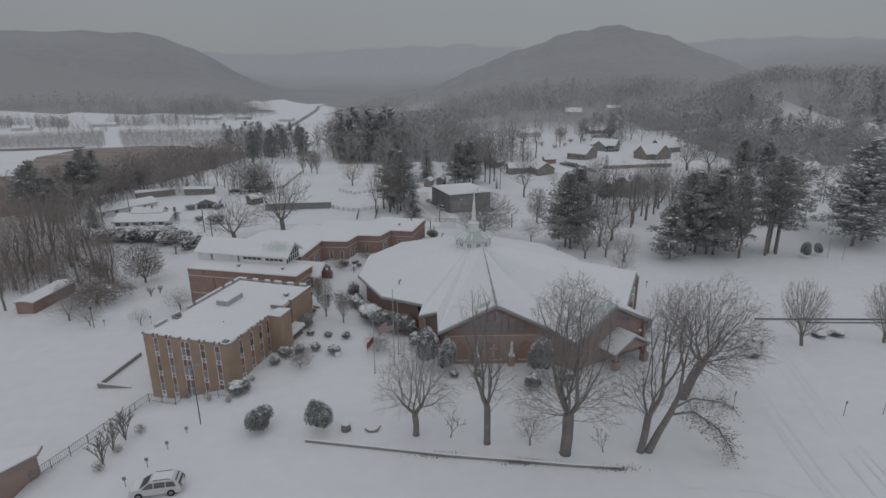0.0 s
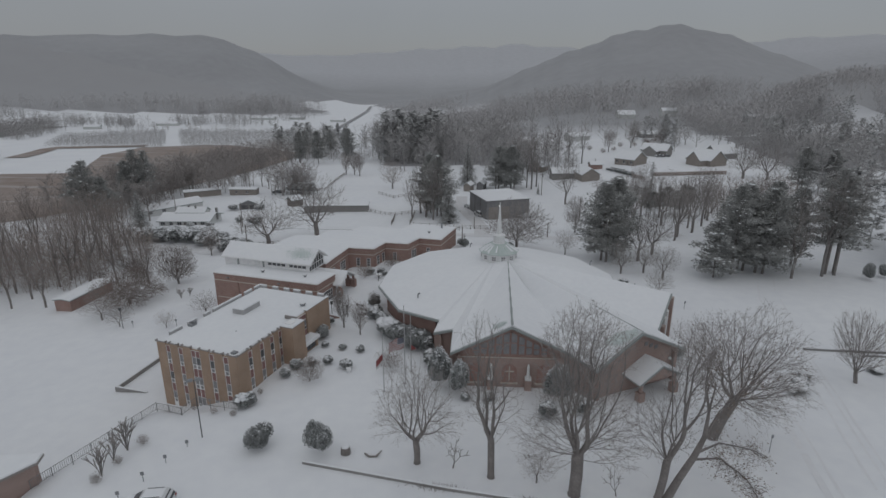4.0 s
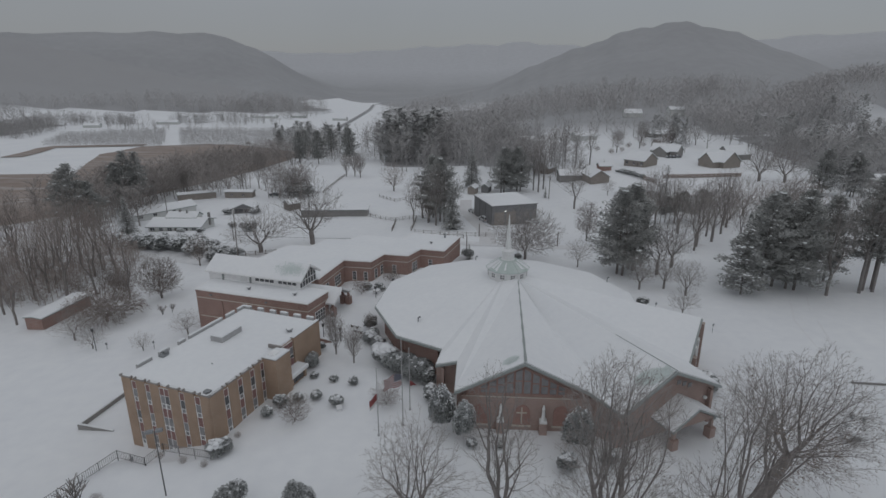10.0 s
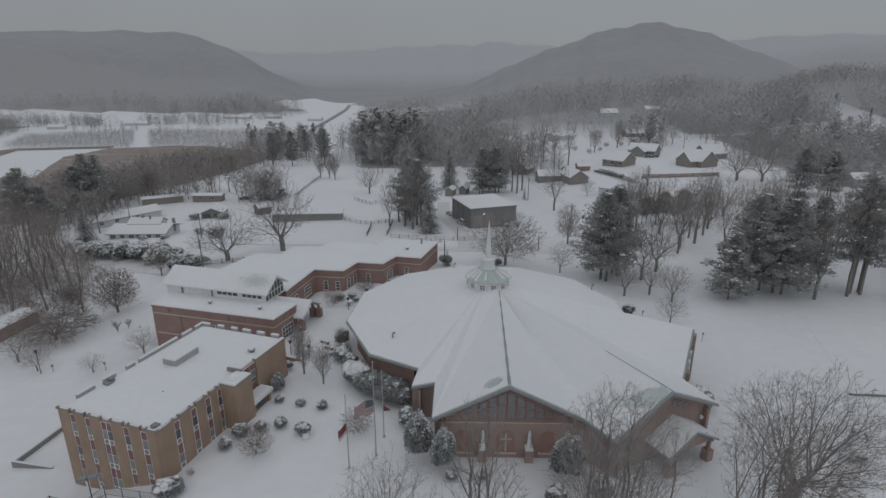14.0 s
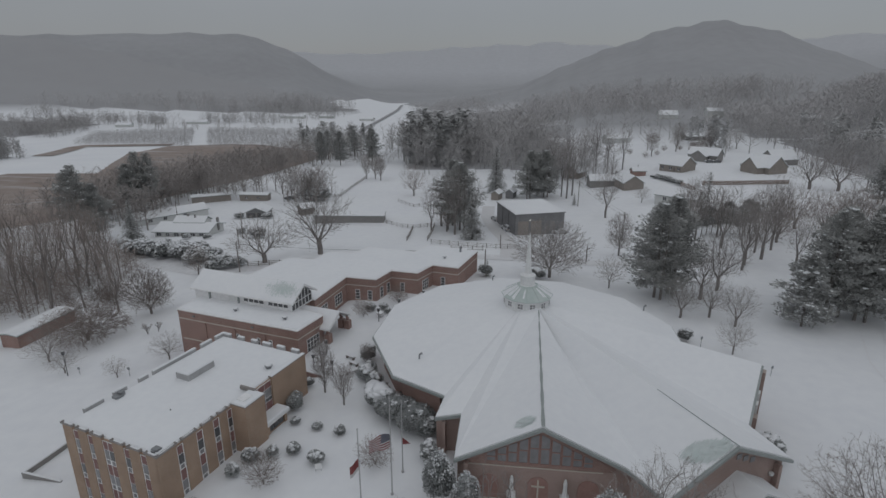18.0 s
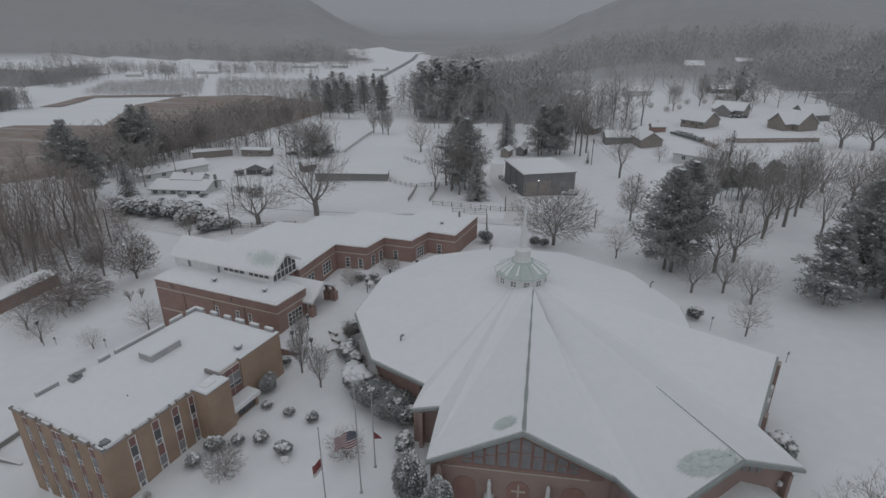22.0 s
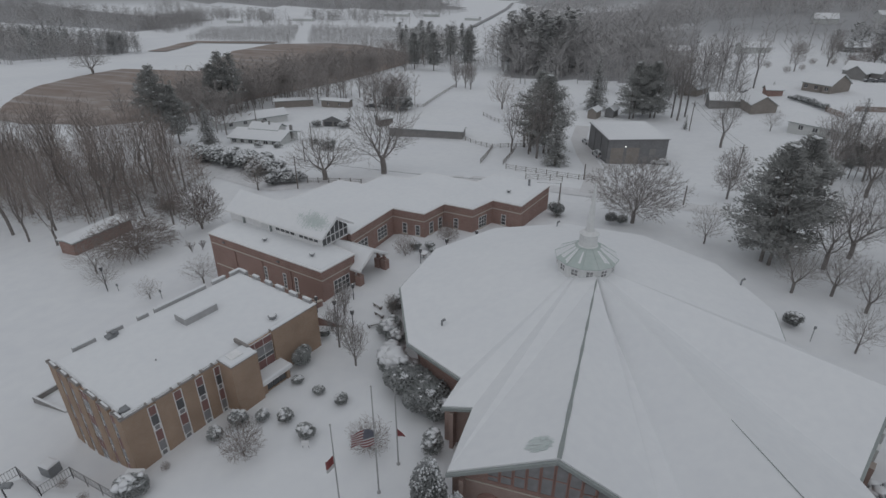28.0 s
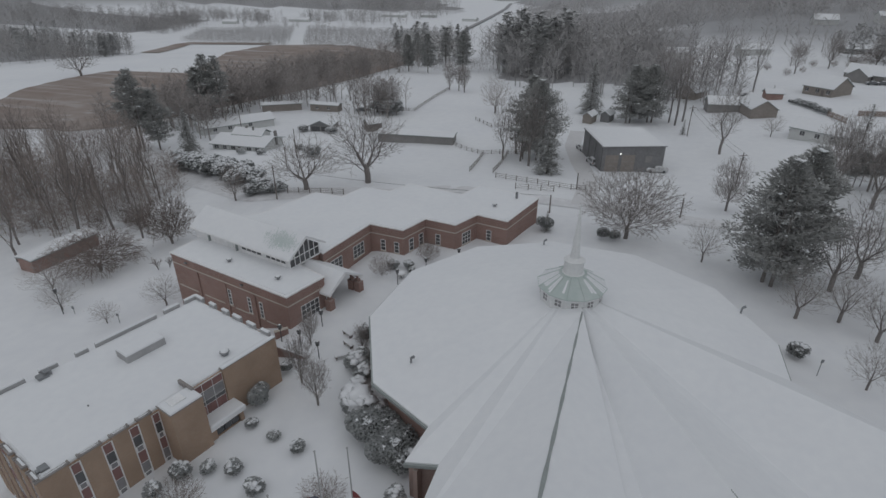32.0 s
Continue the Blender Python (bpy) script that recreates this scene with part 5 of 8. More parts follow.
def shrub(seed, r, h, leaf=0.09, count=900, snow_share=0.35, lumps=7, pad=1.0):
    """A rounded evergreen bush: lumps of small leaves with pads of snow on them."""
    rng = random.Random(seed)
    leaves, snow, core = Shape(), Shape(), Shape()
    heads = []
    for i in range(lumps):
        a, d = rng.uniform(0, 6.28), r * 0.55 * math.sqrt(rng.random())
        rr = r * rng.uniform(0.42, 0.62)
        heads.append((d * math.cos(a), d * math.sin(a), h * rng.uniform(0.35, 0.68), rr))
    heads.append((0, 0, h * 0.5, r * 0.7))
    for x, y, z, rr in heads:
        core.blob((x, y, z), rr * 0.8, rng, h / (2 * r) * 1.1, 0.1, 8, 5)
        for i in range(round(12 * snow_share) if pad > 0.6 else 0):
            a, b, k = rng.uniform(0, 6.28), rng.uniform(0, 0.9), rr * rng.uniform(0.9, 1.02)
            snow.blob((x + k * math.sin(b) * math.cos(a), y + k * math.sin(b) * math.sin(a), z + k * math.cos(b) * h / (2 * r) * 1.1), rr * rng.uniform(0.14, 0.38) * pad, rng, 0.42, 0.4, 8, 4)
    for i in range(count):
        x, y, z, rr = heads[rng.randrange(len(heads))]
        a, b = rng.uniform(0, 6.28), math.acos(rng.uniform(-0.55, 1))
        k = rr * rng.uniform(0.85, 1.12)
        sq = h / (2 * r) * 1.15
        cx, cy, cz = x + k * math.sin(b) * math.cos(a), y + k * math.sin(b) * math.sin(a), max(0.03, z + k * math.cos(b) * sq)
        l = leaf * rng.uniform(0.7, 1.6)
        u = unit((rng.uniform(-1, 1), rng.uniform(-1, 1), rng.uniform(-0.6, 0.8)))
        w = unit(cross3(u, (rng.uniform(-1, 1), rng.uniform(-1, 1), 1.0)))
        q = [(cx - u[0] * l, cy - u[1] * l, cz - u[2] * l), (cx + w[0] * l * 0.6, cy + w[1] * l * 0.6, cz + w[2] * l * 0.6), (cx + u[0] * l, cy + u[1] * l, cz + u[2] * l), (cx - w[0] * l * 0.6, cy - w[1] * l * 0.6, cz - w[2] * l * 0.6)]
        leaves.add(q, [(0, 1, 2, 3)])
        if pad < 0.6:
            if noise.noise(Vector((cx * 1.7 + seed, cy * 1.7, cz * 1.7))) + 0.5 * (cz - z) / rr > 0.86 - snow_share and rng.random() < 0.6:
                g = rng.uniform(0.9, 1.5)
                snow.add([(cx + (p[0] - cx) * g, cy + (p[1] - cy) * g, cz + 0.05 + (p[2] - cz) * 0.4) for p in q] + [(cx, cy, cz + 0.05 + 0.6 * l)], [(0, 1, 4), (1, 2, 4), (2, 3, 4), (3, 0, 4)])
        elif cz > z + 0.25 * rr and rng.random() < snow_share * 0.12 / max(1.0, pad) ** 3:
            snow.blob((cx, cy, cz + 0.02), leaf * rng.uniform(0.8, 3.2), rng, 0.42, 0.45, 7, 4)
    return core, leaves, snow


def plant_bare(name, meshes, m, label, category="tree", group="bare trees"):
    t = thing(name, m, label, category, group)
    part("trunk", meshes[0], None, t)
    part("crown", meshes[1], None, t)
    return t


def plant_conifer(meshes, m, label, group="snow-dusted conifers"):
    t = thing("conifer", m, label, "tree", group)
    part("trunk", meshes[0], None, t)
    c = part("crown", meshes[1], None, t)
    tagged(part("snow", meshes[2], None, c), kind="stuff")
    return t


def conifer_meshes(**kw):
    a, b, c = conifer(**kw)
    return a.mesh("conifer_trunk", BARK), b.mesh("conifer_crown", NEEDLE), c.mesh("conifer_snow", SNOW)


def plant_shrub(meshes, m, label, group="evergreen bushes"):
    t = thing("evergreen_bush", m, label, "bush", group)
    part("core", meshes[0], None, t)
    tagged(part("leaves", meshes[1], None, t), kind="stuff")
    tagged(part("snow", meshes[2], None, t), kind="stuff")
    return t


def shrub_meshes(**kw):
    a, b, c = shrub(**kw)
    return a.mesh("bush_core", BLACKGREEN), b.mesh("bush_leaves", LEAF), c.mesh("bush_snow", SNOW, True)


BLACKGREEN = material("bush_shade", (0.15, 0.158, 0.155), 1.0, 0.2, bump=0)

# the row along the front lawn
front = [grown_meshes("front_tree", BARK, TWIG, seed=seed, stem=stem, radius=r, lobes=lobes, count=n, step=0.5, fine=0.0125, twigs=1, reach=reach, droop=droop, sprigs=4, mains=m, spread=w, first=f) for seed, stem, r, n, reach, droop, m, w, f, lobes in (
    (11, ((0, 0, -0.3), (0.05, 0, 1.4), (-0.1, 0, 2.8)), 0.36, 850, 0.8, 0.3, 5, 0.95, 2.6, ((0, 0, 8.0, 4.2, 4.2, 4.2), (-2.6, 0, 5.2, 2.4, 3, 2.0), (2.8, 0, 5.4, 2.4, 3, 2.0))),
    (12, ((0, 0, -0.3), (-0.05, 0, 2.2), (-0.1, 0, 4.6)), 0.38, 520, 0.75, 0.0, 6, 0.55, 3.5, ((-0.2, 0, 10.0, 3.4, 3.4, 4.0), (-1.0, 0, 14.6, 2.8, 2.8, 4.2))),
    (17, ((0, 0, -0.3), (0.1, 0, 2.4), (0.05, 0, 4.8)), 0.60, 2700, 0.85, 0.12, 7, 0.75, 3.5, ((0, 0, 15.6, 4.7, 4.7, 4.8), (0, 0, 16.6, 3.8, 3.8, 3.6), (0, 0, 11.0, 4.6, 4.6, 4.2), (-3.4, -0.5, 6.6, 3.2, 3.8, 2.8), (3.4, 0, 6.8, 3.0, 3.8, 2.8))),
    (14, ((0, 0, -0.3), (0.3, 0, 2.2), (0.4, 0, 4.4)), 0.38, 1000, 0.8, 0.08, 5, 0.5, 4.0, ((-0.6, 0, 8.2, 3.4, 3.4, 3.4), (2.2, 0.5, 14.6, 3.4, 3.4, 5.2))),
    (15, ((0, 0, -0.3), (0.9, 0, 3.0), (1.7, 0, 5.0)), 0.58, 2300, 0.85, 0.14, 7, 0.8, 3.5, ((2.4, 0, 10.8, 6.4, 6.0, 5.6), (5.6, 0, 7.6, 4.0, 4.6, 3.8), (-2.8, 0, 11.0, 3.0, 3.6, 4.6), (5.0, 0, 3.8, 3.2, 3.0, 1.8))))]
for k, (x, y, turn) in enumerate(((-3.7, 53.7, 0), (4.4, 52.3, 0), (12.8, 50.6, 0), (21.1, 51.0, 0), (30.0, 61.6, 0))):
    tree = plant_bare("bare_tree", front[k], on_land(x, y, turn), "tall leafless tree with a dark rough trunk standing in the snow", group="front lawn trees")
    if k in (2, 4):
        d, leaf_rng = Shape(), random.Random(60 + k)
        tips = front[k][1].vertices
        for c in range(150 if k == 4 else 60):
            p = tips[leaf_rng.randrange(len(tips))].co
            if p.z > (13.5 if k == 4 else 9.0):
                continue
            for i in range(11):
                v, l = [p[j] + leaf_rng.gauss(0, 0.4) for j in range(3)], leaf_rng.uniform(0.04, 0.09)
                d.add([v, (v[0] + l, v[1] + leaf_rng.uniform(-l, l), v[2] - l), (v[0] + leaf_rng.uniform(-l, l), v[1] + l, v[2] - 1.6 * l)], [(0, 1, 2)])
        tagged(part("dry_leaves", d, DRYLEAF, tree, "brown withered leaves"), kind="stuff")
# the long low limb with clinging dry leaves
leaner = thing("leaning_tree", on_land(21.9, 51.0), "heavy leaning stem with a low limb of clinging dry leaves", "tree", "front lawn trees")
s = Shape()
limb(s, [(0, 0, -0.3), (1.2, 0.6, 2.0), (2.6, 1.3, 4.2), (3.5, 1.8, 6.2), (3.6, 2.0, 9.0), (3.9, 2.1, 12.0)], [0.46, 0.38, 0.34, 0.24, 0.13, 0.05], 8)
part("trunk", s, BARK, leaner, "", True)
s, d = Shape(), Shape()
rng = random.Random(77)
for (p0, p1, p2, p3) in (((2.4, 1.2, 3.9), (4.8, 0.8, 4.6), (7.0, -0.6, 3.4), (8.2, -2.2, 1.4)), ((2.7, 1.3, 4.6), (5.0, 1.8, 5.6), (7.4, 1.2, 5.6), (9.0, 0.8, 5.2)), ((3.5, 1.8, 6.3), (4.6, 2.0, 9.0), (6.2, 1.6, 12.0), (6.8, 1.8, 14.0)), ((3.6, 2.0, 9.0), (3.1, 2.3, 11.5), (3.0, 2.5, 14.0), (3.2, 2.4, 15.5))):
    limb(s, [p0, p1, p2, p3], [0.15, 0.10, 0.06, 0.02], 5)
    for k in range(240 if p3[2] < 3 else 110):
        u = rng.uniform(0.25, 1.0) * 3
        i = min(2, int(u))
        a, b = ((p0, p1), (p1, p2), (p2, p3))[i]
        q = tuple(a[c] + (b[c] - a[c]) * (u - i) for c in range(3))
        w = (q[0] + rng.uniform(-1.3, 1.3), q[1] + rng.uniform(-1.3, 1.3), q[2] + rng.uniform(-1.5, 0.9))
        limb(s, [q, tuple((q[c] + w[c]) / 2 + rng.uniform(-0.1, 0.1) for c in range(3)), w], [0.018, 0.014, 0.008], 3)
        for j in range(5):
            v = tuple(w[c] + rng.uniform(-0.35, 0.35) for c in range(3))
            l = rng.uniform(0.05, 0.11)
            d.add([v, (v[0] + l, v[1] + rng.uniform(-l, l), v[2] - l), (v[0] + rng.uniform(-l, l), v[1] + l, v[2] - 1.6 * l)], [(0, 1, 2)])
part("low_limb", s, BARK, leaner)
tagged(part("dry_leaves", d, DRYLEAF, leaner, "brown withered leaves"), kind="stuff")
kinds = [None] * 16
for index, bark, twig, kw in ((4, BARK, TWIG, dict(stem=((0, 0, -0.2), (0.1, 0, 0.8), (0, 0, 1.4)), radius=0.14, count=420, step=0.35, fine=0.011, reach=0.55, sprigs=3, lobes=((0, 0, 4.2, 3.0, 3.0, 2.6), (0, 0, 3.0, 3.2, 3.2, 1.4)))),
                              (5, BARK, TWIG, dict(stem=((0, 0, -0.2), (0, 0, 0.4), (0.02, 0, 0.8)), radius=0.1, count=420, step=0.3, fine=0.0105, reach=0.45, sprigs=3, mains=8, spread=0.45, first=1.6, straight=0.9, lobes=((0, 0, 3.4, 1.35, 1.35, 1.55), (0, 0, 2.2, 0.95, 0.95, 1.0)))),
                              (6, BARK, TWIG_RED, dict(stem=((0, 0, -0.3), (0.1, 0, 1.0), (0, 0, 2.0)), radius=0.26, count=650, fine=0.016, reach=0.8, sprigs=3, lobes=((0, 0, 7.4, 4.6, 4.6, 4.8), (0, 0, 4.4, 3.8, 3.8, 2.4)))),
                              (8, BARK, TWIG_DARK, dict(stem=((0, 0, -0.2), (0, 0, 0.3), (0.03, 0, 0.7)), radius=0.1, count=750, step=0.3, fine=0.014, reach=0.5, sprigs=4, mains=9, spread=1.0, first=1.2, lobes=((0, 0, 3.2, 3.0, 3.0, 2.7), (0, 0, 2.2, 2.8, 2.8, 1.3)))),
                              (11, BARK, TWIG, dict(stem=((0, 0, -0.3), (0.1, 0, 1.0), (0, 0, 2.0)), radius=0.3, count=2300, fine=0.022, reach=0.8, sprigs=4, mains=8, spread=0.9, first=3.0, lobes=((0, 0, 7.2, 7.4, 7.0, 5.2), (0, 0, 4.6, 7.0, 6.6, 2.6)))),
                              (12, BARK_GREY, TWIG, dict(stem=((0, 0, -0.3), (0.1, 0, 1.0), (0, 0, 2.0)), radius=0.24, count=1400, fine=0.018, reach=0.8, sprigs=4, mains=5, spread=0.6, first=3.0, lobes=((0, 0, 7.4, 3.6, 3.6, 4.4), (0, 0, 4.4, 3.6, 3.6, 2.4)))),
                              (13, BARK, TWIG_DARK, dict(stem=((0, 0, -0.3), (0, 0, 0.6), (0.05, 0, 1.2)), radius=0.24, count=1700, step=0.4, fine=0.02, reach=0.75, sprigs=5, mains=12, spread=0.9, lobes=((0, 0, 5.4, 4.6, 4.6, 4.0), (0, 0, 3.4, 4.2, 4.2, 1.8)))),
                              (14, BARK, TWIG_DARK, dict(stem=((0, 0, -0.3), (0, 0, 0.6), (0.05, 0, 1.2)), radius=0.24, count=2000, step=0.4, fine=0.021, reach=0.8, sprigs=5, droop=0.3, mains=12, spread=1.6, lobes=((0, 0, 4.0, 6.0, 6.0, 3.2), (0, 0, 2.6, 6.4, 6.4, 1.7)))),
                              (0, BARK, TWIG, dict(stem=((0, 0, -0.3), (0.1, 0, 1.4), (0, 0, 2.9)), radius=0.28, count=600, fine=0.016, reach=0.85, sprigs=3, lobes=((0, 0, 9.0, 4.4, 4.4, 5.0), (0, 0, 6.0, 4.0, 4.0, 2.6)))),
                              (1, BARK, TWIG, dict(stem=((0, 0, -0.3), (0.1, 0, 1.8), (0, 0.1, 3.6)), radius=0.24, count=600, fine=0.017, reach=0.85, sprigs=3, mains=4, spread=0.45, first=4.0, lobes=((0, 0, 10.8, 3.4, 3.4, 5.0), (0.3, 0, 7.0, 2.8, 2.8, 3.0)))),
                              (2, BARK, TWIG, dict(stem=((0, 0, -0.4), (0.1, 0, 1.2), (0, 0.1, 2.6)), radius=0.5, count=900, fine=0.02, reach=0.8, sprigs=3, mains=7, spread=1.1, first=4.0, lobes=((0, 0, 8.8, 7.0, 7.0, 5.2), (-4.4, 0, 6.0, 4.4, 5.0, 3.0), (4.6, 0, 6.4, 4.2, 5.0, 3.0)))),
                              (3, BARK, TWIG_RED, dict(stem=((0, 0, -0.3), (0.2, 0, 3.0), (0, 0.1, 6.0)), radius=0.29, count=420, fine=0.02, reach=1.15, sprigs=3, mains=4, spread=0.4, first=5.0, lobes=((0, 0, 16.5, 4.4, 4.4, 6.4), (0.6, 0, 11.0, 4.2, 4.2, 4.5)))),
                              (7, BARK_GREY, TWIG, dict(stem=((0, 0, -0.3), (0.1, 0, 4.0), (0, 0.1, 7.5)), radius=0.3, count=480, fine=0.02, reach=0.9, sprigs=3, mains=4, spread=0.4, first=4.0, lobes=((0, 0, 15.8, 3.8, 3.8, 6.0), (0.3, 0, 11.0, 3.0, 3.0, 3.0)))),
                              (9, BARK, TWIG_RED, dict(stem=((0, 0, -0.3), (-0.2, 0, 4.0), (0.2, 0.1, 8.0)), radius=0.34, count=460, fine=0.021, reach=1.15, sprigs=3, mains=5, spread=0.5, first=4.0, lobes=((0, 0, 19.0, 5.2, 5.2, 6.6), (0.6, 0, 12.5, 4.4, 4.4, 4.5)))),
                              (15, BARK, TWIG, dict(stem=((0, 0, -0.3), (0.15, 0, 0.8), (0.3, 0, 1.6)), radius=0.26, count=750, step=0.5, fine=0.016, reach=0.8, sprigs=3, mains=9, spread=0.5, first=4.0, straight=0.9, lobes=((0.6, 0, 7.2, 3.6, 3.6, 4.0), (0.4, 0, 4.6, 3.2, 3.2, 2.2)))),
                              (10, BARK, TWIG_RED, dict(stem=((0, 0, -0.3), (0.1, 0, 2.0), (0, 0.1, 4.0)), radius=0.28, count=460, fine=0.02, reach=1.1, sprigs=3, mains=4, spread=0.45, first=6.0, lobes=((0, 0, 15.5, 4.6, 4.6, 6.4), (0.6, 0, 9.0, 4.0, 4.0, 4.0))))):
    kinds[index] = grown_meshes("bare_tree", bark, twig, seed=140 + index, **kw)
rng = random.Random(8)


def copse(kind, spots, label, group, scale=(0.88, 1.12), category="tree", wide=1.0):
    first = None
    for x, y in spots:
        m = on_land(x, y, rng.uniform(0, 360), -0.1) @ Matrix.Scale(rng.uniform(*scale), 4) @ Matrix.Diagonal((wide, wide, 1, 1))
        if first is None:
            first = plant_bare("bare_tree", kinds[kind], m, label, category, group)
        else:
            copy_thing(first, m).matrix_basis = m


copse(2, ((-48.6, 154.2),), "wide dark oak without leaves beside the wing", "oaks", (1.32, 1.34))
copse(2, ((-60.0, 146.2),), "low spreading oak without leaves beside the wing", "oaks", (0.9, 0.92), wide=1.25)
copse(11, ((9.0, 135.6),), "broad round-crowned leafless tree before the barn", "broad trees", (1.0, 1.0), wide=1.1)
copse(6, ((-44.6, 249.5),), "broad leafless tree in the snow", "broad trees", (1.12, 1.12), wide=1.2)
copse(13, ((-68.6, 115.4),), "dense broom-shaped leafless tree by the hall", "ornamental trees", (1.0, 1.0))
copse(6, ((-72.1, 137.1),), "bushy leafless tree beside the lane", "broad trees", (0.72, 0.75))
copse(12, ((26.8, 162.0),), "bushy grey leafless tree beyond the lane", "broad trees", (0.95, 0.95))
copse(2, ((113.0, 261.0), (122.0, 258.0)), "large spreading leafless tree beside a cottage", "oaks", (1.15, 1.25))
copse(6, ((69.8, 179.0), (75.0, 190.0), (81.3, 196.4), (88.0, 194.0), (94.6, 198.3), (101.0, 202.0), (84.0, 186.0), (97.0, 188.0)), "tangled leafless tree in the thicket", "thicket trees", (0.8, 1.15), wide=1.25)
copse(0, ((36.5, 127.5), (41.0, 133.0)), "spreading leafless tree beside the big pine", "spreading trees", (0.85, 1.0), wide=1.3)
copse(2, ((-305.7, 286.3),), "lone spreading oak in the far meadow", "oaks", (1.2, 1.2), wide=1.15)
copse(1, ((29.9, 214.6),), "tall snow-dusted leafless tree near the houses", "spreading trees", (1.2, 1.2), wide=1.25)
copse(0, ((53.0, 153.8), (54.0, 172.4), (59.0, 160.0), (47.0, 178.0)), "large spreading leafless tree at the wood's edge", "spreading trees", (1.15, 1.3))
copse(14, ((-72.6, 103.7),), "low wide-spreading brown leafless tree by the outbuilding", "ornamental trees", (1.0, 1.0), wide=1.15)
copse(4, ((20.4, 130.7), (35.4, 105.8), (45, 234), (-80.2, 119.9)), "small leafless tree on the lawn", "lawn trees", (0.85, 1.15))
copse(4, ((-72.9, 95.7),), "spreading leafless tree on the lawn below the outbuilding", "lawn trees", (0.92, 0.92), wide=1.35)
copse(4, ((-66.8, 92.3),), "low crooked leafless tree on the lawn", "lawn trees", (0.66, 0.66), wide=1.3)
copse(4, ((-56.7, 91.4),), "small crooked leafless tree on the lawn", "lawn trees", (0.52, 0.52), wide=1.25)
copse(4, ((-52.2, 97.6),), "spreading leafless tree beside the hall's corner", "lawn trees", (0.72, 0.72), wide=1.3)
copse(8, ((-85.6, 120.2), (-82.0, 120.0), (-88.0, 116.5), (-79.6, 118.8), (-84.0, 122.6)), "dense brown leafless thicket at the wood's edge", "thicket trees", (0.6, 0.85), wide=1.2)
copse(10, ((-90.5, 101.9),), "tall forked leafless tree at the wood's edge", "edge trees", (0.8, 0.8))
copse(0, ((30.9, 118.4), (35.8, 119.2), (39.0, 116.0)), "dense vase-shaped leafless tree beside the church", "lawn trees", (0.5, 0.62), wide=1.35)
copse(15, ((54.2, 76.3), (67.6, 77.5)), "upright vase-shaped leafless tree by the car park", "car park trees", (0.9, 1.02))
copse(4, ((9.1, 51.9),), "low wide-spreading small tree between the lawn trees", "lawn trees", (0.68, 0.68), wide=1.0)
copse(5, ((-17.6, 83.8), (-21.0, 86.1)), "vase-shaped leafless tree beside the church path", "small trees", (1.15, 1.3))
copse(5, ((-23.8, 92.2), (-17.3, 93.0), (-45, 108)), "small vase-shaped leafless tree", "small trees", (0.8, 1.05))
copse(8, ((-10.6, 73.6),), "dense round leafless shrub by the flagpoles", "ornamental trees", (0.56, 0.56), wide=1.2)
copse(8, ((-21.0, 68.9),), "low spreading leafless ornamental tree", "ornamental trees", (0.68, 0.68), wide=1.05)
copse(8, ((-23.2, 110.0), (-18.5, 116.5)), "low dense leafless ornamental tree", "ornamental trees", (0.6, 0.85))
copse(7, ((16.6, 250.5), (18.5, 247.0), (21.0, 253.0), (12.0, 258.0), (35.1, 312.7), (48.1, 305.0), (31.0, 318.0), (28.0, 300.0), (43.0, 322.0), (38.0, 330.0), (24.0, 326.0), (73, 121), (76, 122)), "very tall thin leafless tree", "tall trees", (0.95, 1.2))
copse(6, ((-21.0, 190.0), (-17.0, 200.0)), "bushy leafless tree beside the barn drive", "drive trees", (0.95, 1.1))
copse(1, ((-21.0, 192.5), (-24.0, 197.0), (-18.0, 186.0), (-20.0, 203.0), (-26.0, 190.0), (-14.0, 197.0), (-22.0, 209.0)), "tall leafless tree beside the barn drive", "drive trees", (0.95, 1.3))
copse(1, ((51.0, 149.0), (60.0, 167.0), (50.0, 182.0), (57.0, 186.0), (66.0, 119.0), (65, 170), (70, 182), (44, 168), (62, 150), (78, 165), (70, 145), (88, 150)), "leafless tree at the wood's edge", "edge trees", (0.85, 1.2))
copse(5, ((-74.4, 294.8), (-70.3, 290.2), (-78.9, 294.4)), "dark ivy-clad narrow tree at the head of the field", "fence trees", (2.3, 2.6))
copse(1, ((-84.6, 234.9), (-88, 238), (-80, 238), (-92, 243), (-98, 246), (-104, 250), (-110, 256)), "leafless tree along the field fence", "fence trees", (0.75, 0.95))
copse(0, ((105, 429), (111, 386), (96, 402), (121, 420), (88, 372), (70, 350), (128, 392)), "leafless tree among the far cottages", "cottage trees", (0.9, 1.15))

firs = [pine_meshes(seed=50, tall=18.5, wide=6.2, bare=0.12, boughs=125, snow_share=0.015, stems=2),
        conifer_meshes(seed=51, tall=14, wide=4.0, bare=0.06, layers=28, snow_share=0.07),
        pine_meshes(seed=52, tall=22, wide=4.6, bare=0.3, boughs=76, snow_share=0.04, tip=0.5),
        pine_meshes(seed=53, tall=25, wide=7.2, bare=0.1, boughs=135, snow_share=0.4, tip=0.9),
        conifer_meshes(seed=54, tall=12, wide=2.4, bare=0.1, layers=20, snow_share=0.1),
        pine_meshes(seed=55, tall=9, wide=2.3, bare=0.42, boughs=46, snow_share=0.1, tip=1.2),
        pine_meshes(seed=56, tall=13, wide=4.4, bare=0.1, boughs=85, snow_share=0.22, tip=0.2),
        pine_meshes(seed=57, tall=20, wide=5.0, bare=0.17, boughs=115, snow_share=0.03, tip=1.0)]


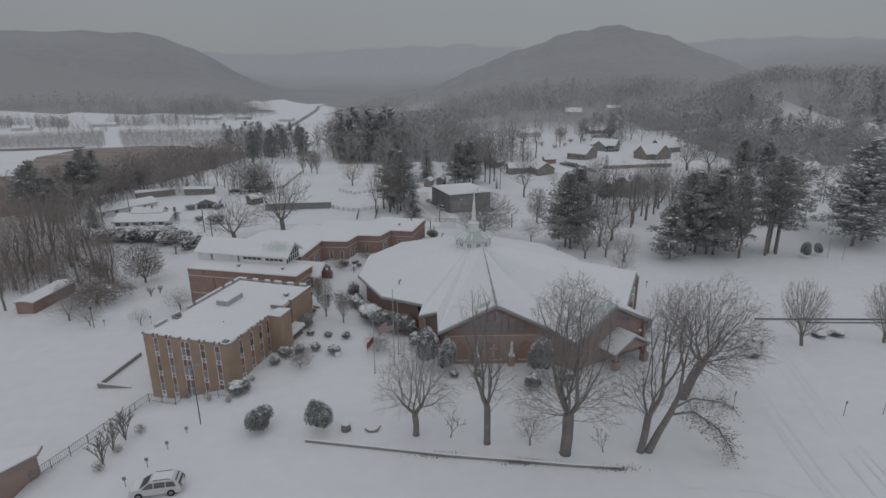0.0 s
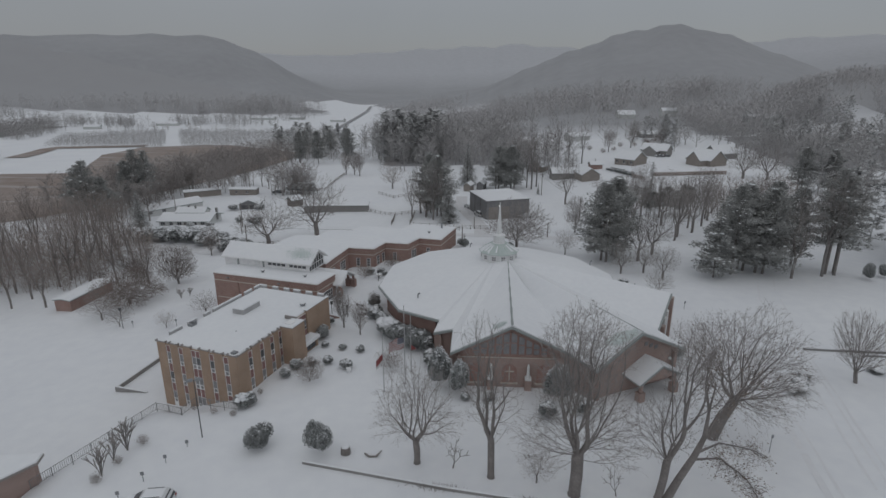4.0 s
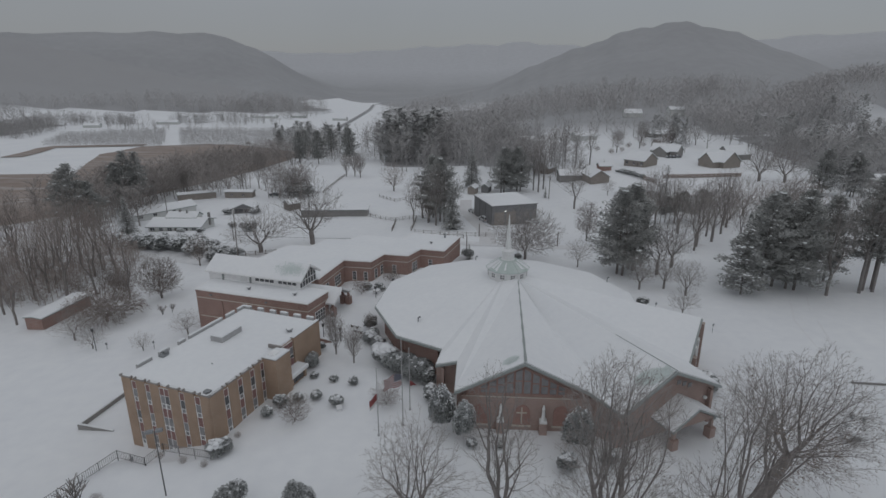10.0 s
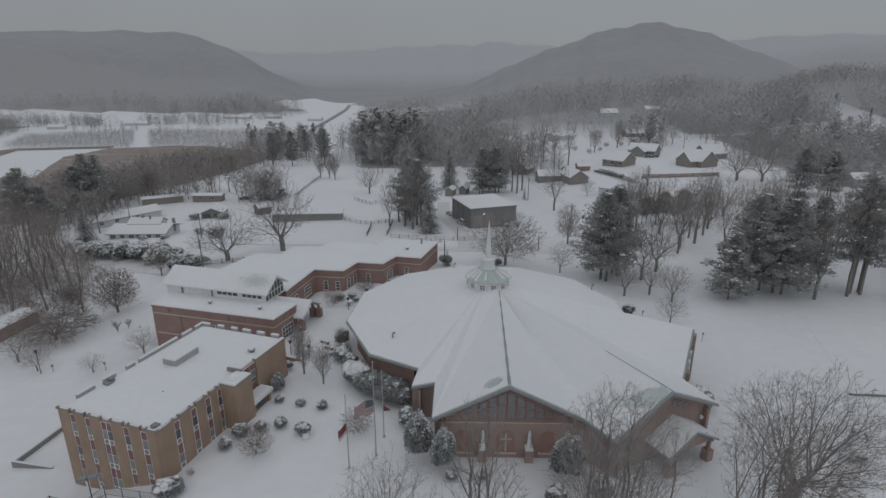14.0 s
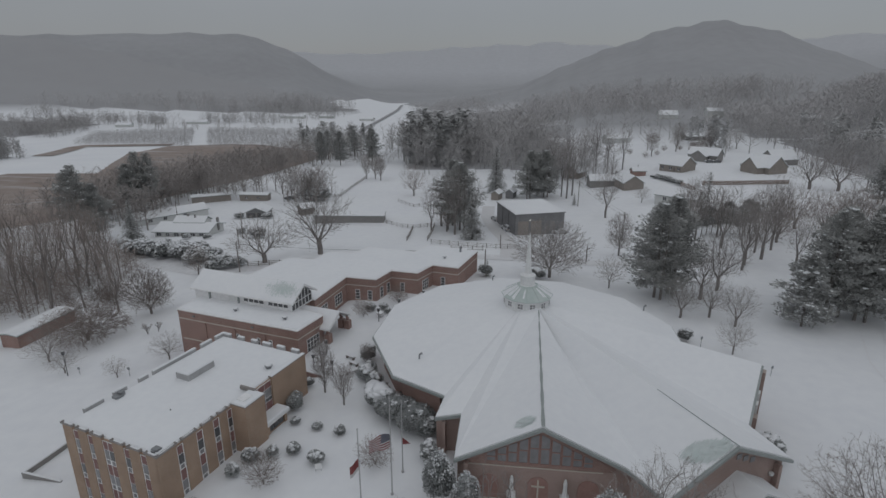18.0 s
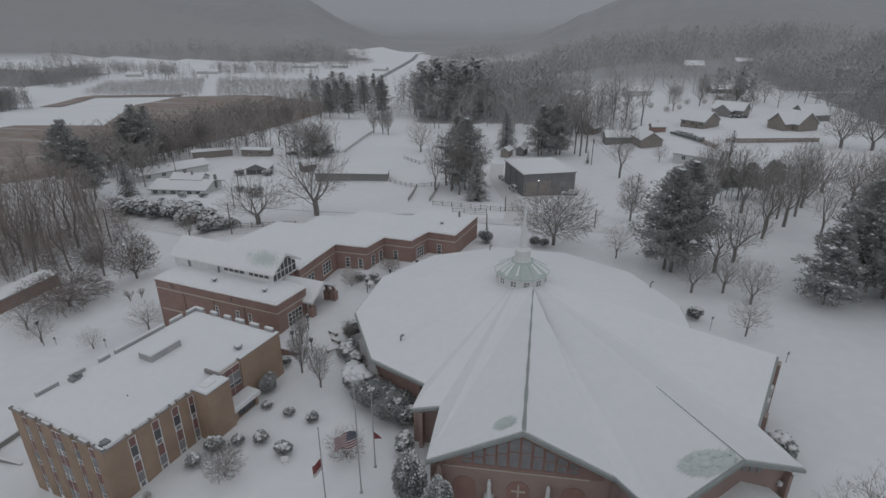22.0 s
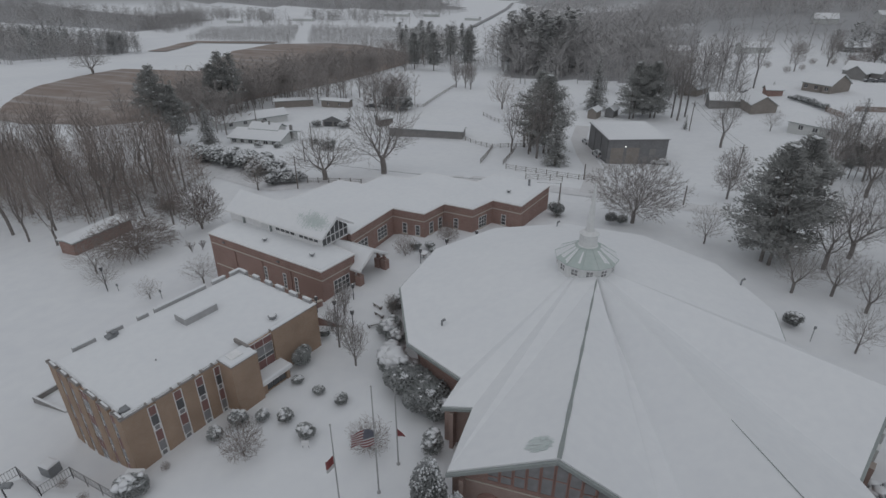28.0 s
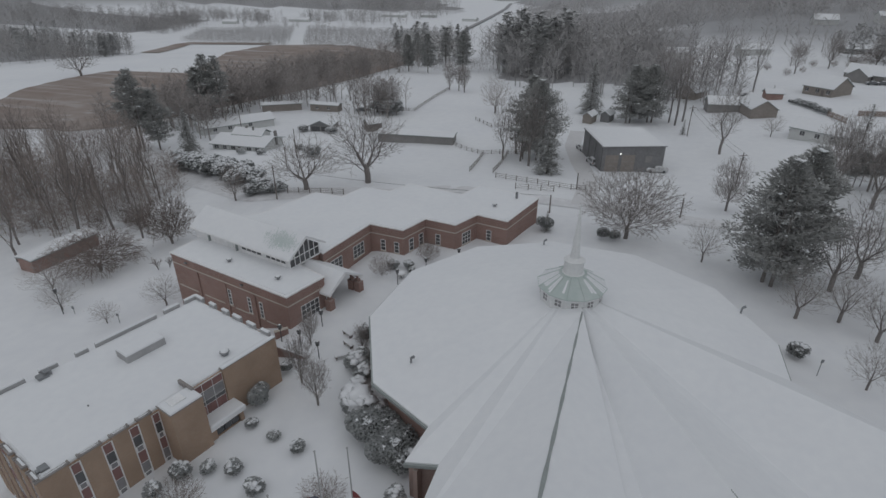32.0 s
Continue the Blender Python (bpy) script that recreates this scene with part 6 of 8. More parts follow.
def firs_at(kind, spots, label, group="conifers", scale=(0.88, 1.12)):
    first = None
    for x, y in spots:
        m = on_land(x, y, rng.uniform(0, 360), -0.1) @ Matrix.Scale(rng.uniform(*scale), 4)
        if first is None:
            first = plant_conifer(firs[kind], m, label, group)
        else:
            copy_thing(first, m).matrix_basis = m


firs_at(0, ((28.2, 127.2), (31.4, 131.0), (61.2, 121.4), (57.2, 124.5)), "dark pine with ragged boughs and little snow", scale=(0.97, 1.04))
firs_at(7, ((54.2, 120.4), (64.5, 128.0), (69.5, 127.0)), "tall dark pine in the clump behind the church", scale=(0.9, 1.0))
firs_at(6, ((49.9, 118.0),), "snow-laden pine with low boughs at the clump's edge", scale=(1.0, 1.0))
firs_at(3, ((97.0, 127.0), (102.0, 131.0)), "big spreading pine with snow-laden boughs", scale=(0.95, 1.05))
firs_at(2, ((74.4, 122.6), (76.6, 123.4), (-128.4, 165.5), (-131.5, 167.0), (-141.5, 208.5), (-138.5, 211.0), (-122.6, 408.6), (-119.3, 437.0), (-140.0, 402.0), (-143.0, 466.0)), "tall pine with a bare lower trunk", scale=(0.95, 1.1))
firs_at(7, ((-118.0, 365.0), (-101.0, 380.0), (-131.0, 366.0)), "tall dark pine at the head of the snowy field", scale=(1.05, 1.3))
firs_at(7, ((-125.0, 168.0), (-144.5, 207.0), (-147.0, 212.0)), "dark pine among the leafless trees", scale=(0.85, 1.0))
firs_at(1, ((-113.0, 167.4), (-166.0, 208.0)), "dense dark spruce with little snow", scale=(0.85, 1.0))
firs_at(1, ((-10.4, 255.5),), "tall dark spruce behind the storage sheds", scale=(1.38, 1.38))
firs_at(1, ((-12.0, 179.5),), "snow-flecked spruce beside the barn drive", scale=(1.0, 1.0))
firs_at(0, ((4.0, 245.0), (9.5, 248.0), (6.8, 252.0), (123.4, 231.9), (130.0, 226.0)), "dark round-headed pine behind the barn", scale=(0.9, 1.05))
firs_at(0, ((-17.4, 193.0),), "broad dark pine beside the barn drive", scale=(1.18, 1.18))
firs_at(7, ((-20.4, 198.0),), "tall dark pine beside the barn drive", scale=(1.1, 1.1))
firs_at(4, ((57.0, 199.0),), "thin fir with gaps between its snowy boughs", scale=(1.35, 1.4))
firs_at(4, ((62.0, 223.0), (66, 219), (70, 226), (20.7, 235), (53, 292), (-3.8, 133.5)), "small fir with thin branches", scale=(0.3, 0.5))
row_fir = [(53.0 + 1.7 * i, 187.0 + 1.2 * (i % 3)) for i in range(9)]
firs_at(5, row_fir, "young pine with a bare stem in a close row", "pine row", scale=(0.7, 1.15))


# ---------------------------------------------------------------- church front: niches, cross, statuary columns, entrance canopy
def on_front(x, z=0.0, out=0.0):
    """A place on the front gable wall, x metres from its west end."""
    a, b = Vector(f_a[:2]), Vector(f_b[:2])
    d = (b - a).normalized()
    o = Vector((d.y, -d.x))
    p = a + d * x + o * (out - 0.9)
    return pose(p.x, p.y, z, 0, 0, math.degrees(math.atan2(d.y, d.x)))


def arch(w, h, depth, n=10):
    """An arched slab standing on z = 0, its face towards -y."""
    prof = [(-w / 2, 0), (w / 2, 0)] + [(w / 2 * math.cos(math.pi * i / n), h - w / 2 + w / 2 * math.sin(math.pi * i / n)) for i in range(n + 1)]
    k = len(prof)
    return Shape().add([(x, -depth, z) for x, z in prof] + [(x, 0.05, z) for x, z in prof], [tuple(range(k)), tuple(reversed(range(k, 2 * k)))] + [(i, k + i, k + (i + 1) % k, (i + 1) % k) for i in range(k)])


for x in (3.0, 7.7, 12.4):
    niche = part("arched_panel", arch(2.0, 2.7, 0.06), NICHE, church, "dark red arched panel", False, on_front(x, 0.75))
    part("sill", Shape().box(-1.15, 1.15, -0.22, 0.0, -0.16, 0.0), STONE, niche)
part("cross", Shape().box(-0.075, 0.075, -0.17, -0.06, 0.0, 2.2).box(-0.62, 0.62, -0.168, -0.06, 1.42, 1.57), STONE, church, "pale wall cross", False, on_front(7.7, 0.95))
for x in (5.2, 10.2):
    col = part("brick_buttress", Shape().box(-0.45, 0.45, -0.9, 0.0, -1.0, 1.5), BROWN, church, "", False, on_front(x))
    part("statue_column", Shape().box(-0.42, 0.42, -0.87, -0.03, 1.5, 1.78).lathe([(0.3, 1.78), (0.24, 2.1), (0.17, 2.9), (0.2, 3.3), (0.14, 3.5), (0.1, 3.75)], 10, 0, -0.45), WHITE, col, "slim white column on a brick buttress")
part("stone_band", Shape().box(0.6, 13.6, -0.06, 0.0, 4.4, 4.52), STONE, church, "pale band across the gable", False, on_front(0.0))
def prism(prof, y0, y1):
    """A slab whose outline in x and z is given, from y0 back to y1."""
    k = len(prof)
    return Shape().add([(x, y0, z) for x, z in prof] + [(x, y1, z) for x, z in prof], [tuple(range(k)), tuple(reversed(range(k, 2 * k)))] + [(i, k + i, k + (i + 1) % k, (i + 1) % k) for i in range(k)])


def gable_line(x):
    return 8.55 - 0.5 * abs(x - 7.7)


part("upper_wall", prism([(0.5, 4.55), (14.7, 4.55), (14.7, gable_line(14.7)), (7.7, 8.55), (0.5, gable_line(0.5))], -0.03, 0.0), RED, church, "redder brick above the pale band", False, on_front(0.0))
for k in range(10):
    x = 7.7 + (k - 4.5) * 1.0
    z0, z1 = gable_line(x - 0.42) - 0.3, gable_line(x + 0.42) - 0.3
    rail = 4.98 + 0.6 * (min(z0, z1) - 4.98)
    win = part("gable_window", prism([(-0.42, 4.98), (0.42, 4.98), (0.42, z1), (-0.42, z0)], -0.06, 0.0), GLASS_GREY, church, "", False, on_front(x))
    frame_ = Shape().box(-0.46, -0.39, -0.1, 0.0, 4.92, z0).box(0.39, 0.46, -0.1, 0.0, 4.92, z1).box(-0.39, 0.39, -0.095, 0.0, 4.92, 5.0).box(-0.39, 0.39, -0.095, 0.0, rail - 0.05, rail + 0.05)
    part("window_frame", frame_, NICHE, win)
# entrance canopy before the second gable
g_a, g_b = Vector(at(17.4, 67.2)[:2]), Vector(at(30.2, 74.7)[:2])
g_d = (g_b - g_a).normalized()
g_o = Vector((g_d.y, -g_d.x))
g_m = Vector(at(24.15, 73.05)[:2])
g_ang = math.degrees(math.atan2(g_d.y, g_d.x))
porte = part("entrance_canopy", Shape().box(-3.2, -2.9, -3.8, 0.2, 2.4, 2.75).box(2.9, 3.2, -3.8, 0.2, 2.4, 2.75), TRIM, church, "gabled entrance canopy with snow", False, pose(g_m.x, g_m.y, 0, 0, 0, g_ang))
for k, (lift, mat, nm) in enumerate(((0.0, TRIM, "canopy_roof"), (0.2, SNOW_ROOF, "canopy_snow"))):
    s = Shape()
    prof = [(-3.7, 2.5 + lift), (0, 4.5 + lift), (3.7, 2.5 + lift), (3.7, 2.7 + lift), (0, 4.72 + lift), (-3.7, 2.7 + lift)]
    s.add([(x, -4.1 + 0.1 * k, z) for x, z in prof] + [(x, -0.6, z) for x, z in prof], [tuple(range(6)), tuple(reversed(range(6, 12)))] + [(i, 6 + i, 6 + (i + 1) % 6, (i + 1) % 6) for i in range(6)])
    part(nm, s, mat, porte)
part("canopy_gable", Shape().add([(-3.0, -3.75, 2.7), (3.0, -3.75, 2.7), (0, -3.75, 4.35), (-3.0, -3.55, 2.7), (3.0, -3.55, 2.7), (0, -3.55, 4.35)], [(0, 1, 2), (5, 4, 3), (0, 3, 4, 1), (1, 4, 5, 2), (2, 5, 3, 0)]), BROWN, porte)
for x in (-2.9, 2.9):
    for y in (-3.45,):
        part("brick_pier", Shape().box(x - 0.45, x + 0.45, y - 0.45, y + 0.45, -1.0, 1.3).box(x - 0.18, x + 0.18, y - 0.18, y + 0.18, 1.3, 2.5), BROWN, porte)
for along, z in ((8.76, 6.4), (9.65, 6.0), (10.58, 5.6)):
    p = g_a + g_d * along - g_o * 0.9
    part("gable_window", Shape().box(-0.3, 0.3, -0.05, 0.05, z - 0.28, z + 0.28), GLASS_GREY, church, "small square window under the eave", False, pose(p.x, p.y, 0, 0, 0, g_ang))
p = g_a + g_d * 13.3 - g_o * 0.9
part("wall_lamp", Shape().lathe([(0.05, -0.25), (0.22, -0.15), (0.26, 0.1), (0.12, 0.24)], 10, 0, -0.2), WHITE, church, "round white wall lamp", False, pose(p.x, p.y, 3.3, 0, 0, g_ang))
# blown-bare patches of metal near the two gables: the seams run down the slope
for k, (px, py, long_x, long_y, half_u, half_v, count) in enumerate(((4.95, 71.2, 1.0, 0.1, 1.0, 0.8, 190), (20.95, 70.3, 4.6, -0.87, 2.45, 1.15, 760))):
    a, b = (Vector(rim[3]), Vector(rim[4])) if k == 0 else (Vector(rim[6]), Vector(rim[7]))
    top = Vector((1.65, -3.4, PEAK - 0.02)) if k == 0 else Vector((0, 0, PEAK))
    nrm = (a - top).cross(b - top).normalized()
    nrm = nrm if nrm.z > 0 else -nrm
    fall = (Vector((nrm.x, nrm.y, 0)) - nrm * (nrm.x ** 2 + nrm.y ** 2)).normalized()
    side = nrm.cross(fall)
    wide_way = Vector((long_x, long_y, -(nrm.x * long_x + nrm.y * long_y) / nrm.z)).normalized()
    deep_way = nrm.cross(wide_way)
    edge = Vector((b.x - a.x, b.y - a.y, 0)).normalized()
    inward = Vector((-edge.y, edge.x, 0))
    base = Vector(at(px, py, 0))
    base.z = top.z - (nrm.x * (base.x - top.x) + nrm.y * (base.y - top.y)) / nrm.z + 0.205
    s = Shape()
    rng = random.Random(90 + k)
    for i in range(count):
        r, turn = math.sqrt(rng.random()) * rng.uniform(0.75, 1.0), rng.uniform(0, 6.283)
        c0 = base + wide_way * (half_u * r * math.cos(turn)) + deep_way * (half_v * r * math.sin(turn)) + nrm * (0.002 * (i % 9))
        q, l = rng.uniform(0.02, 0.055), rng.uniform(0.1, 0.36)
        c = [c0 + side * du + fall * dv for du, dv in ((-q, -l), (q, -l), (q * 0.5, l), (-q * 0.5, l))]
        if min((p - a).dot(inward) for p in c) < 0.25:
            continue
        s.add([tuple(p) for p in c], [(0, 1, 2, 3)])
    tagged(part("bare_patch", s, PATINA, church, "bare verdigris seams showing through the snow"), kind="stuff")
for x, y in ((-8.4, 86.7), (22.6, 108.6), (-1.5, 117.5)):
    r = math.hypot(x - CX, y - CY)
    v = part("roof_vent", Shape().tube((0, 0, -0.3), (0, 0, 0.5), 0.1, 0.1, 8).tube((0, 0, 0.5), (0.32, 0, 0.75), 0.12, 0.16, 8), METAL, church, "small metal roof vent", False, pose(x - CX, y - CY, PEAK - (PEAK - EAVE) * r / 21.5 + 0.25))

# ---------------------------------------------------------------- bushes round the church
round_bush = [shrub_meshes(seed=70 + i, r=r, h=h, count=c, leaf=l, snow_share=q, pad=p) for i, (r, h, c, l, q, p) in
              enumerate(((1.8, 2.9, 5600, 0.085, 0.18, 0.5), (2.0, 4.0, 6500, 0.085, 0.2, 0.5), (0.8, 1.4, 1500, 0.09, 0.34, 0.9), (2.2, 3.0, 3000, 0.12, 0.34, 1.5), (1.2, 2.2, 1300, 0.1, 0.3, 1.3), (2.3, 2.9, 5200, 0.11, 0.4, 0.5), (1.9, 4.4, 6500, 0.1, 0.34, 0.45), (2.3, 2.6, 2600, 0.15, 0.78, 0.5), (2.5, 2.9, 7500, 0.1, 0.2, 0.5), (2.1, 3.0, 3600, 0.1, 0.6, 2.3)))]
spots = [(-22.2, 54.3, 0, 1.0), (-14.9, 54.0, 1, 0.95), (-27.4, 62.3, 3, 0.66), (-3.0, 69.0, 6, 1.2), (-0.2, 67.6, 6, 1.0), (12.6, 66.6, 1, 1.25), (11.0, 63.6, 4, 1.0), (15.6, 64.8, 4, 0.95), (31.4, 82.0, 3, 0.9), (29.3, 109.2, 4, 0.9), (-23.4, 81.8, 0, 0.75),
         (-17.7, 95.3, 4, 1.0), (-16.6, 90.4, 3, 0.75), (-15.2, 89.2, 3, 0.62), (-14.4, 86.6, 9, 0.62), (-12.9, 84.2, 9, 1.0), (-23.7, 87.1, 4, 0.6), (-10.4, 81.9, 8, 1.05), (-7.6, 80.3, 8, 1.05), (-9.0, 82.4, 8, 0.8), (-5.9, 79.2, 4, 1.0), (-4.9, 75.4, 4, 0.95), (-3.9, 134.0, 0, 0.9), (5.6, 134.0, 0, 0.75), (7.4, 134.2, 0, 0.65)]
made = {}
for k, (x, y, kind, size) in enumerate(spots):
    m = on_land(x, y, 40 * k) @ Matrix.Scale(size, 4)
    if kind in (1, 6):
        m = m @ Matrix.Diagonal((0.68, 0.68, 1.28, 1) if size > 0.96 else (0.8, 0.74, 1.18, 1))
    if kind in made:
        copy_thing(made[kind], m).matrix_basis = m
    else:
        made[kind] = plant_shrub(round_bush[kind], m, "rounded evergreen bush dusted with snow")
for k, (x, y) in enumerate(((-19.0, 78.4), (-16.1, 78.0), (-20.0, 74.0), (-17.0, 72.9), (-22.0, 79.0), (-22.2, 73.2), (-24.8, 69.6), (-24.0, 72.0), (4.0, 66.8), (0.8, 66.5), (-20.5, 113.5), (-22.6, 112.6), (-19.5, 112.2))):
    m = on_land(x, y, 50 * k) @ Matrix.Scale(0.75 + 0.12 * (k % 4), 4)
    if 2 in made:
        copy_thing(made[2], m).matrix_basis = m
    else:
        made[2] = plant_shrub(round_bush[2], m, "small clipped bush heaped with snow", "clipped bushes")
for k, (x, y) in enumerate(((58.5, 79.2), (61.7, 79.6), (44.8, 72.7), (47.7, 76.8), (46.0, 74.4))):
    m = on_land(x, y, 35 * k) @ Matrix.Scale(0.42 + 0.04 * (k % 3), 4) @ Matrix.Diagonal((1.35, 1.1, 0.8, 1))
    copy_thing(made[9], m).matrix_basis = m
for k, (x, y) in enumerate(((81.0, 119.4), (85.0, 121.0))):
    m = on_land(x, y, 35 * k) @ Matrix.Scale(1.0 - 0.2 * k, 4) @ Matrix.Diagonal((0.8, 0.8, 1.3, 1))
    copy_thing(made[0], m).matrix_basis = m

# pruned crape myrtles by the railing and knobbly saplings on the lawn
myrtle = bare_tree(seed=5, tall=3.4, wide=0.34, fork=0.12, levels=3, radius=0.12, split=3, fine=0.055)
mm = (myrtle[0].mesh("myrtle_trunk", BARK_GREY, True), myrtle[1].mesh("myrtle_crown", TWIG))
sapling = bare_tree(seed=9, tall=3.2, wide=0.6, fork=0.3, levels=3, radius=0.08, split=2, fine=0.045)
knob = (sapling[0].mesh("sapling_trunk", BARK, True), sapling[1].mesh("sapling_crown", BARK))
for x, y, k in ((-36.7, 48.3, 1.0), (-37.0, 50.6, 0.95), (-36.6, 52.4, 1.1), (-43.0, 100.5, 0.6), (-62.5, 106.2, 0.7), (-61.3, 107.4, 0.6), (0.3, 53.3, 1.1), (17.0, 50.8, 0.9)):
    plant_bare("pruned_tree", mm if x < -30 else knob, on_land(x, y, 77 * x) @ Matrix.Scale(k, 4), "hard-pruned leafless small tree in the snow", group="pruned trees")

copse(8, ((-35.5, 53.6), (-36.2, 50.2), (-36.4, 47.2), (-33.3, 60.7), (-30.4, 60.3), (-27.8, 60.0), (-26.6, 65.3)), "small bare rounded shrub by the railing", "railing shrubs", (0.13, 0.24), "bush")

# ---------------------------------------------------------------- flags, lamps, posts, benches
def flagpole(x, y, tall, cloth):
    t = thing("flagpole", on_land(x, y), "slim pale metal flagpole with a flag lifted by the wind", "flagpole", "flagpoles")
    part("pole", Shape().tube((0, 0, -0.3), (0, 0, tall), 0.075, 0.045, 8), PARAPET, t)
    part("ball", Shape().lathe([(0.02, tall), (0.09, tall + 0.08), (0.02, tall + 0.17)], 8), PARAPET, t)
    part("base", Shape().lathe([(0.17, -0.2), (0.17, 0.1), (0.09, 0.2)], 10), PARAPET, t)
    if cloth == "stripes":
        f = part("flag", Shape().box(-0.06, -0.05, -0.01, 0.01, tall * 0.49, tall * 0.61), METAL, t, "red and white striped flag lifted by the wind")
        rows, cols = 13, 10

        def wave(u, v):
            return (-0.08 - 2.05 * u, 0.28 * math.sin(u * 7 + v * 2) - 0.4 * u, tall * 0.61 - 1.55 * v - 0.75 * u * u - 0.1 * math.sin(u * 9))
        for r_ in range(rows):
            s = Shape()
            for c_ in range(cols):
                u0, u1 = c_ / cols, (c_ + 1) / cols
                if r_ < 7 and u1 <= 0.4:
                    continue
                a = [wave(u0, r_ / rows), wave(u1, r_ / rows), wave(u1, (r_ + 1) / rows), wave(u0, (r_ + 1) / rows)]
                s.add(a, [(0, 1, 2, 3)])
            part("stripe", s, RED_CLOTH if r_ % 2 == 0 else PALE_CLOTH, f)
        s = Shape()
        for r_ in range(7):
            for c_ in range(4):
                a = [wave(c_ / cols, r_ / rows), wave((c_ + 1) / cols, r_ / rows), wave((c_ + 1) / cols, (r_ + 1) / rows), wave(c_ / cols, (r_ + 1) / rows)]
                s.add(a, [(0, 1, 2, 3)])
        part("canton", s, BLUE_CLOTH, f)
    elif cloth == "pennant":
        part("flag", Shape().add([(0.06, 0.0, tall * 0.5), (0.06, 0.0, tall * 0.4), (0.5, 0.12, tall * 0.405), (0.9, -0.05, tall * 0.425), (0.45, 0.1, tall * 0.455)], [(0, 1, 2, 4), (4, 2, 3)]), RED_CLOTH, t, "small dark red flag blown to a point")
    elif cloth:
        s = Shape()
        for k, (m_, z0, z1) in enumerate(((RED_CLOTH, 0.0, 0.9), (PALE_CLOTH, 0.9, 1.3))):
            q = Shape()
            for c_ in range(8):
                u0, u1 = c_ / 8, (c_ + 1) / 8
                q.add([(-0.06 - 0.95 * u, 0.15 * math.sin(u * 8), tall * 0.64 - z - 1.25 * u) for u, z in ((u0, z0), (u1, z0), (u1, z1), (u0, z1))], [(0, 1, 2, 3)])
            part("flag", q, m_, t, "drooping dark red flag" if k == 0 else "")


flagpole(-7.7, 69.6, 11.5, "stripes")
flagpole(-10.2, 67.4, 8.8, "plain")
flagpole(-7.4, 72.9, 8.6, "pennant")


def lamp_post(x, y, tall, head, label="black lantern lamp post", group="lamp posts", dz=0.0):
    t = thing("lamp_post", on_land(x, y, 0, dz), label, "lamp post", group)
    part("pole", Shape().tube((0, 0, -0.3), (0, 0, tall), 0.07, 0.05, 8), BLACK, t)
    if head == "lantern":
        part("lantern", Shape().lathe([(0.08, tall), (0.2, tall + 0.1), (0.24, tall + 0.45), (0.3, tall + 0.5), (0.05, tall + 0.75)], 8), BLACK, t)
        part("snow_cap", Shape().lathe([(0.16, tall + 0.66), (0.1, tall + 0.74), (0.02, tall + 0.8)], 8), SNOW_ROOF, t)
    else:
        for a in (0, 180):
            part("floodlight", Shape().box(0.1, 0.75, -0.2, 0.2, tall - 0.1, tall + 0.15), METAL, t, "", False, pose(0, 0, 0, 0, 0, a + 25))


for x, y in ((-24.7, 91.5), (-21.5, 90.3), (-20.0, 108.5), (-14.0, 117.5), (-24.5, 95.9), (-27.6, 91.8), (-17.5, 113.0)):
    lamp_post(x, y, 1.75, "lantern")
lamp_post(-65.5, 91.5, 3.6, "lantern")
lamp_post(-45.5, 103.0, 3.0, "lantern")
lamp_post(-29.4, 55.5, 7.6, "flood", "tall light pole with two floodlights", "light poles")
for x, y, h in ((-63.8, 92.0, 1.3), (-55.0, 92.0, 1.5), (-30.2, 53.7, 0.9), (-31.0, 50.8, 1.1), (-31.7, 47.9, 1.2), (-32.4, 45.0, 1.2), (35.4, 59.4, 2.4), (48.0, 57.9, 2.1), (53.0, 58.2, 2.1), (86.0, 119.0, 4.5), (88.0, 117.0, 3.4), (31.0, 106.6, 2.2), (38.5, 100.0, 1.6)):
    t = thing("sign_post", on_land(x, y, 20), "small sign on a thin post in the snow", "sign", "sign posts")
    part("post", Shape().tube((0, 0, -0.2), (0, 0, h), 0.045, 0.04, 6), METAL, t)
    if h < 3:
        part("plate", Shape().box(-0.17, 0.17, -0.05, -0.03, h - 0.42, h), METAL, t)
for x, y, r in ((-20.6, 95.3, -25), (-19.5, 93.5, -25), (-19.1, 91.2, 40)):
    t = thing("bench", on_land(x, y, r), "wooden bench topped with snow", "bench", "benches")
    part("seat", Shape().box(-0.8, 0.8, -0.22, 0.22, 0.36, 0.44), WOOD, t)
    for k in (-0.6, 0.6):
        part("leg", Shape().box(k - 0.07, k + 0.07, -0.2, 0.2, -0.2, 0.36), WOOD, t)
    part("snow", Shape().pillow([(-0.78, -0.2), (0.78, -0.2), (0.78, 0.2), (-0.78, 0.2)], 0.44, 0.6, 0.12), SNOW, t)
t = thing("picnic_table", on_land(-20.3, 110.4, 30), "round picnic table heaped with snow", "table")
part("tabletop", Shape().lathe([(0.7, 0.66), (0.7, 0.74)], 12), WOOD, t)
part("pedestal", Shape().tube((0, 0, -0.2), (0, 0, 0.66), 0.1, 0.1), METAL, t)
part("snow", Shape().lathe([(0.68, 0.74), (0.6, 0.9), (0.2, 0.98)], 12), SNOW, t)
t = thing("tree_stump", on_land(-11.9, 54.5), "dark cut stump topped by snow", "stump")
part("wood", Shape().lathe([(0.62, -0.2), (0.55, 0.5), (0.5, 0.85)], 10), BARK, t)
part("snow", Shape().lathe([(0.5, 0.85), (0.42, 1.0), (0.1, 1.05)], 10), SNOW, t)
t = thing("fallen_branch", on_land(-8.8, 54.2), "curved fallen branch half buried in snow", "branch")
s = Shape()
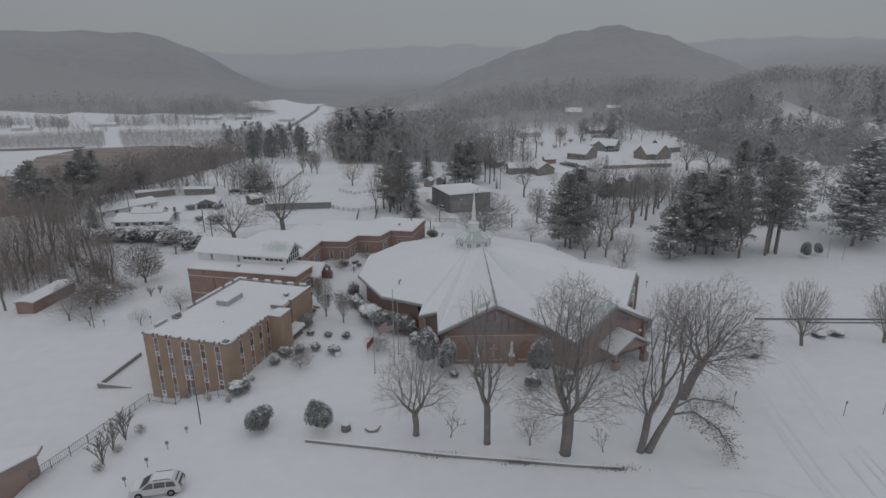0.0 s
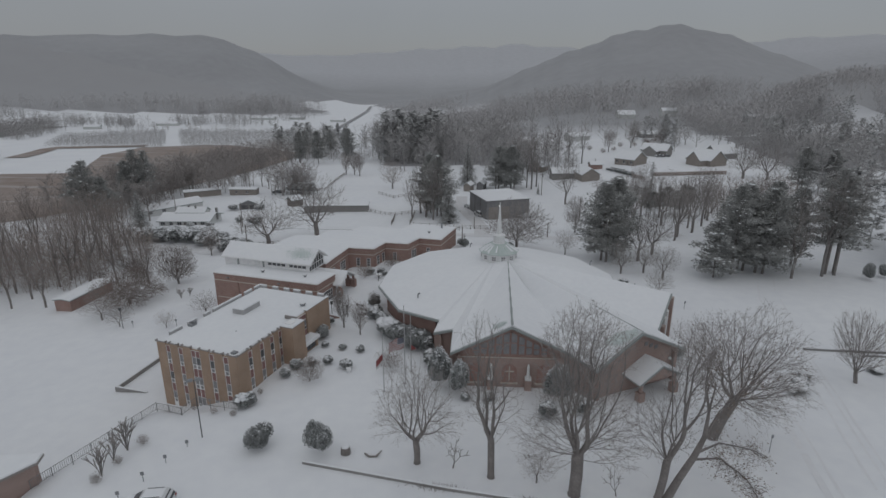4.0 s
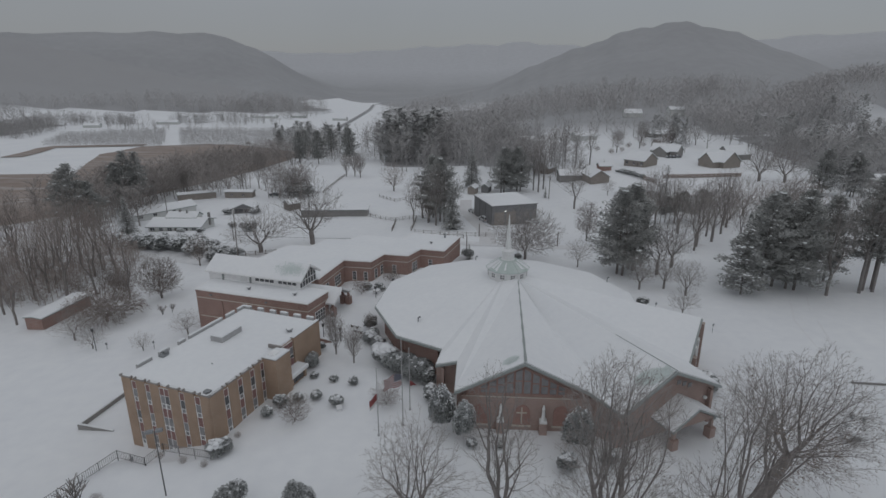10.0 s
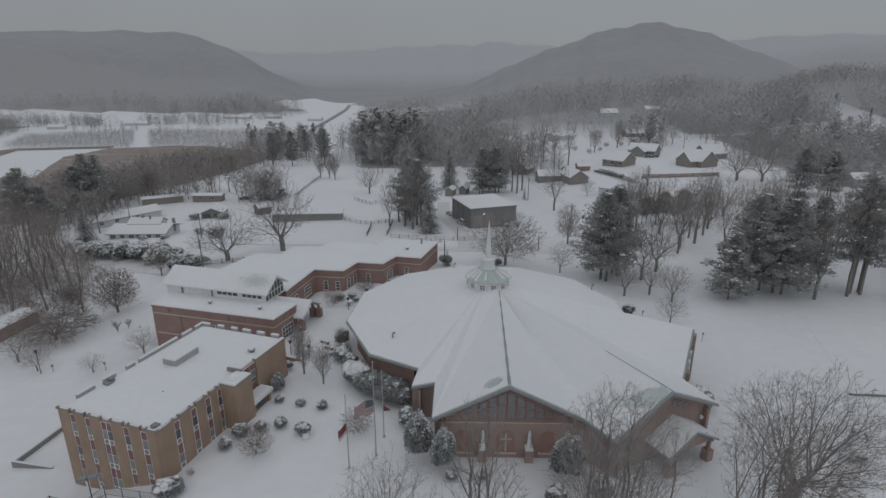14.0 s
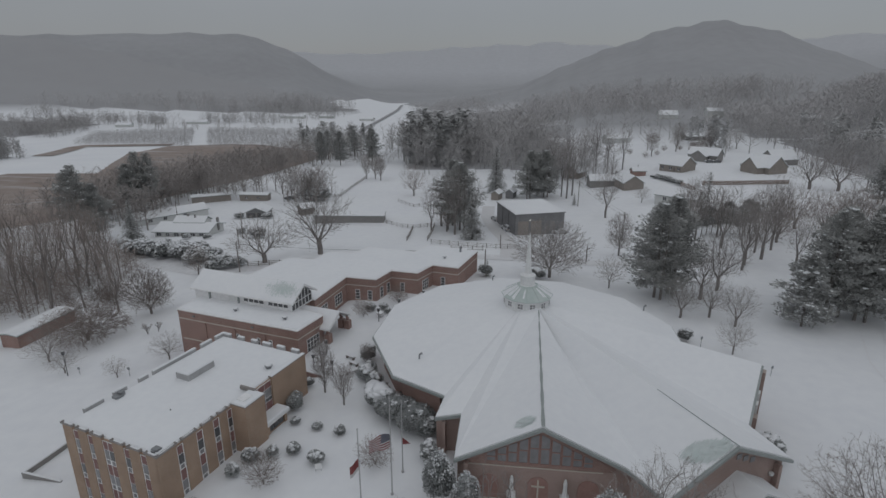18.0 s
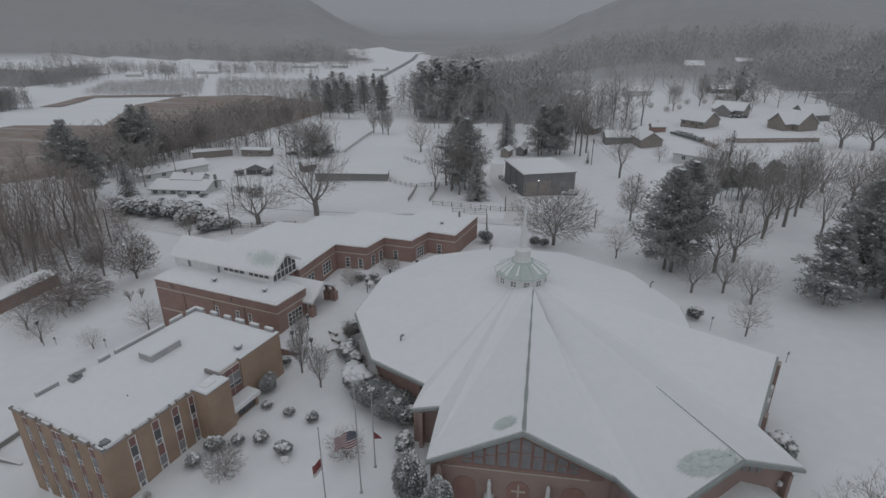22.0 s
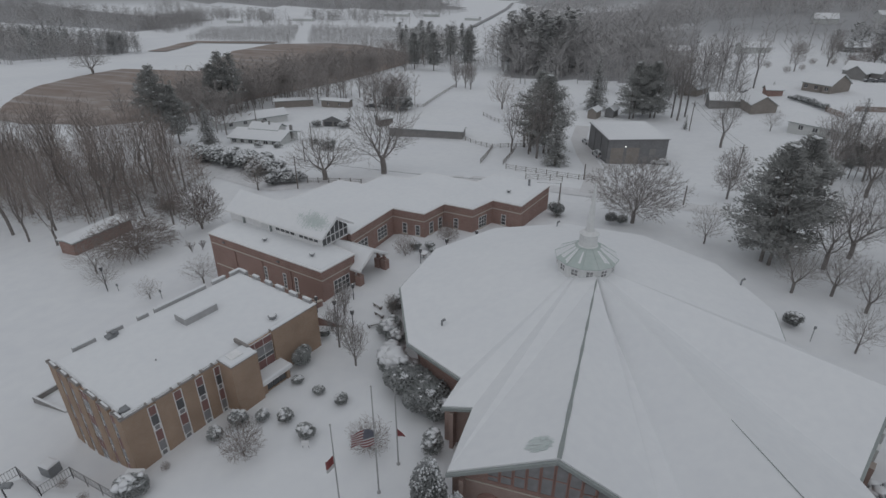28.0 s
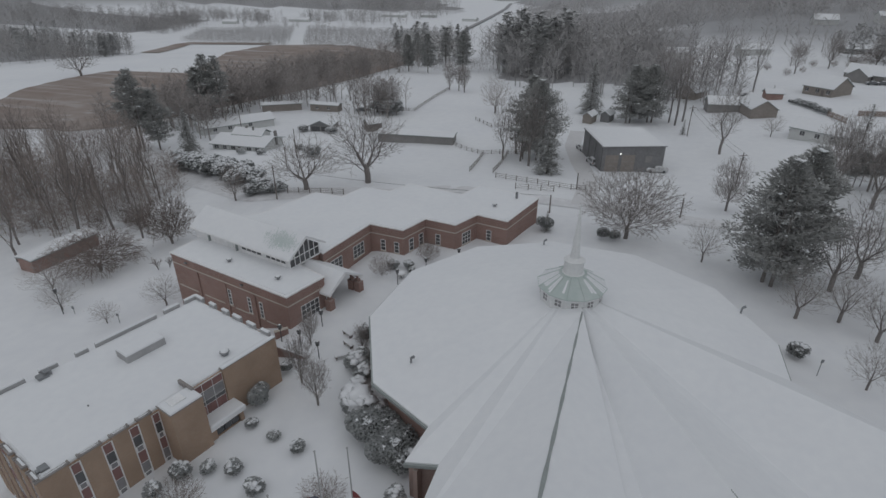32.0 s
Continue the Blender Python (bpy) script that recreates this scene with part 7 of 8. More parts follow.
limb(s, [(-0.9, 0.2, 0.25), (-0.3, -0.1, 0.1), (0.5, 0.0, 0.12), (1.0, 0.35, 0.6)], [0.1, 0.16, 0.15, 0.07], 6)
part("wood", s, BARK, t)
t = thing("yard_sign", on_land(-16.2, 71.6, 20), "small pale yard sign", "sign")
part("plate", Shape().box(-0.35, 0.35, -0.02, 0.02, 0.3, 0.95), FRAME, t)
part("stake", Shape().box(-0.3, -0.26, -0.015, 0.015, -0.2, 0.3).box(0.26, 0.3, -0.015, 0.015, -0.2, 0.3), METAL, t)

# ---------------------------------------------------------------- low front wall with clipped tufts, railing, retaining walls
s = Shape()
line = [(-16.1, 52.3), (-8, 51.1), (0, 49.9), (7.6, 49.1), (13, 48.5), (18.2, 48.1)]
for (x0, y0), (x1, y1) in zip(line, line[1:]):
    d = Vector((x1 - x0, y1 - y0)).normalized() * 0.14
    s.prism([(x0 + d.y, y0 - d.x), (x1 + d.y, y1 - d.x), (x1 - d.y, y1 + d.x), (x0 - d.y, y0 + d.x)], -0.4, 0.32)
low_wall = thing("garden_wall", pose(0, 0, 0), "low dark stone wall along the lawn with snow on top", "wall", "", "structure")
part("stones", s, GREYWALL, low_wall)
s = Shape()
for (x0, y0), (x1, y1) in zip(line, line[1:]):
    d = Vector((x1 - x0, y1 - y0)).normalized() * 0.13
    s.pillow([(x0 + d.y, y0 - d.x), (x1 + d.y, y1 - d.x), (x1 - d.y, y1 + d.x), (x0 - d.y, y0 + d.x)], 0.32, 0.42, 0.06)
part("snow_cap", s, SNOW, low_wall)
tuft = thing("dry_grass", pose(0, 0, 0), "tufts of dry grass along the low wall", "grass", "", "stuff")
s, rng = Shape(), random.Random(4)
for k in range(700):
    c0 = rng.choice(((-1.0, 50.0), (7.8, 49.0), (9.0, 48.9), (17.6, 48.1)))
    x, y = c0[0] + rng.gauss(0, 1.2), c0[1] + rng.gauss(0, 0.22)
    h, a = rng.uniform(0.25, 0.6), rng.uniform(0, 6.28)
    s.add([(x - 0.03, y, 0), (x + 0.03, y, 0), (x + 0.2 * math.cos(a), y + 0.2 * math.sin(a), h)], [(0, 1, 2)])
part("blades", s, TWIG, tuft)


def railing(points, label, tall=1.05):
    t = thing("railing", pose(0, 0, 0), label, "railing", "railings")
    for (x0, y0, z0), (x1, y1, z1) in zip(points, points[1:]):
        d = math.hypot(x1 - x0, y1 - y0)
        n = max(1, round(d / 2.2))
        part("rail", Shape().tube((x0, y0, z0 + tall), (x1, y1, z1 + tall), 0.032, 0.032, 6), RAILGREY, t)
        part("rail", Shape().tube((x0, y0, z0 + 0.15), (x1, y1, z1 + 0.15), 0.03, 0.03, 6), RAILGREY, t)
        for i in range(n + 1):
            f = i / n
            x, y, z = x0 + (x1 - x0) * f, y0 + (y1 - y0) * f, z0 + (z1 - z0) * f
            part("post", Shape().box(x - 0.032, x + 0.032, y - 0.032, y + 0.032, z - 0.3, z + tall + 0.05), RAILGREY, t)
        s = Shape()
        k = int(d / 0.22)
        for i in range(1, k):
            f = i / k
            x, y, z = x0 + (x1 - x0) * f, y0 + (y1 - y0) * f, z0 + (z1 - z0) * f
            s.box(x - 0.012, x + 0.012, y - 0.012, y + 0.012, z + 0.15, z + tall)
        tagged(part("balusters", s, RAILGREY, t), kind="stuff")


railing([(-42.4, 45.6, 0), (-38.0, 60.2, 0), (-34.2, 59.4, 0), (-33.6, 61.8, 0), (-27.7, 61.2, 0)], "dark grey metal railing along the edge of the upper lot")
rw = thing("ramp_wall", pose(0, 0, 0), "low dark wall round a sunken snow-filled court", "wall", "", "structure")
a, b, c = (-51.2, 69.8), (-46.4, 69.9), (-50.2, 79.6)
part("wall", Shape().add([(a[0], a[1] - 0.14, -5.6), (b[0], b[1] - 0.14, -5.6), (b[0], b[1] - 0.14, -4.0), (a[0], a[1] - 0.14, -3.3), (a[0], a[1] + 0.14, -5.6), (b[0], b[1] + 0.14, -5.6), (b[0], b[1] + 0.14, -4.0), (a[0], a[1] + 0.14, -3.3)], [(0, 1, 2, 3), (7, 6, 5, 4), (1, 5, 6, 2), (3, 7, 4, 0)]), GREYWALL, rw)
part("snow_cap", Shape().add([(a[0], a[1] - 0.13, -3.3), (b[0], b[1] - 0.13, -4.0), (b[0], b[1] + 0.13, -4.0), (a[0], a[1] + 0.13, -3.3), (a[0], a[1] - 0.1, -3.2), (b[0], b[1] - 0.1, -3.9), (b[0], b[1] + 0.1, -3.9), (a[0], a[1] + 0.1, -3.2)], [(4, 5, 6, 7), (0, 1, 5, 4), (2, 3, 7, 6), (1, 2, 6, 5), (3, 0, 4, 7)]), SNOW, rw)
side = [(a[0] - 0.12, a[1] + 0.15), (a[0] + 0.12, a[1] + 0.15), (c[0] + 0.12, c[1]), (c[0] - 0.12, c[1])]
part("wall", Shape().prism(side, -5.6, -3.5), GREYWALL, rw)
part("snow_cap", Shape().pillow(side, -3.5, -3.36, 0.06), SNOW, rw)
t = thing("cooling_unit", on_land(-40.2, 63.5), "grey outdoor cooling unit topped with snow", "air conditioner")
part("case", Shape().box(-0.7, 0.7, -0.6, 0.6, -0.2, 1.2), METAL, t)
part("snow", Shape().pillow([(-0.7, -0.6), (0.7, -0.6), (0.7, 0.6), (-0.7, 0.6)], 1.2, 1.42, 0.2), SNOW, t)
# the building that juts in at the lot's corner
annex = thing("brick_annex", pose(-42.0, 46.9, 0), "brown brick annex with an overhanging snowy flat roof", "building")
annex_roof = [(-0.06, 0.69), (-10.0, -1.0), (-15.0, -16.0), (-8.2, -16.0), (0.4, -0.65)]
part("wall", Shape().prism(shrink(annex_roof, 0.55), -6, 2.6), BROWN, annex)
part("roof", Shape().prism(annex_roof, 2.6, 2.84), CAP, annex, "dark roof edge")
part("roof_snow", Shape().pillow(shrink(annex_roof, 0.06), 2.84, 3.02, 0.2), SNOW_ROOF, annex)
# long low wall by the far car park
s = Shape().box(52.0, 112.0, 85.6, 85.85, -0.5, 0.34).box(60.0, 112.0, 84.4, 84.65, -0.5, 0.26)
t = thing("car_park_wall", pose(0, 0, 0), "long low dark wall at the edge of the car park", "wall", "", "structure")
part("stones", s, GREYWALL, t)
part("snow_cap", Shape().box(52.0, 112.0, 85.55, 85.9, 0.34, 0.45).box(60.0, 112.0, 84.35, 84.7, 0.26, 0.36), SNOW, t)
# wheel tracks
for w, pts in ((0.8, ((36.0, -150.0), (36.4, -40.0), (37.2, 40.0), (37.6, 46.5), (38.3, 52.8), (39.3, 60.0), (40.3, 67.0), (41.2, 78.0))), (0.3, ((37.4, -150.0), (37.8, -40.0), (38.6, 40.0), (38.9, 47.0), (40.0, 55.0), (41.2, 63.5), (42.6, 76.0))), (0.3, ((40.4, -150.0), (40.8, -40.0), (41.6, 40.0), (42.1, 44.5), (42.9, 49.8), (44.0, 56.1), (45.8, 64.9), (48.2, 76.2), (49.4, 84.0))),
               (0.3, ((42.4, -150.0), (42.8, -40.0), (43.6, 42.0), (44.2, 46.1), (44.9, 52.7), (46.5, 61.1), (48.2, 68.9), (50.7, 80.5), (54.3, 106.3), (58.0, 116.0))), (0.3, ((43.8, -150.0), (44.2, -40.0), (45.0, 43.0), (45.5, 47.8), (46.1, 54.4), (47.9, 63.4), (49.6, 71.3), (51.6, 82.2), (55.4, 95.8), (59.7, 112.4), (62.0, 118.0))), (0.3, ((24.0, 45.4), (27.6, 45.3), (30.2, 45.0), (33.0, 44.1), (35.0, 42.6)))):
    drape("wheel_track", ribbon(pts, w, 2.0), RUT, 0.02, "packed wheel track in the snow", "track")
# brick ramp wall and coped end wall beside the hall door
t = thing("ramp_parapet", pose(-26.6, 89.1, 0, 0, 0, 10), "sloping red-brick ramp wall with snow along its top", "wall", "", "structure")
part("brick", Shape().add([(-0.6, -0.15, -1.5), (3.8, -0.15, -1.5), (3.8, -0.15, 0.25), (-0.6, -0.15, 1.6), (-0.6, 0.15, -1.5), (3.8, 0.15, -1.5), (3.8, 0.15, 0.25), (-0.6, 0.15, 1.6)], [(0, 1, 2, 3), (7, 6, 5, 4), (1, 5, 6, 2), (0, 3, 7, 4)]), RED, t)
part("snow_cap", Shape().add([(-0.6, -0.15, 1.6), (3.8, -0.15, 0.25), (3.8, 0.15, 0.25), (-0.6, 0.15, 1.6), (-0.6, -0.1, 1.72), (3.8, -0.1, 0.36), (3.8, 0.1, 0.36), (-0.6, 0.1, 1.72)], [(4, 5, 6, 7), (0, 1, 5, 4), (2, 3, 7, 6), (1, 2, 6, 5), (3, 0, 4, 7)]), SNOW, t)
t = thing("coped_wall", pose(-28.9, 92.3, 0, 0, 0, 53), "short brick end wall with a pale stone coping", "wall", "", "structure")
part("brick", Shape().box(0, 1.6, -0.15, 0.15, -1.5, 0.45), RED, t)
part("coping", Shape().box(-0.05, 1.65, -0.2, 0.2, 0.45, 0.57), STONE, t)
# small flat porch roof at the corner of the classroom building
t = thing("corner_porch", pose(-28.9, 62.7, 0, 0, 0, 22), "small flat snow-covered porch roof on a tan brick pier", "porch")
part("pier", Shape().box(0.1, 0.5, 0.1, 0.5, -4.5, 0.35), TAN, t)
part("roof", Shape().box(0.0, 1.6, 0.0, 1.1, 0.35, 0.5), FRAME, t)
part("snow", Shape().pillow([(0.02, 0.02), (1.58, 0.02), (1.58, 1.08), (0.02, 1.08)], 0.5, 0.64, 0.12), SNOW_ROOF, t)


# ---------------------------------------------------------------- vehicles under snow
CAR_WHITE = material("white_car_paint", (0.62, 0.63, 0.64), 0.3, 0.04, 2, 1, 0.0, spec=0.5)
CAR_GREY = material("grey_car_paint", (0.16, 0.17, 0.18), 0.3, 0.05, 2, 1, 0.0, spec=0.5)
LAMP_RED = material("red_lamp_glass", (0.25, 0.02, 0.02), 0.2, 0.1, bump=0)


def vehicle(m, paint, label, length=4.8, wide=1.9, tall=1.75, group="parked vehicles", boxy=True):
    """A car along x, its rear at +x."""
    t = thing("car", m, label, "car", group)
    L, W, H = length / 2, wide / 2, tall
    back = L - 0.05 if boxy else L - 0.9
    side = [(-L, 0.35), (L - 0.05, 0.35), (L, 0.9), (back, 1.05), (back - 0.22, 1.4), (back - 0.5, H - 0.06), (back - 0.8, H), (0.1, H), (-0.5, H - 0.1), (-1.35, 1.1), (-L + 0.4, 0.98), (-L + 0.05, 0.8)]
    k = len(side)
    s = Shape()
    taper = [0.96, 0.96, 0.97, 0.96, 0.88, 0.78, 0.76, 0.76, 0.78, 0.95, 0.92, 0.92]
    s.add([(x, -W * w, z) for (x, z), w in zip(side, taper)] + [(x, W * w, z) for (x, z), w in zip(side, taper)],
          [tuple(range(k)), tuple(reversed(range(k, 2 * k)))] + [(i, k + i, k + (i + 1) % k, (i + 1) % k) for i in range(k)])
    part("body", s, paint, t)
    for sy in (-1, 1):
        for x0, x1, c0, c1 in ((-1.15, -0.1, 0.7, 0.0), (-0.02, 1.0, 0.0, 0.0), (1.08, back - 0.35, 0.0, 0.25)):
            lo, hi = sy * W * 0.972, sy * W * 0.80
            part("side_window", Shape().add([(x0, lo, 1.08), (x1, lo, 1.08), (x1 - c1, hi, H - 0.14), (x0 + c0, hi, H - 0.14), (x0, lo * 0.93, 1.08), (x1, lo * 0.93, 1.08), (x1 - c1, hi * 0.93, H - 0.14), (x0 + c0, hi * 0.93, H - 0.14)],
                                             [(0, 1, 2, 3), (7, 6, 5, 4), (0, 4, 5, 1), (2, 6, 7, 3)]), GLASS, t)
        part("roof_rail", Shape().tube((-0.1, sy * W * 0.7, H + 0.07), (back - 0.9, sy * W * 0.7, H + 0.07), 0.03, 0.03, 5), BLACK, t)
        for x in (-L + 0.9, L - 0.95):
            w = part("wheel", Shape().tube((x, sy * (W - 0.22), 0.36), (x, sy * (W + 0.02), 0.36), 0.36, 0.36, 14), RUBBER, t)
            part("rim", Shape().tube((x, sy * (W - 0.02), 0.36), (x, sy * (W + 0.04), 0.36), 0.22, 0.2, 10), METAL, w)
        part("tail_lamp", Shape().box(L - 0.06, L + 0.02, sy * W * 0.72 - 0.16, sy * W * 0.72 + 0.16, 0.78, 1.02), LAMP_RED, t)
        part("headlight", Shape().box(-L - 0.02, -L + 0.1, sy * W * 0.7 - 0.18, sy * W * 0.7 + 0.18, 0.62, 0.8), FRAME, t)
    part("rear_window", Shape().add([(back - 0.0, -W * 0.84, 1.1), (back - 0.0, W * 0.84, 1.1), (back - 0.42, W * 0.7, H - 0.12), (back - 0.42, -W * 0.7, H - 0.12), (back - 0.08, -W * 0.84, 1.06), (back - 0.08, W * 0.84, 1.06)], [(0, 1, 2, 3), (0, 4, 5, 1)]), GLASS, t)
    part("windscreen", Shape().add([(-1.36, -W * 0.84, 1.14), (-1.36, W * 0.84, 1.14), (-0.54, W * 0.7, H - 0.1), (-0.54, -W * 0.7, H - 0.1), (-1.26, -W * 0.84, 1.08), (-1.26, W * 0.84, 1.08)], [(0, 3, 2, 1), (0, 1, 5, 4)]), GLASS, t)
    part("number_plate", Shape().box(L - 0.02, L + 0.03, -0.26, 0.26, 0.72, 0.86), FRAME, t)
    part("snow", Shape().pillow([(-0.3, -W * 0.66), (back - 0.7, -W * 0.66), (back - 0.7, W * 0.66), (-0.3, W * 0.66)], H - 0.02, H + 0.1, 0.2).pillow([(-L + 0.2, -W * 0.84), (-1.4, -W * 0.84), (-1.4, W * 0.84), (-L + 0.2, W * 0.84)], 0.97, 1.16, 0.15), SNOW, t, "snow on roof and bonnet")
    return t


vehicle(on_land(-28.8, 44.4, 12), CAR_WHITE, "white sport utility car under fresh snow")
vehicle(on_land(-7.0, 207.5, -60), CAR_WHITE, "pale car parked beside the barn", 4.6, 1.85, 1.5, boxy=False)
vehicle(on_land(-2.6, 195.5, -65), CAR_WHITE, "pale pickup-sized car parked beside the barn", 5.2, 2.0, 1.85)
vehicle(on_land(13.8, 194.0, 10), CAR_WHITE, "grey car covered by snow before the barn", 5.2, 1.9, 1.5, boxy=False)
for x, y, a in ((38.0, 292.0, 20), (45.0, 296.0, 15), (95.0, 330.0, 10), (99.0, 331.0, 10), (-95.0, 238.0, 10), (74.0, 300.0, 30)):
    vehicle(on_land(x, y, a), CAR_GREY, "snow-covered parked car by a house", 4.6, 1.85, 1.5, boxy=False)


# ---------------------------------------------------------------- houses, sheds, fences and poles
def farmhouse(m):
    """A low farmhouse: wide porch roof, raised gabled storey, cross gable with a chimney."""
    t = gabled("house", m, 17, 11, 2.1, 1.5, SIDING, "white farmhouse with a wide porch roof under snow", "house", overhang=0.7, doors=((0.5, 1.0, 2.0),), windows=((-7.2, 0.7, 1.3, 1.1), (-4.4, 0.7, 1.0, 1.1), (-1.6, 0.7, 1.3, 1.1), (3.6, 0.7, 1.3, 1.1), (6.4, 0.7, 1.2, 1.1)))
    up = part("upper_storey", Shape().box(-4.6, 5.2, -0.4, 4.4, 2.0, 3.8), SIDING, t)
    for nm, lift, mat in (("upper_roof", 0.0, TRIM), ("upper_roof_snow", 0.16, SNOW_ROOF)):
        prof = [(-0.9, 3.7 + lift), (2.0, 5.2 + lift), (4.9, 3.7 + lift), (4.9, 3.86 + lift), (2.0, 5.38 + lift), (-0.9, 3.86 + lift)]
        q = Shape().add([(5.5, a, b) for a, b in prof] + [(-4.9, a, b) for a, b in prof], [tuple(range(6)), tuple(reversed(range(6, 12)))] + [(i, 6 + i, 6 + (i + 1) % 6, (i + 1) % 6) for i in range(6)])
        part(nm, q, mat, up)
    part("gable_end", Shape().add([(5.2, -0.4, 3.8), (5.2, 4.4, 3.8), (5.2, 2.0, 5.05), (5.0, -0.4, 3.8), (5.0, 4.4, 3.8), (5.0, 2.0, 5.05)], [(0, 1, 2), (5, 4, 3)]), SIDING, up)
    for x, y, z, k in ((-1.0, 2.0, 6.0, 0.35), (1.6, 1.2, 6.1, 0.22), (8.7, 1.5, 5.2, 0.35)):
        part("chimney", Shape().box(x - k, x + k, y - k, y + k, 1.0, z), GREYWALL, t, "dark brick chimney")
    for x in (-8.0, -5.6, -3.0, 2.2, 5.0, 8.0):
        part("porch_post", Shape().box(x - 0.07, x + 0.07, -5.95, -5.8, -0.5, 2.0), WHITE, t)
    return t


farmhouse(on_land(-103.0, 180.5, 6))
gabled("house", on_land(-124.5, 201.0, 57), 25, 7, 2.4, 1.6, SIDING, "long pale house behind the farmhouse", "house", windows=((-8, 1, 1.2, 1.1), (-3, 1, 1.2, 1.1), (4, 1, 1.2, 1.1)))
port = gabled("carport", on_land(-94.5, 210.1, -78), 8, 7.4, 1.9, 1.6, GREYWALL, "dark gabled open garage under a snowy roof", "garage")
# black panels on the closed wall stand for the shade inside two open bays
for y0, y1 in ((-3.2, -0.25), (0.25, 3.2)):
    part("opening", Shape().box(3.9, 4.06, y0, y1, -0.3, 1.7), BLACK, port, "black panel standing for the shade in an open bay")
part("gable_board", Shape().add([(4.07, -3.6, 1.95), (4.07, 3.6, 1.95), (4.07, 0, 3.4), (3.95, -3.6, 1.95), (3.95, 3.6, 1.95), (3.95, 0, 3.4)], [(0, 1, 2), (5, 4, 3)]), DARKWALL, port)
gabled("shed", on_land(-77.5, 213.5, 50), 5, 4, 2.6, 1.2, WOOD, "small weathered wooden shed", "shed", doors=((0, 1.0, 1.9),))
gabled("trailer_home", on_land(-109.5, 236.0, 4), 12, 3.6, 2.6, 0.5, TANWALL, "pale mobile home under snow", "trailer", windows=((-3, 1, 1, 0.8), (2, 1, 1, 0.8)))
gabled("trailer_home", on_land(-126.5, 231.0, 35), 15, 3.8, 2.6, 0.5, TANWALL, "grey mobile home behind the trees", "trailer")
gabled("farm_shed", on_land(-57.5, 204.5, 8), 24, 5.5, 2.4, 0.5, GREYWALL, "long low open-fronted farm shed", "shed")
gabled("garden_shed", on_land(-9.0, 241.5, 75), 5, 3, 2.6, 1.0, TANWALL, "narrow pale storage shed under snow", "shed", "storage sheds", windows=())
gabled("garden_shed", on_land(-3.5, 245.5, 75), 5, 3, 2.6, 1.0, DARKWALL, "narrow dark storage shed under snow", "shed", "storage sheds")
gabled("house", on_land(73.0, 302.6, -42), 11, 13, 3.0, 3.6, TANWALL, "grey-brown house with a steep snowy gable", "house", "village houses", windows=((-4, 1, 1.2, 1.3), (0, 1, 1.2, 1.3), (4, 1, 1.2, 1.3)), doors=((2, 1.0, 2.1),))
gabled("house", on_land(96.0, 341.0, -34), 15, 10, 3.0, 3.2, GREYWALL, "grey house with a steep snowy roof", "house", "village houses", windows=((-4, 1, 1.2, 1.3), (3, 1, 1.2, 1.3)))
gabled("house", on_land(112.0, 305.0, -62), 16, 11, 3.0, 4.6, TANWALL, "tan house with twin snowy gables", "house", "village houses", windows=((-4, 1, 1.2, 1.3), (3, 1, 1.2, 1.3)))
gabled("house", on_land(92.5, 337.5, 56), 9, 8, 2.8, 2.8, GREYWALL, "cross gable wing of the grey house", "house", "village houses")
gabled("house", on_land(108.0, 302.0, 28), 10, 9, 3.0, 4.0, TANWALL, "front gable of the tan house", "house", "village houses")
gabled("house", on_land(128.0, 330.0, 25), 15, 10, 3.0, 4.2, GREYWALL, "grey house under deep snow", "house", "village houses")
gabled("house", on_land(44.6, 265.7, -78), 14, 8.2, 3.0, 2.7, TANWALL, "beige garage house with a broad gable", "house", "village houses")
gabled("house", on_land(35.0, 272.0, 8), 12, 7, 2.8, 2.0, GREYWALL, "low grey house behind trees", "house", "village houses")
gabled("house", on_land(57.5, 231.0, -35), 15, 8, 2.8, 2.2, SIDING, "white cottage half hidden by shrubs", "house", "village houses", windows=((-4, 1, 1.2, 1.2), (0, 1, 1.2, 1.2), (4, 1, 1.2, 1.2)))
gabled("shed", on_land(53.0, 291.0, 10), 6, 4, 2.4, 1.2, RED, "small red shed under snow", "shed")
gabled("house", on_land(25.0, 298.0, 60), 10, 8, 3.0, 2.8, TANWALL, "tan house among the trees", "house", "village houses")
gabled("house", on_land(98.0, 181.0, 15), 13, 8, 2.6, 2.0, GREYWALL, "low house under snow behind the pines", "house", "village houses")
gabled("house", on_land(156.0, 246.0, 10), 16, 9, 2.8, 2.4, GREYWALL, "low house under snow on the rise", "house", "village houses")
gabled("house", on_land(115.0, 440.0, 15), 14, 8, 2.6, 2.0, GREYWALL, "low brown house behind far trees", "house", "village houses")
gabled("house", on_land(136.0, 622.0, 5), 18, 11, 4, 4, SIDING, "distant pale house at the field's edge", "house", "distant houses")
gabled("house", on_land(185.0, 640.0, 5), 16, 12, 6, 3, SIDING, "distant pale house at the field's edge", "house", "distant houses")
gabled("brick_building", on_land(-84.0, 105.4, 87), 11.8, 3.7, 2.3, 0.22, RED, "low narrow red-brick outbuilding below the wood", "building", overhang=0.25)
for x, y, a, w in ((-470, 760, 5, 30), (-380, 880, 0, 40), (-330, 900, 8, 24), (-540, 700, 15, 20), (-250, 860, -10, 22), (60, 420, 20, 16), (20, 440, 10, 14), (-75, 390, 30, 10), (240, 560, 0, 16), (-160, 980, 0, 20)):
    gabled("farm_building", on_land(x, y, a), w, 9, 3.2, 2.4, SIDING, "far white farm building in the valley", "building", "valley buildings")


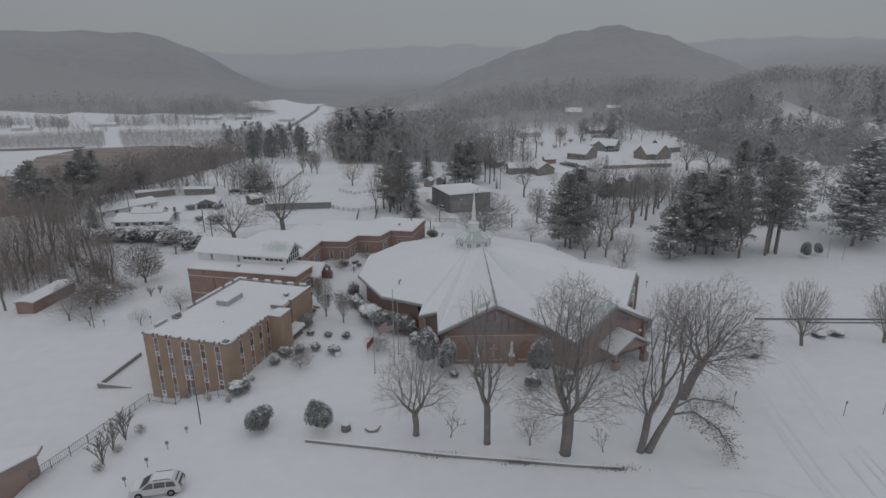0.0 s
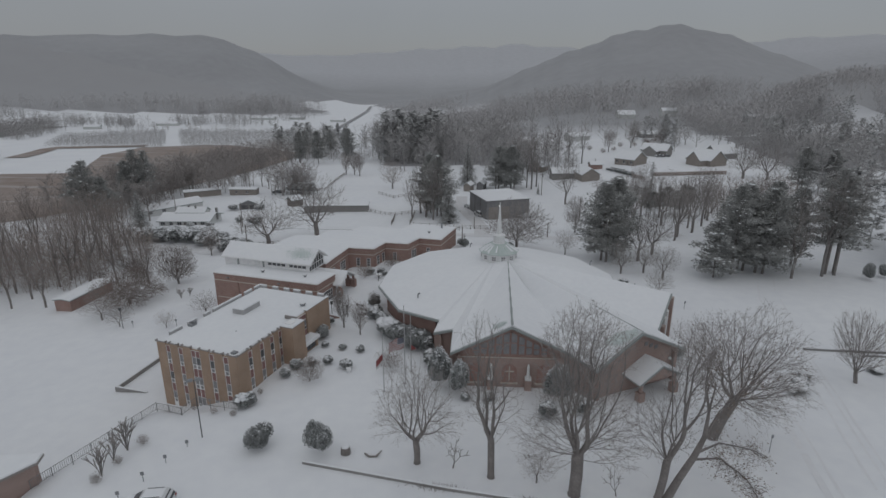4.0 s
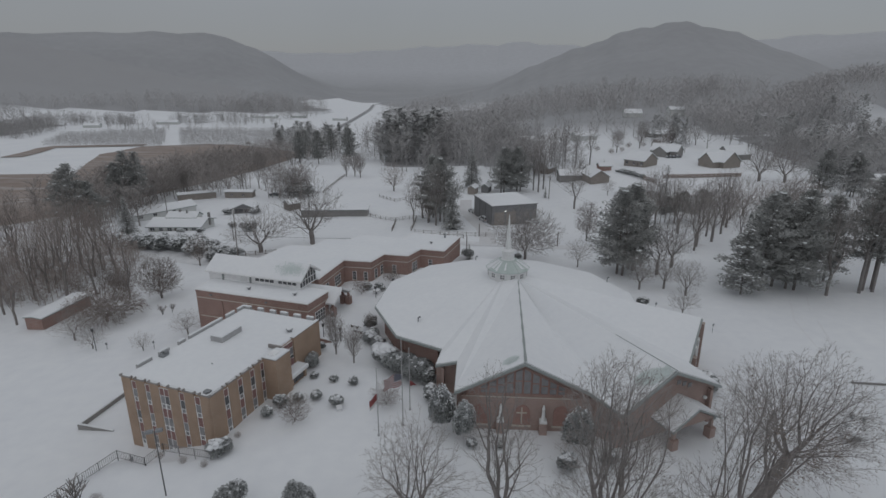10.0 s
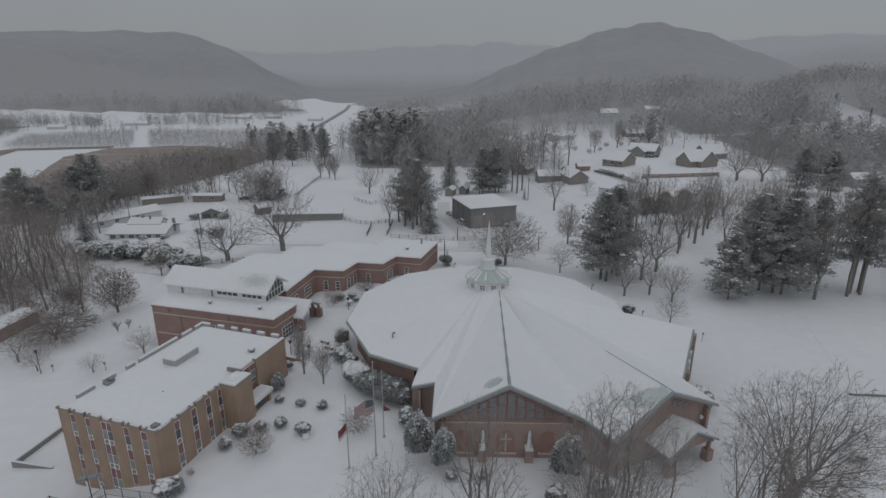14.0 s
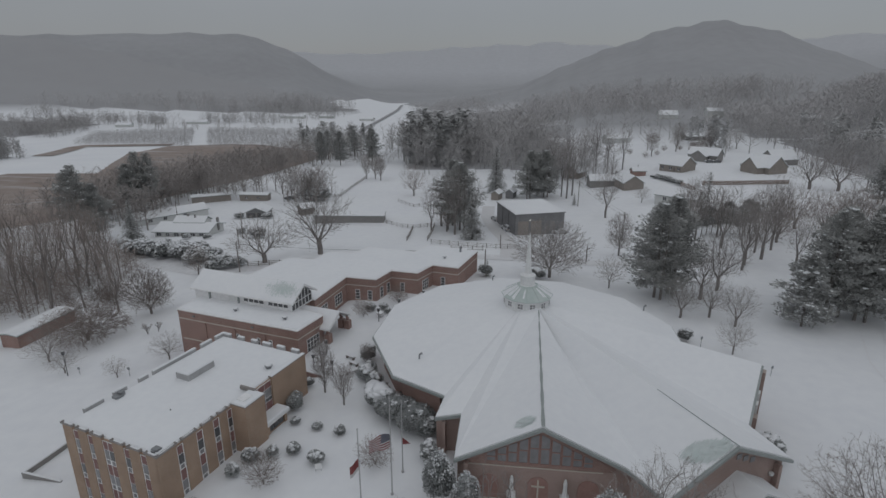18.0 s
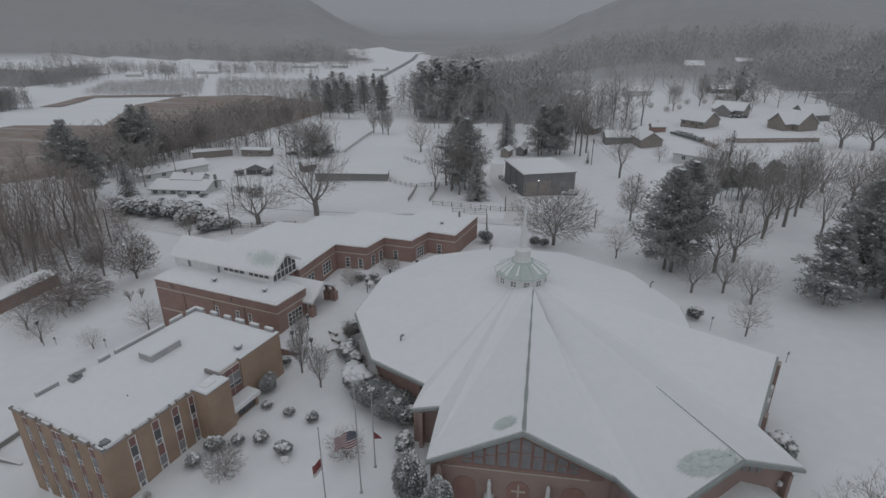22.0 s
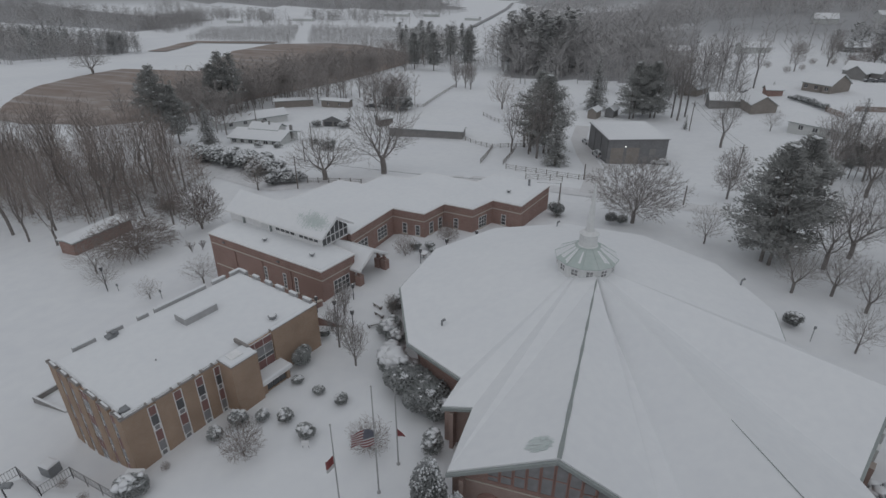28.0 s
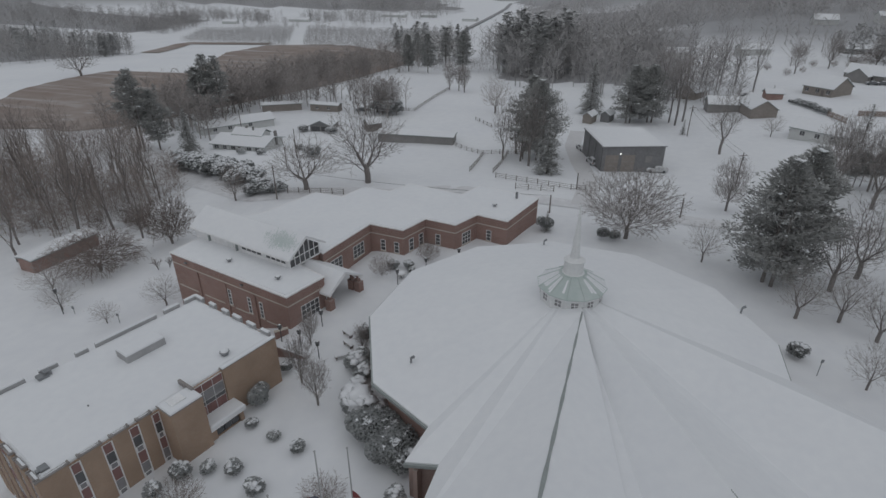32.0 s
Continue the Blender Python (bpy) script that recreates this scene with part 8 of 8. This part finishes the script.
BROWNBOARD = material("brown_fence_board", (0.27, 0.205, 0.17), 0.9, 0.15, 5, 0.6, 0.15)


def fence(points, label, rails=3, tall=1.25, gap=2.6, mat=WOOD, thick=0.05):
    t = thing("fence", pose(0, 0, 0), label, "fence", "fences")
    post = Shape().box(-0.07, 0.07, -0.07, 0.07, -0.3, tall + 0.1).mesh("post", mat)
    for (x0, y0), (x1, y1) in zip(points, points[1:]):
        d = math.hypot(x1 - x0, y1 - y0)
        n = max(1, round(d / gap))
        for i in range(n + 1):
            x, y = x0 + (x1 - x0) * i / n, y0 + (y1 - y0) * i / n
            part("post", post, None, t, "", False, on_land(x, y))
        for k in range(rails):
            s = Shape()
            way = [(x0 + (x1 - x0) * i / n, y0 + (y1 - y0) * i / n) for i in range(n + 1)]
            limb(s, [(x, y, height(x, y) + tall * (k + 1) / rails - 0.1) for x, y in way], [thick] * (n + 1), 4)
            part("rail", s, mat, t)


fence(((-46, 204), (-33, 195), (-26, 196), (-14, 200)), "grey paddock fence across the field")
fence(((-33, 195), (-30, 173)), "grey paddock fence along the lane")
fence(((-26, 196), (-24, 173)), "grey paddock fence along the lane")
fence(((-22, 168), (-4, 165), (2, 166)), "grey paddock fence by the road")
fence(((-90, 236), (-75, 244), (-80, 296)), "grey paddock fence running up to the trees")
fence(((-48, 236), (-40, 228), (-34, 232)), "short pen fence in the field")
fence(((65, 262), (68, 252)), "solid brown garden fence", 6, 1.7, 2.6, BROWNBOARD, 0.13)
fence(((74, 264), (110, 272)), "solid brown garden fence", 6, 1.7, 2.6, BROWNBOARD, 0.13)
fence(((-63, 143.5), (-50, 145.5)), "grey rail fence beside the lane")
fence(((-15.1, 158.9), (-7.1, 160.7)), "short grey rail fence by the road")
for x, y, h in ((-63.0, 139.5, 7.6), (-89.5, 133.0, 8.0), (22.0, 233.0, 9.6), (31.0, 184.0, 8.6), (-5.0, 143.3, 3.6), (-2.9, 166.0, 3.8), (-73.9, 158.9, 6.0), (-118, 196, 8), (-80, 172, 8), (18, 152, 4)):
    t = thing("utility_pole", on_land(x, y, 30), "weathered wooden utility pole", "pole", "utility poles")
    part("pole", Shape().tube((0, 0, -0.4), (0, 0, h), 0.16, 0.11, 8), WOOD, t)
    if h > 8:
        part("crossarm", Shape().box(-1.1, 1.1, -0.06, 0.06, h - 0.8, h - 0.66), WOOD, t)
        part("transformer", Shape().tube((0.3, 0.1, h - 1.9), (0.3, 0.1, h - 1.1), 0.2, 0.2, 8), METAL, t)
# snow-covered shrub banks by the farmhouse road and the cottages
bank = {}
for k, (x, y, s_) in enumerate(((-106, 158, 1.3), (-103, 155, 1.6), (-100, 157, 1.4), (-97, 153.5, 1.7), (-94, 156, 1.5), (-91, 152, 1.7), (-88, 154, 1.5), (-85, 149.5, 1.7), (-82, 151.5, 1.5), (-79, 147, 1.6), (-75.5, 148.5, 1.4), (-68.9, 143, 1.3), (-66, 144, 1.0), (-71, 141.5, 1.0), (-77.8, 176, 1.35), (-82, 236, 2.2), (-87, 239, 1.9), (-105, 160, 1.2), (-111, 161, 1.2), (-97, 170, 0.6), (-91, 171, 0.6),
                               (-86, 182, 0.8), (-100, 205, 0.9), (-89, 205, 0.9), (60, 281, 0.8), (62, 277, 0.8), (63, 273, 0.9), (64, 269, 0.8), (65, 265, 0.9), (55, 236, 0.9), (52, 238, 0.8), (60, 226, 0.9))):
    m = on_land(x, y, 47 * k) @ Matrix.Scale(s_, 4)
    if k:
        copy_thing(bank[0], m).matrix_basis = m
    else:
        bank[0] = plant_shrub(round_bush[7], m, "tangled roadside shrub laden with snow", "snowy shrub bank")
drape("road", ribbon(((-170, 190), (-125, 164), (-95, 147), (-70, 140), (-50, 147), (-25, 152), (0, 152), (30, 150), (55, 158)), 6.5, 4.0), SNOW_ROAD, 0.06, "snow-covered lane with packed wheel ruts", "road")
drape("road", ribbon(((0, 152), (-0.5, 166), (-2.5, 183), (-6, 195), (-10, 210), (-11, 228)), 4.6, 4.0), SLUSH, 0.07, "snow-covered drive to the barn", "road")
drape("road", ribbon(((-196, 650), (-213, 736), (-236, 900), (-267, 1125), (-300, 1300)), 6.5, 20.0), material("far_lane", (0.36, 0.36, 0.37), 0.9, 0.1), 1.2, "dark hedged lane running up the far valley", "road")
# shrubs and small trees among the far cottages
copse(8, ((73.7, 353.7), (82.0, 375.0), (91.7, 378.5), (102.6, 392.3), (66.0, 345.0), (60.0, 360.0)), "bare rounded shrub near the cottages", "cottage shrubs", (0.5, 0.75))
copse(8, ((80.3, 402.4), (109.3, 388.1), (96.0, 360.0)), "bare rounded small tree near the cottages", "cottage shrubs", (1.3, 1.6))
for k in range(11):
    m = on_land(57.6 + 0.75 * k, 283.5 - 1.75 * k, 47 * k) @ Matrix.Scale(0.55 + 0.08 * (k % 3), 4)
    copy_thing(made[4], m).matrix_basis = m


# overhead wires along the lane
def wire(a, b, sag, label):
    pts = [(a[0] + (b[0] - a[0]) * i / 14, a[1] + (b[1] - a[1]) * i / 14, a[2] + (b[2] - a[2]) * i / 14 - sag * (1 - (i / 7 - 1) ** 2)) for i in range(15)]
    s = Shape()
    limb(s, pts, [0.025] * 15, 4)
    tagged(part("overhead_wire", s, BLACK, None, label), category="wire", group="overhead wires")


for dx in (-0.9, 0.9):
    wire((-63.0 + dx, 139.5, height(-63, 139.5) + 7.0), (-5.0, 143.3, height(-5, 143.3) + 3.5), 0.8, "thin dark overhead wire along the lane")
    wire((22.0 + dx, 233.0, height(22, 233) + 9.0), (31.0 + dx, 184.0, height(31, 184) + 8.0), 0.7, "thin dark overhead wire between two poles")


# ---------------------------------------------------------------- woods
# the near wood west of the lawn: separate trees of four kinds
wood_rng = random.Random(21)
woods = []
tries = 0
while len(woods) < 104 and tries < 6000:
    tries += 1
    x, y = wood_rng.uniform(-205, -76), wood_rng.uniform(96, 182)
    lane = 154 - (x + 110) * 1.05 if x > -110 else 154 - (x + 110) * -0.12
    edge = 100 if x > -108 else 96
    if y < edge or y > lane - 1 or any((x - a) ** 2 + (y - b) ** 2 < 20 for a, b, _ in woods):
        continue
    if -93 < x < -70 and 100 < y < 112:
        continue
    woods.append((x, y, wood_rng.choice((3, 3, 9, 10, 10))))
firsts = {}
for x, y, k in woods:
    m = on_land(x, y, wood_rng.uniform(0, 360), -0.2) @ Matrix.Rotation(wood_rng.gauss(0, 0.06), 4, 'X') @ Matrix.Scale(wood_rng.uniform(0.62, 1.12) * (1.0 if y < 130 else 0.85), 4)
    if k in firsts:
        copy_thing(firsts[k], m).matrix_basis = m
    else:
        firsts[k] = plant_bare("bare_tree", kinds[k], m, "tall forked leafless tree in the wood", group="west wood")


def brush(seed, limbs, twigs, width, wide=0.3, low=0.25):
    """A light bare tree one metre tall: stem, forked limbs and fine twigs, in triangles."""
    rng = random.Random(seed)
    v, f = [], []

    def sliver(a, b, w):
        q = rng.uniform(0, 3.14)
        k = len(v)
        c, s = math.cos(q) * w / 2, math.sin(q) * w / 2
        v.extend([(a[0] - c, a[1] - s, a[2]), (a[0] + c, a[1] + s, a[2]), b])
        f.append((k, k + 1, k + 2))

    def beam(a, b, w):
        k = len(v)
        for i in range(3):
            v.append((a[0] + w * math.cos(2.1 * i), a[1] + w * math.sin(2.1 * i), a[2]))
        v.append(b)
        f.extend([(k, k + 1, k + 3), (k + 1, k + 2, k + 3), (k + 2, k, k + 3)])

    bend = [rng.uniform(-0.03, 0.03) for _ in range(4)]
    beam((0, 0, -0.03), (bend[0], bend[1], 0.8), 0.016)
    for i in range(limbs):
        u = low + (0.8 - low) * (i + rng.random()) / limbs
        a = i * 2.4 + rng.uniform(-0.5, 0.5)
        r = wide * (1.15 - 0.75 * u) * rng.uniform(0.55, 1.1)
        p0 = (bend[0] * u, bend[1] * u, u)
        p1 = (r * math.cos(a), r * math.sin(a), min(0.97, u + rng.uniform(0.08, 0.26)))
        beam(p0, p1, 0.0065)
        for k in range(twigs):
            t = rng.uniform(0.3, 1.0)
            q = tuple(p0[c] + (p1[c] - p0[c]) * t for c in range(3))
            l = rng.uniform(0.05, 0.13)
            b = a + rng.uniform(-1.3, 1.3)
            sliver(q, (q[0] + l * math.cos(b), q[1] + l * math.sin(b), q[2] + l * rng.uniform(-0.15, 1.0)), width * rng.uniform(0.6, 1.3))
    return np.array(v), np.array(f)


def bough_tree(seed, boughs, tufts, round_top=True):
    """A light conifer one metre tall: stem and ragged boughs of tufts."""
    rng = random.Random(seed)
    v, f = [], []
    for i in range(3):
        v.append((0.014 * math.cos(2.1 * i), 0.014 * math.sin(2.1 * i), -0.03))
    v.append((0, 0, 0.95))
    f.extend([(0, 1, 3), (1, 2, 3), (2, 0, 3)])
    for i in range(boughs):
        u = (i + rng.random()) / boughs
        z = 0.1 + 0.86 * u
        a = i * 2.4 + rng.uniform(-0.6, 0.6)
        r = (0.25 * math.sin(min(3.0, 0.75 + 2.15 * u)) if round_top else 0.2 * (1 - u) ** 0.8 + 0.02) * rng.uniform(0.45, 1.25)
        for k in range(tufts):
            t = rng.uniform(0.25, 1.05)
            c = (r * t * math.cos(a) + rng.uniform(-0.03, 0.03), r * t * math.sin(a) + rng.uniform(-0.03, 0.03), z + (0.06 if round_top else -0.1) * t * r / 0.2 + rng.uniform(-0.02, 0.02))
            w, b = rng.uniform(0.02, 0.042), rng.uniform(0, 6.28)
            n = len(v)
            for j in range(3):
                v.append((c[0] + w * math.cos(b + 2.1 * j), c[1] + w * math.sin(b + 2.1 * j), c[2] + rng.uniform(-0.6, 0.6) * w))
            f.append((n, n + 1, n + 2))
    return np.array(v), np.array(f)


def stamp(name, trees, spots, tall, label, mat, seed=1, category="woods"):
    """Many far trees in one mesh, each turned and sized by itself."""
    rng = random.Random(seed)
    vs, fs, n = [], [], 0
    for x, y in spots:
        if open_valley(x, y):
            continue
        tv, tf = trees[rng.randrange(len(trees))]
        a, h = rng.uniform(0, 6.28), rng.uniform(*tall)
        w = h * rng.uniform(0.8, 1.25)
        c, s = math.cos(a) * w, math.sin(a) * w
        vs.append(np.stack([x + tv[:, 0] * c - tv[:, 1] * s, y + tv[:, 0] * s + tv[:, 1] * c, height(x, y) - 0.2 + tv[:, 2] * h], 1))
        fs.append(tf + n)
        n += len(tv)
    vs, fs = np.concatenate(vs), np.concatenate(fs)
    me = bpy.data.meshes.new(name)
    me.vertices.add(len(vs))
    me.vertices.foreach_set("co", vs.astype(np.float32).ravel())
    me.loops.add(len(fs) * 3)
    me.loops.foreach_set("vertex_index", fs.astype(np.int32).ravel())
    me.polygons.add(len(fs))
    me.polygons.foreach_set("loop_start", np.arange(0, len(fs) * 3, 3, dtype=np.int32))
    me.update(calc_edges=True)
    me.materials.append(mat)
    ob = part(name, me, None, None, label)
    return tagged(ob, category=category, kind="stuff")


def scatter(n, corners, seed):
    """n spots in a four-cornered patch of land."""
    rng = random.Random(seed)
    (ax, ay), (bx, by), (cx_, cy_), (dx, dy) = corners
    out = []
    for i in range(n):
        u, v = rng.random(), rng.random()
        out.append(((ax * (1 - u) + bx * u) * (1 - v) + (dx * (1 - u) + cx_ * u) * v, (ay * (1 - u) + by * u) * (1 - v) + (dy * (1 - u) + cy_ * u) * v))
    return out


near_kinds = [brush(200 + i, 17, 24, 0.0075, 0.28 + 0.03 * i, 0.08 + 0.04 * i) for i in range(5)]
far_kinds = [brush(210 + i, 10, 13, 0.017, 0.3 + 0.04 * i, 0.12) for i in range(5)]
scrub_kinds = [brush(220 + i, 9, 16, 0.016, 0.5, 0.05) for i in range(3)]
pine_kinds = [bough_tree(230 + i, 40, 15, True) for i in range(4)] + [bough_tree(236, 44, 12, False)]

stamp("underwood", scrub_kinds, scatter(900, ((-200, 104), (-90, 112), (-95, 138), (-205, 152)), 31) + scatter(70, ((-112, 158), (-84, 136), (-88, 128), (-118, 150)), 32), (2.5, 7.5), "dense leafless underwood below the trees", TWIG_RED, 31)
stamp("hedgerow_wood", near_kinds, scatter(340, ((-180, 192), (-140, 196), (-138, 345), (-180, 345)), 33) + scatter(60, ((-152, 212), (-116, 236), (-112, 262), (-142, 262)), 20) + scatter(120, ((-176, 340), (-134, 340), (-126, 450), (-190, 450)), 34) + scatter(26, ((-152, 182), (-120, 182), (-122, 198), (-150, 200)), 24) + scatter(22, ((-96, 232), (-78, 228), (-78, 246), (-96, 250)), 23), (9, 16.5), "belt of leafless trees along the brown field", HEDGEWOOD, 33)
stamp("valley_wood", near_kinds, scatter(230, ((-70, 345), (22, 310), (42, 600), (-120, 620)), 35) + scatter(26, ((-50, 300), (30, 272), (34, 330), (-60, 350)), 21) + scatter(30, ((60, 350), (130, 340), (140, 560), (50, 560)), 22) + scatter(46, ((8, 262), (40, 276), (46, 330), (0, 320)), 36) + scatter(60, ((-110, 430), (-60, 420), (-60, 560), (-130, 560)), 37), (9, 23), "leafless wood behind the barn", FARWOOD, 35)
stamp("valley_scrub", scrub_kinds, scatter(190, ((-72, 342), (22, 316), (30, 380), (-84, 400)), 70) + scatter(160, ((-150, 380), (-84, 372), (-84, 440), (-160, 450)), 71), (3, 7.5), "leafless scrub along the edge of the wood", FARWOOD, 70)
stamp("valley_back_wood", far_kinds, scatter(1150, ((-150, 640), (120, 660), (420, 950), (-150, 950)), 60) + scatter(420, ((160, 640), (420, 560), (560, 900), (260, 900)), 61), (14, 22), "continuous leafless woods closing the valley", HAZEWOOD, 60)
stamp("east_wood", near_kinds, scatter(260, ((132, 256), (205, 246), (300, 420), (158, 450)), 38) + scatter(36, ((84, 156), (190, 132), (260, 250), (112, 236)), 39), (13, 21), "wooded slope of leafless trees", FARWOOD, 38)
stamp("east_back_wood", far_kinds, scatter(520, ((160, 460), (270, 470), (330, 640), (190, 640)), 40) + scatter(900, ((310, 430), (560, 300), (760, 900), (300, 700)), 62) + scatter(260, ((280, 260), (420, 180), (560, 380), (310, 420)), 63), (13, 21), "leafless woods rising to the hill", HAZEWOOD, 40)
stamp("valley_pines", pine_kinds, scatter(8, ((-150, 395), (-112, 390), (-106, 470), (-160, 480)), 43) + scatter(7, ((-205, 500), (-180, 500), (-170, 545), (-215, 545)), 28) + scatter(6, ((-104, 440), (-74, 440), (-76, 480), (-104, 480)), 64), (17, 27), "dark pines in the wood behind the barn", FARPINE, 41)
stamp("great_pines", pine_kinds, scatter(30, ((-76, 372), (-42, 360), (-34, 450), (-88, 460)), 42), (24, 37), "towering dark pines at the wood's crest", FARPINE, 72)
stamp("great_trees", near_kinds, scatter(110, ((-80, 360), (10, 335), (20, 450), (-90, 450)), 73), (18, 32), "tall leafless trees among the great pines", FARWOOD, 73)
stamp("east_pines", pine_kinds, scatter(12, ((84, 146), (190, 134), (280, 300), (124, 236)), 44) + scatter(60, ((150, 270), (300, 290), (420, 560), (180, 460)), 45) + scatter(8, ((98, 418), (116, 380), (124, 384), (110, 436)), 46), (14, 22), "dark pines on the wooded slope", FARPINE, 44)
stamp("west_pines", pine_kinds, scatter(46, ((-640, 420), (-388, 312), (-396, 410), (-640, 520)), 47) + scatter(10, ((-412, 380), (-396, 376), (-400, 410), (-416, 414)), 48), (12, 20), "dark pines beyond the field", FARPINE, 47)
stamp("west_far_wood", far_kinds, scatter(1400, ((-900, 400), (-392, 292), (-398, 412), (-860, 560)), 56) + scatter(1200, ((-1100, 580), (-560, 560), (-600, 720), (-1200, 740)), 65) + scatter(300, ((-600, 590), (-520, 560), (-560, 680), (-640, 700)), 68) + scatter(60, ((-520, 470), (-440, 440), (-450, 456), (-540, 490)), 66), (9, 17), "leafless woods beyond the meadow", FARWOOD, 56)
rows_rng = random.Random(49)
rows = [(-450 + 3.4 * i - 0.52 * j * 5.2 + rows_rng.uniform(-2, 2), 517 + 0.236 * i + 0.85 * j * 5.2 + rows_rng.uniform(-1.2, 1.2)) for i in range(88) for j in range(35) if not 35.5 < i < 41.0 and j < 22 + 13 * i / 36]
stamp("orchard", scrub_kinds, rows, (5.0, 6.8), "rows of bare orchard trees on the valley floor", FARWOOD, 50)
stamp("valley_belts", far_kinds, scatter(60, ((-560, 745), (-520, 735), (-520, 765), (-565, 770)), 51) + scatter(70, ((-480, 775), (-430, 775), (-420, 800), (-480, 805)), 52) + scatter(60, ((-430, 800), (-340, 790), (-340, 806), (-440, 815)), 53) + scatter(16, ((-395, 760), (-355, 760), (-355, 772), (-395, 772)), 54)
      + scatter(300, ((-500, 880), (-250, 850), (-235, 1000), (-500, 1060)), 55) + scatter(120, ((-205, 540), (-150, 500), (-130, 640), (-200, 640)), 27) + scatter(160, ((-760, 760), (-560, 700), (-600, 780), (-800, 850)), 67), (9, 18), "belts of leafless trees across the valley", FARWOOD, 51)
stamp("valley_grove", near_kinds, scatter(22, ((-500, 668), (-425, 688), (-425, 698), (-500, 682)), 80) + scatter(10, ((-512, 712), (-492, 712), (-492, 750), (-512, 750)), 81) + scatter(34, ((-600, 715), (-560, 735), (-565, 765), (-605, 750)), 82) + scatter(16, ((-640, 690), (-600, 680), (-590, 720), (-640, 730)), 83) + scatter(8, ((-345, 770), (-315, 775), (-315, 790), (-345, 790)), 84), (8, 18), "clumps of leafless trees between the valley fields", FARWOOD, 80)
stamp("valley_thickets", scrub_kinds, scatter(9, ((-404, 684), (-383, 684), (-383, 702), (-404, 702)), 85) + scatter(3, ((-370, 695), (-363, 695), (-363, 702), (-370, 702)), 86) + scatter(6, ((-352, 690), (-322, 676), (-322, 684), (-352, 704)), 87) + scatter(5, ((-470, 680), (-440, 686), (-440, 692), (-470, 688)), 88), (8, 14), "dark rounded thickets beside the orchard", HEDGEWOOD, 85)
foot_spots = scatter(1700, ((-1350, 760), (-420, 965), (-240, 1200), (-1400, 1150)), 57) + scatter(160, ((-215, 900), (-150, 870), (-60, 1180), (-150, 1180)), 26)
stamp("foothill_wood", far_kinds, [p for p in foot_spots if height(*p) < -4], (14, 24), "continuous leafless woods at the foot of the hills", HAZEWOOD, 57)
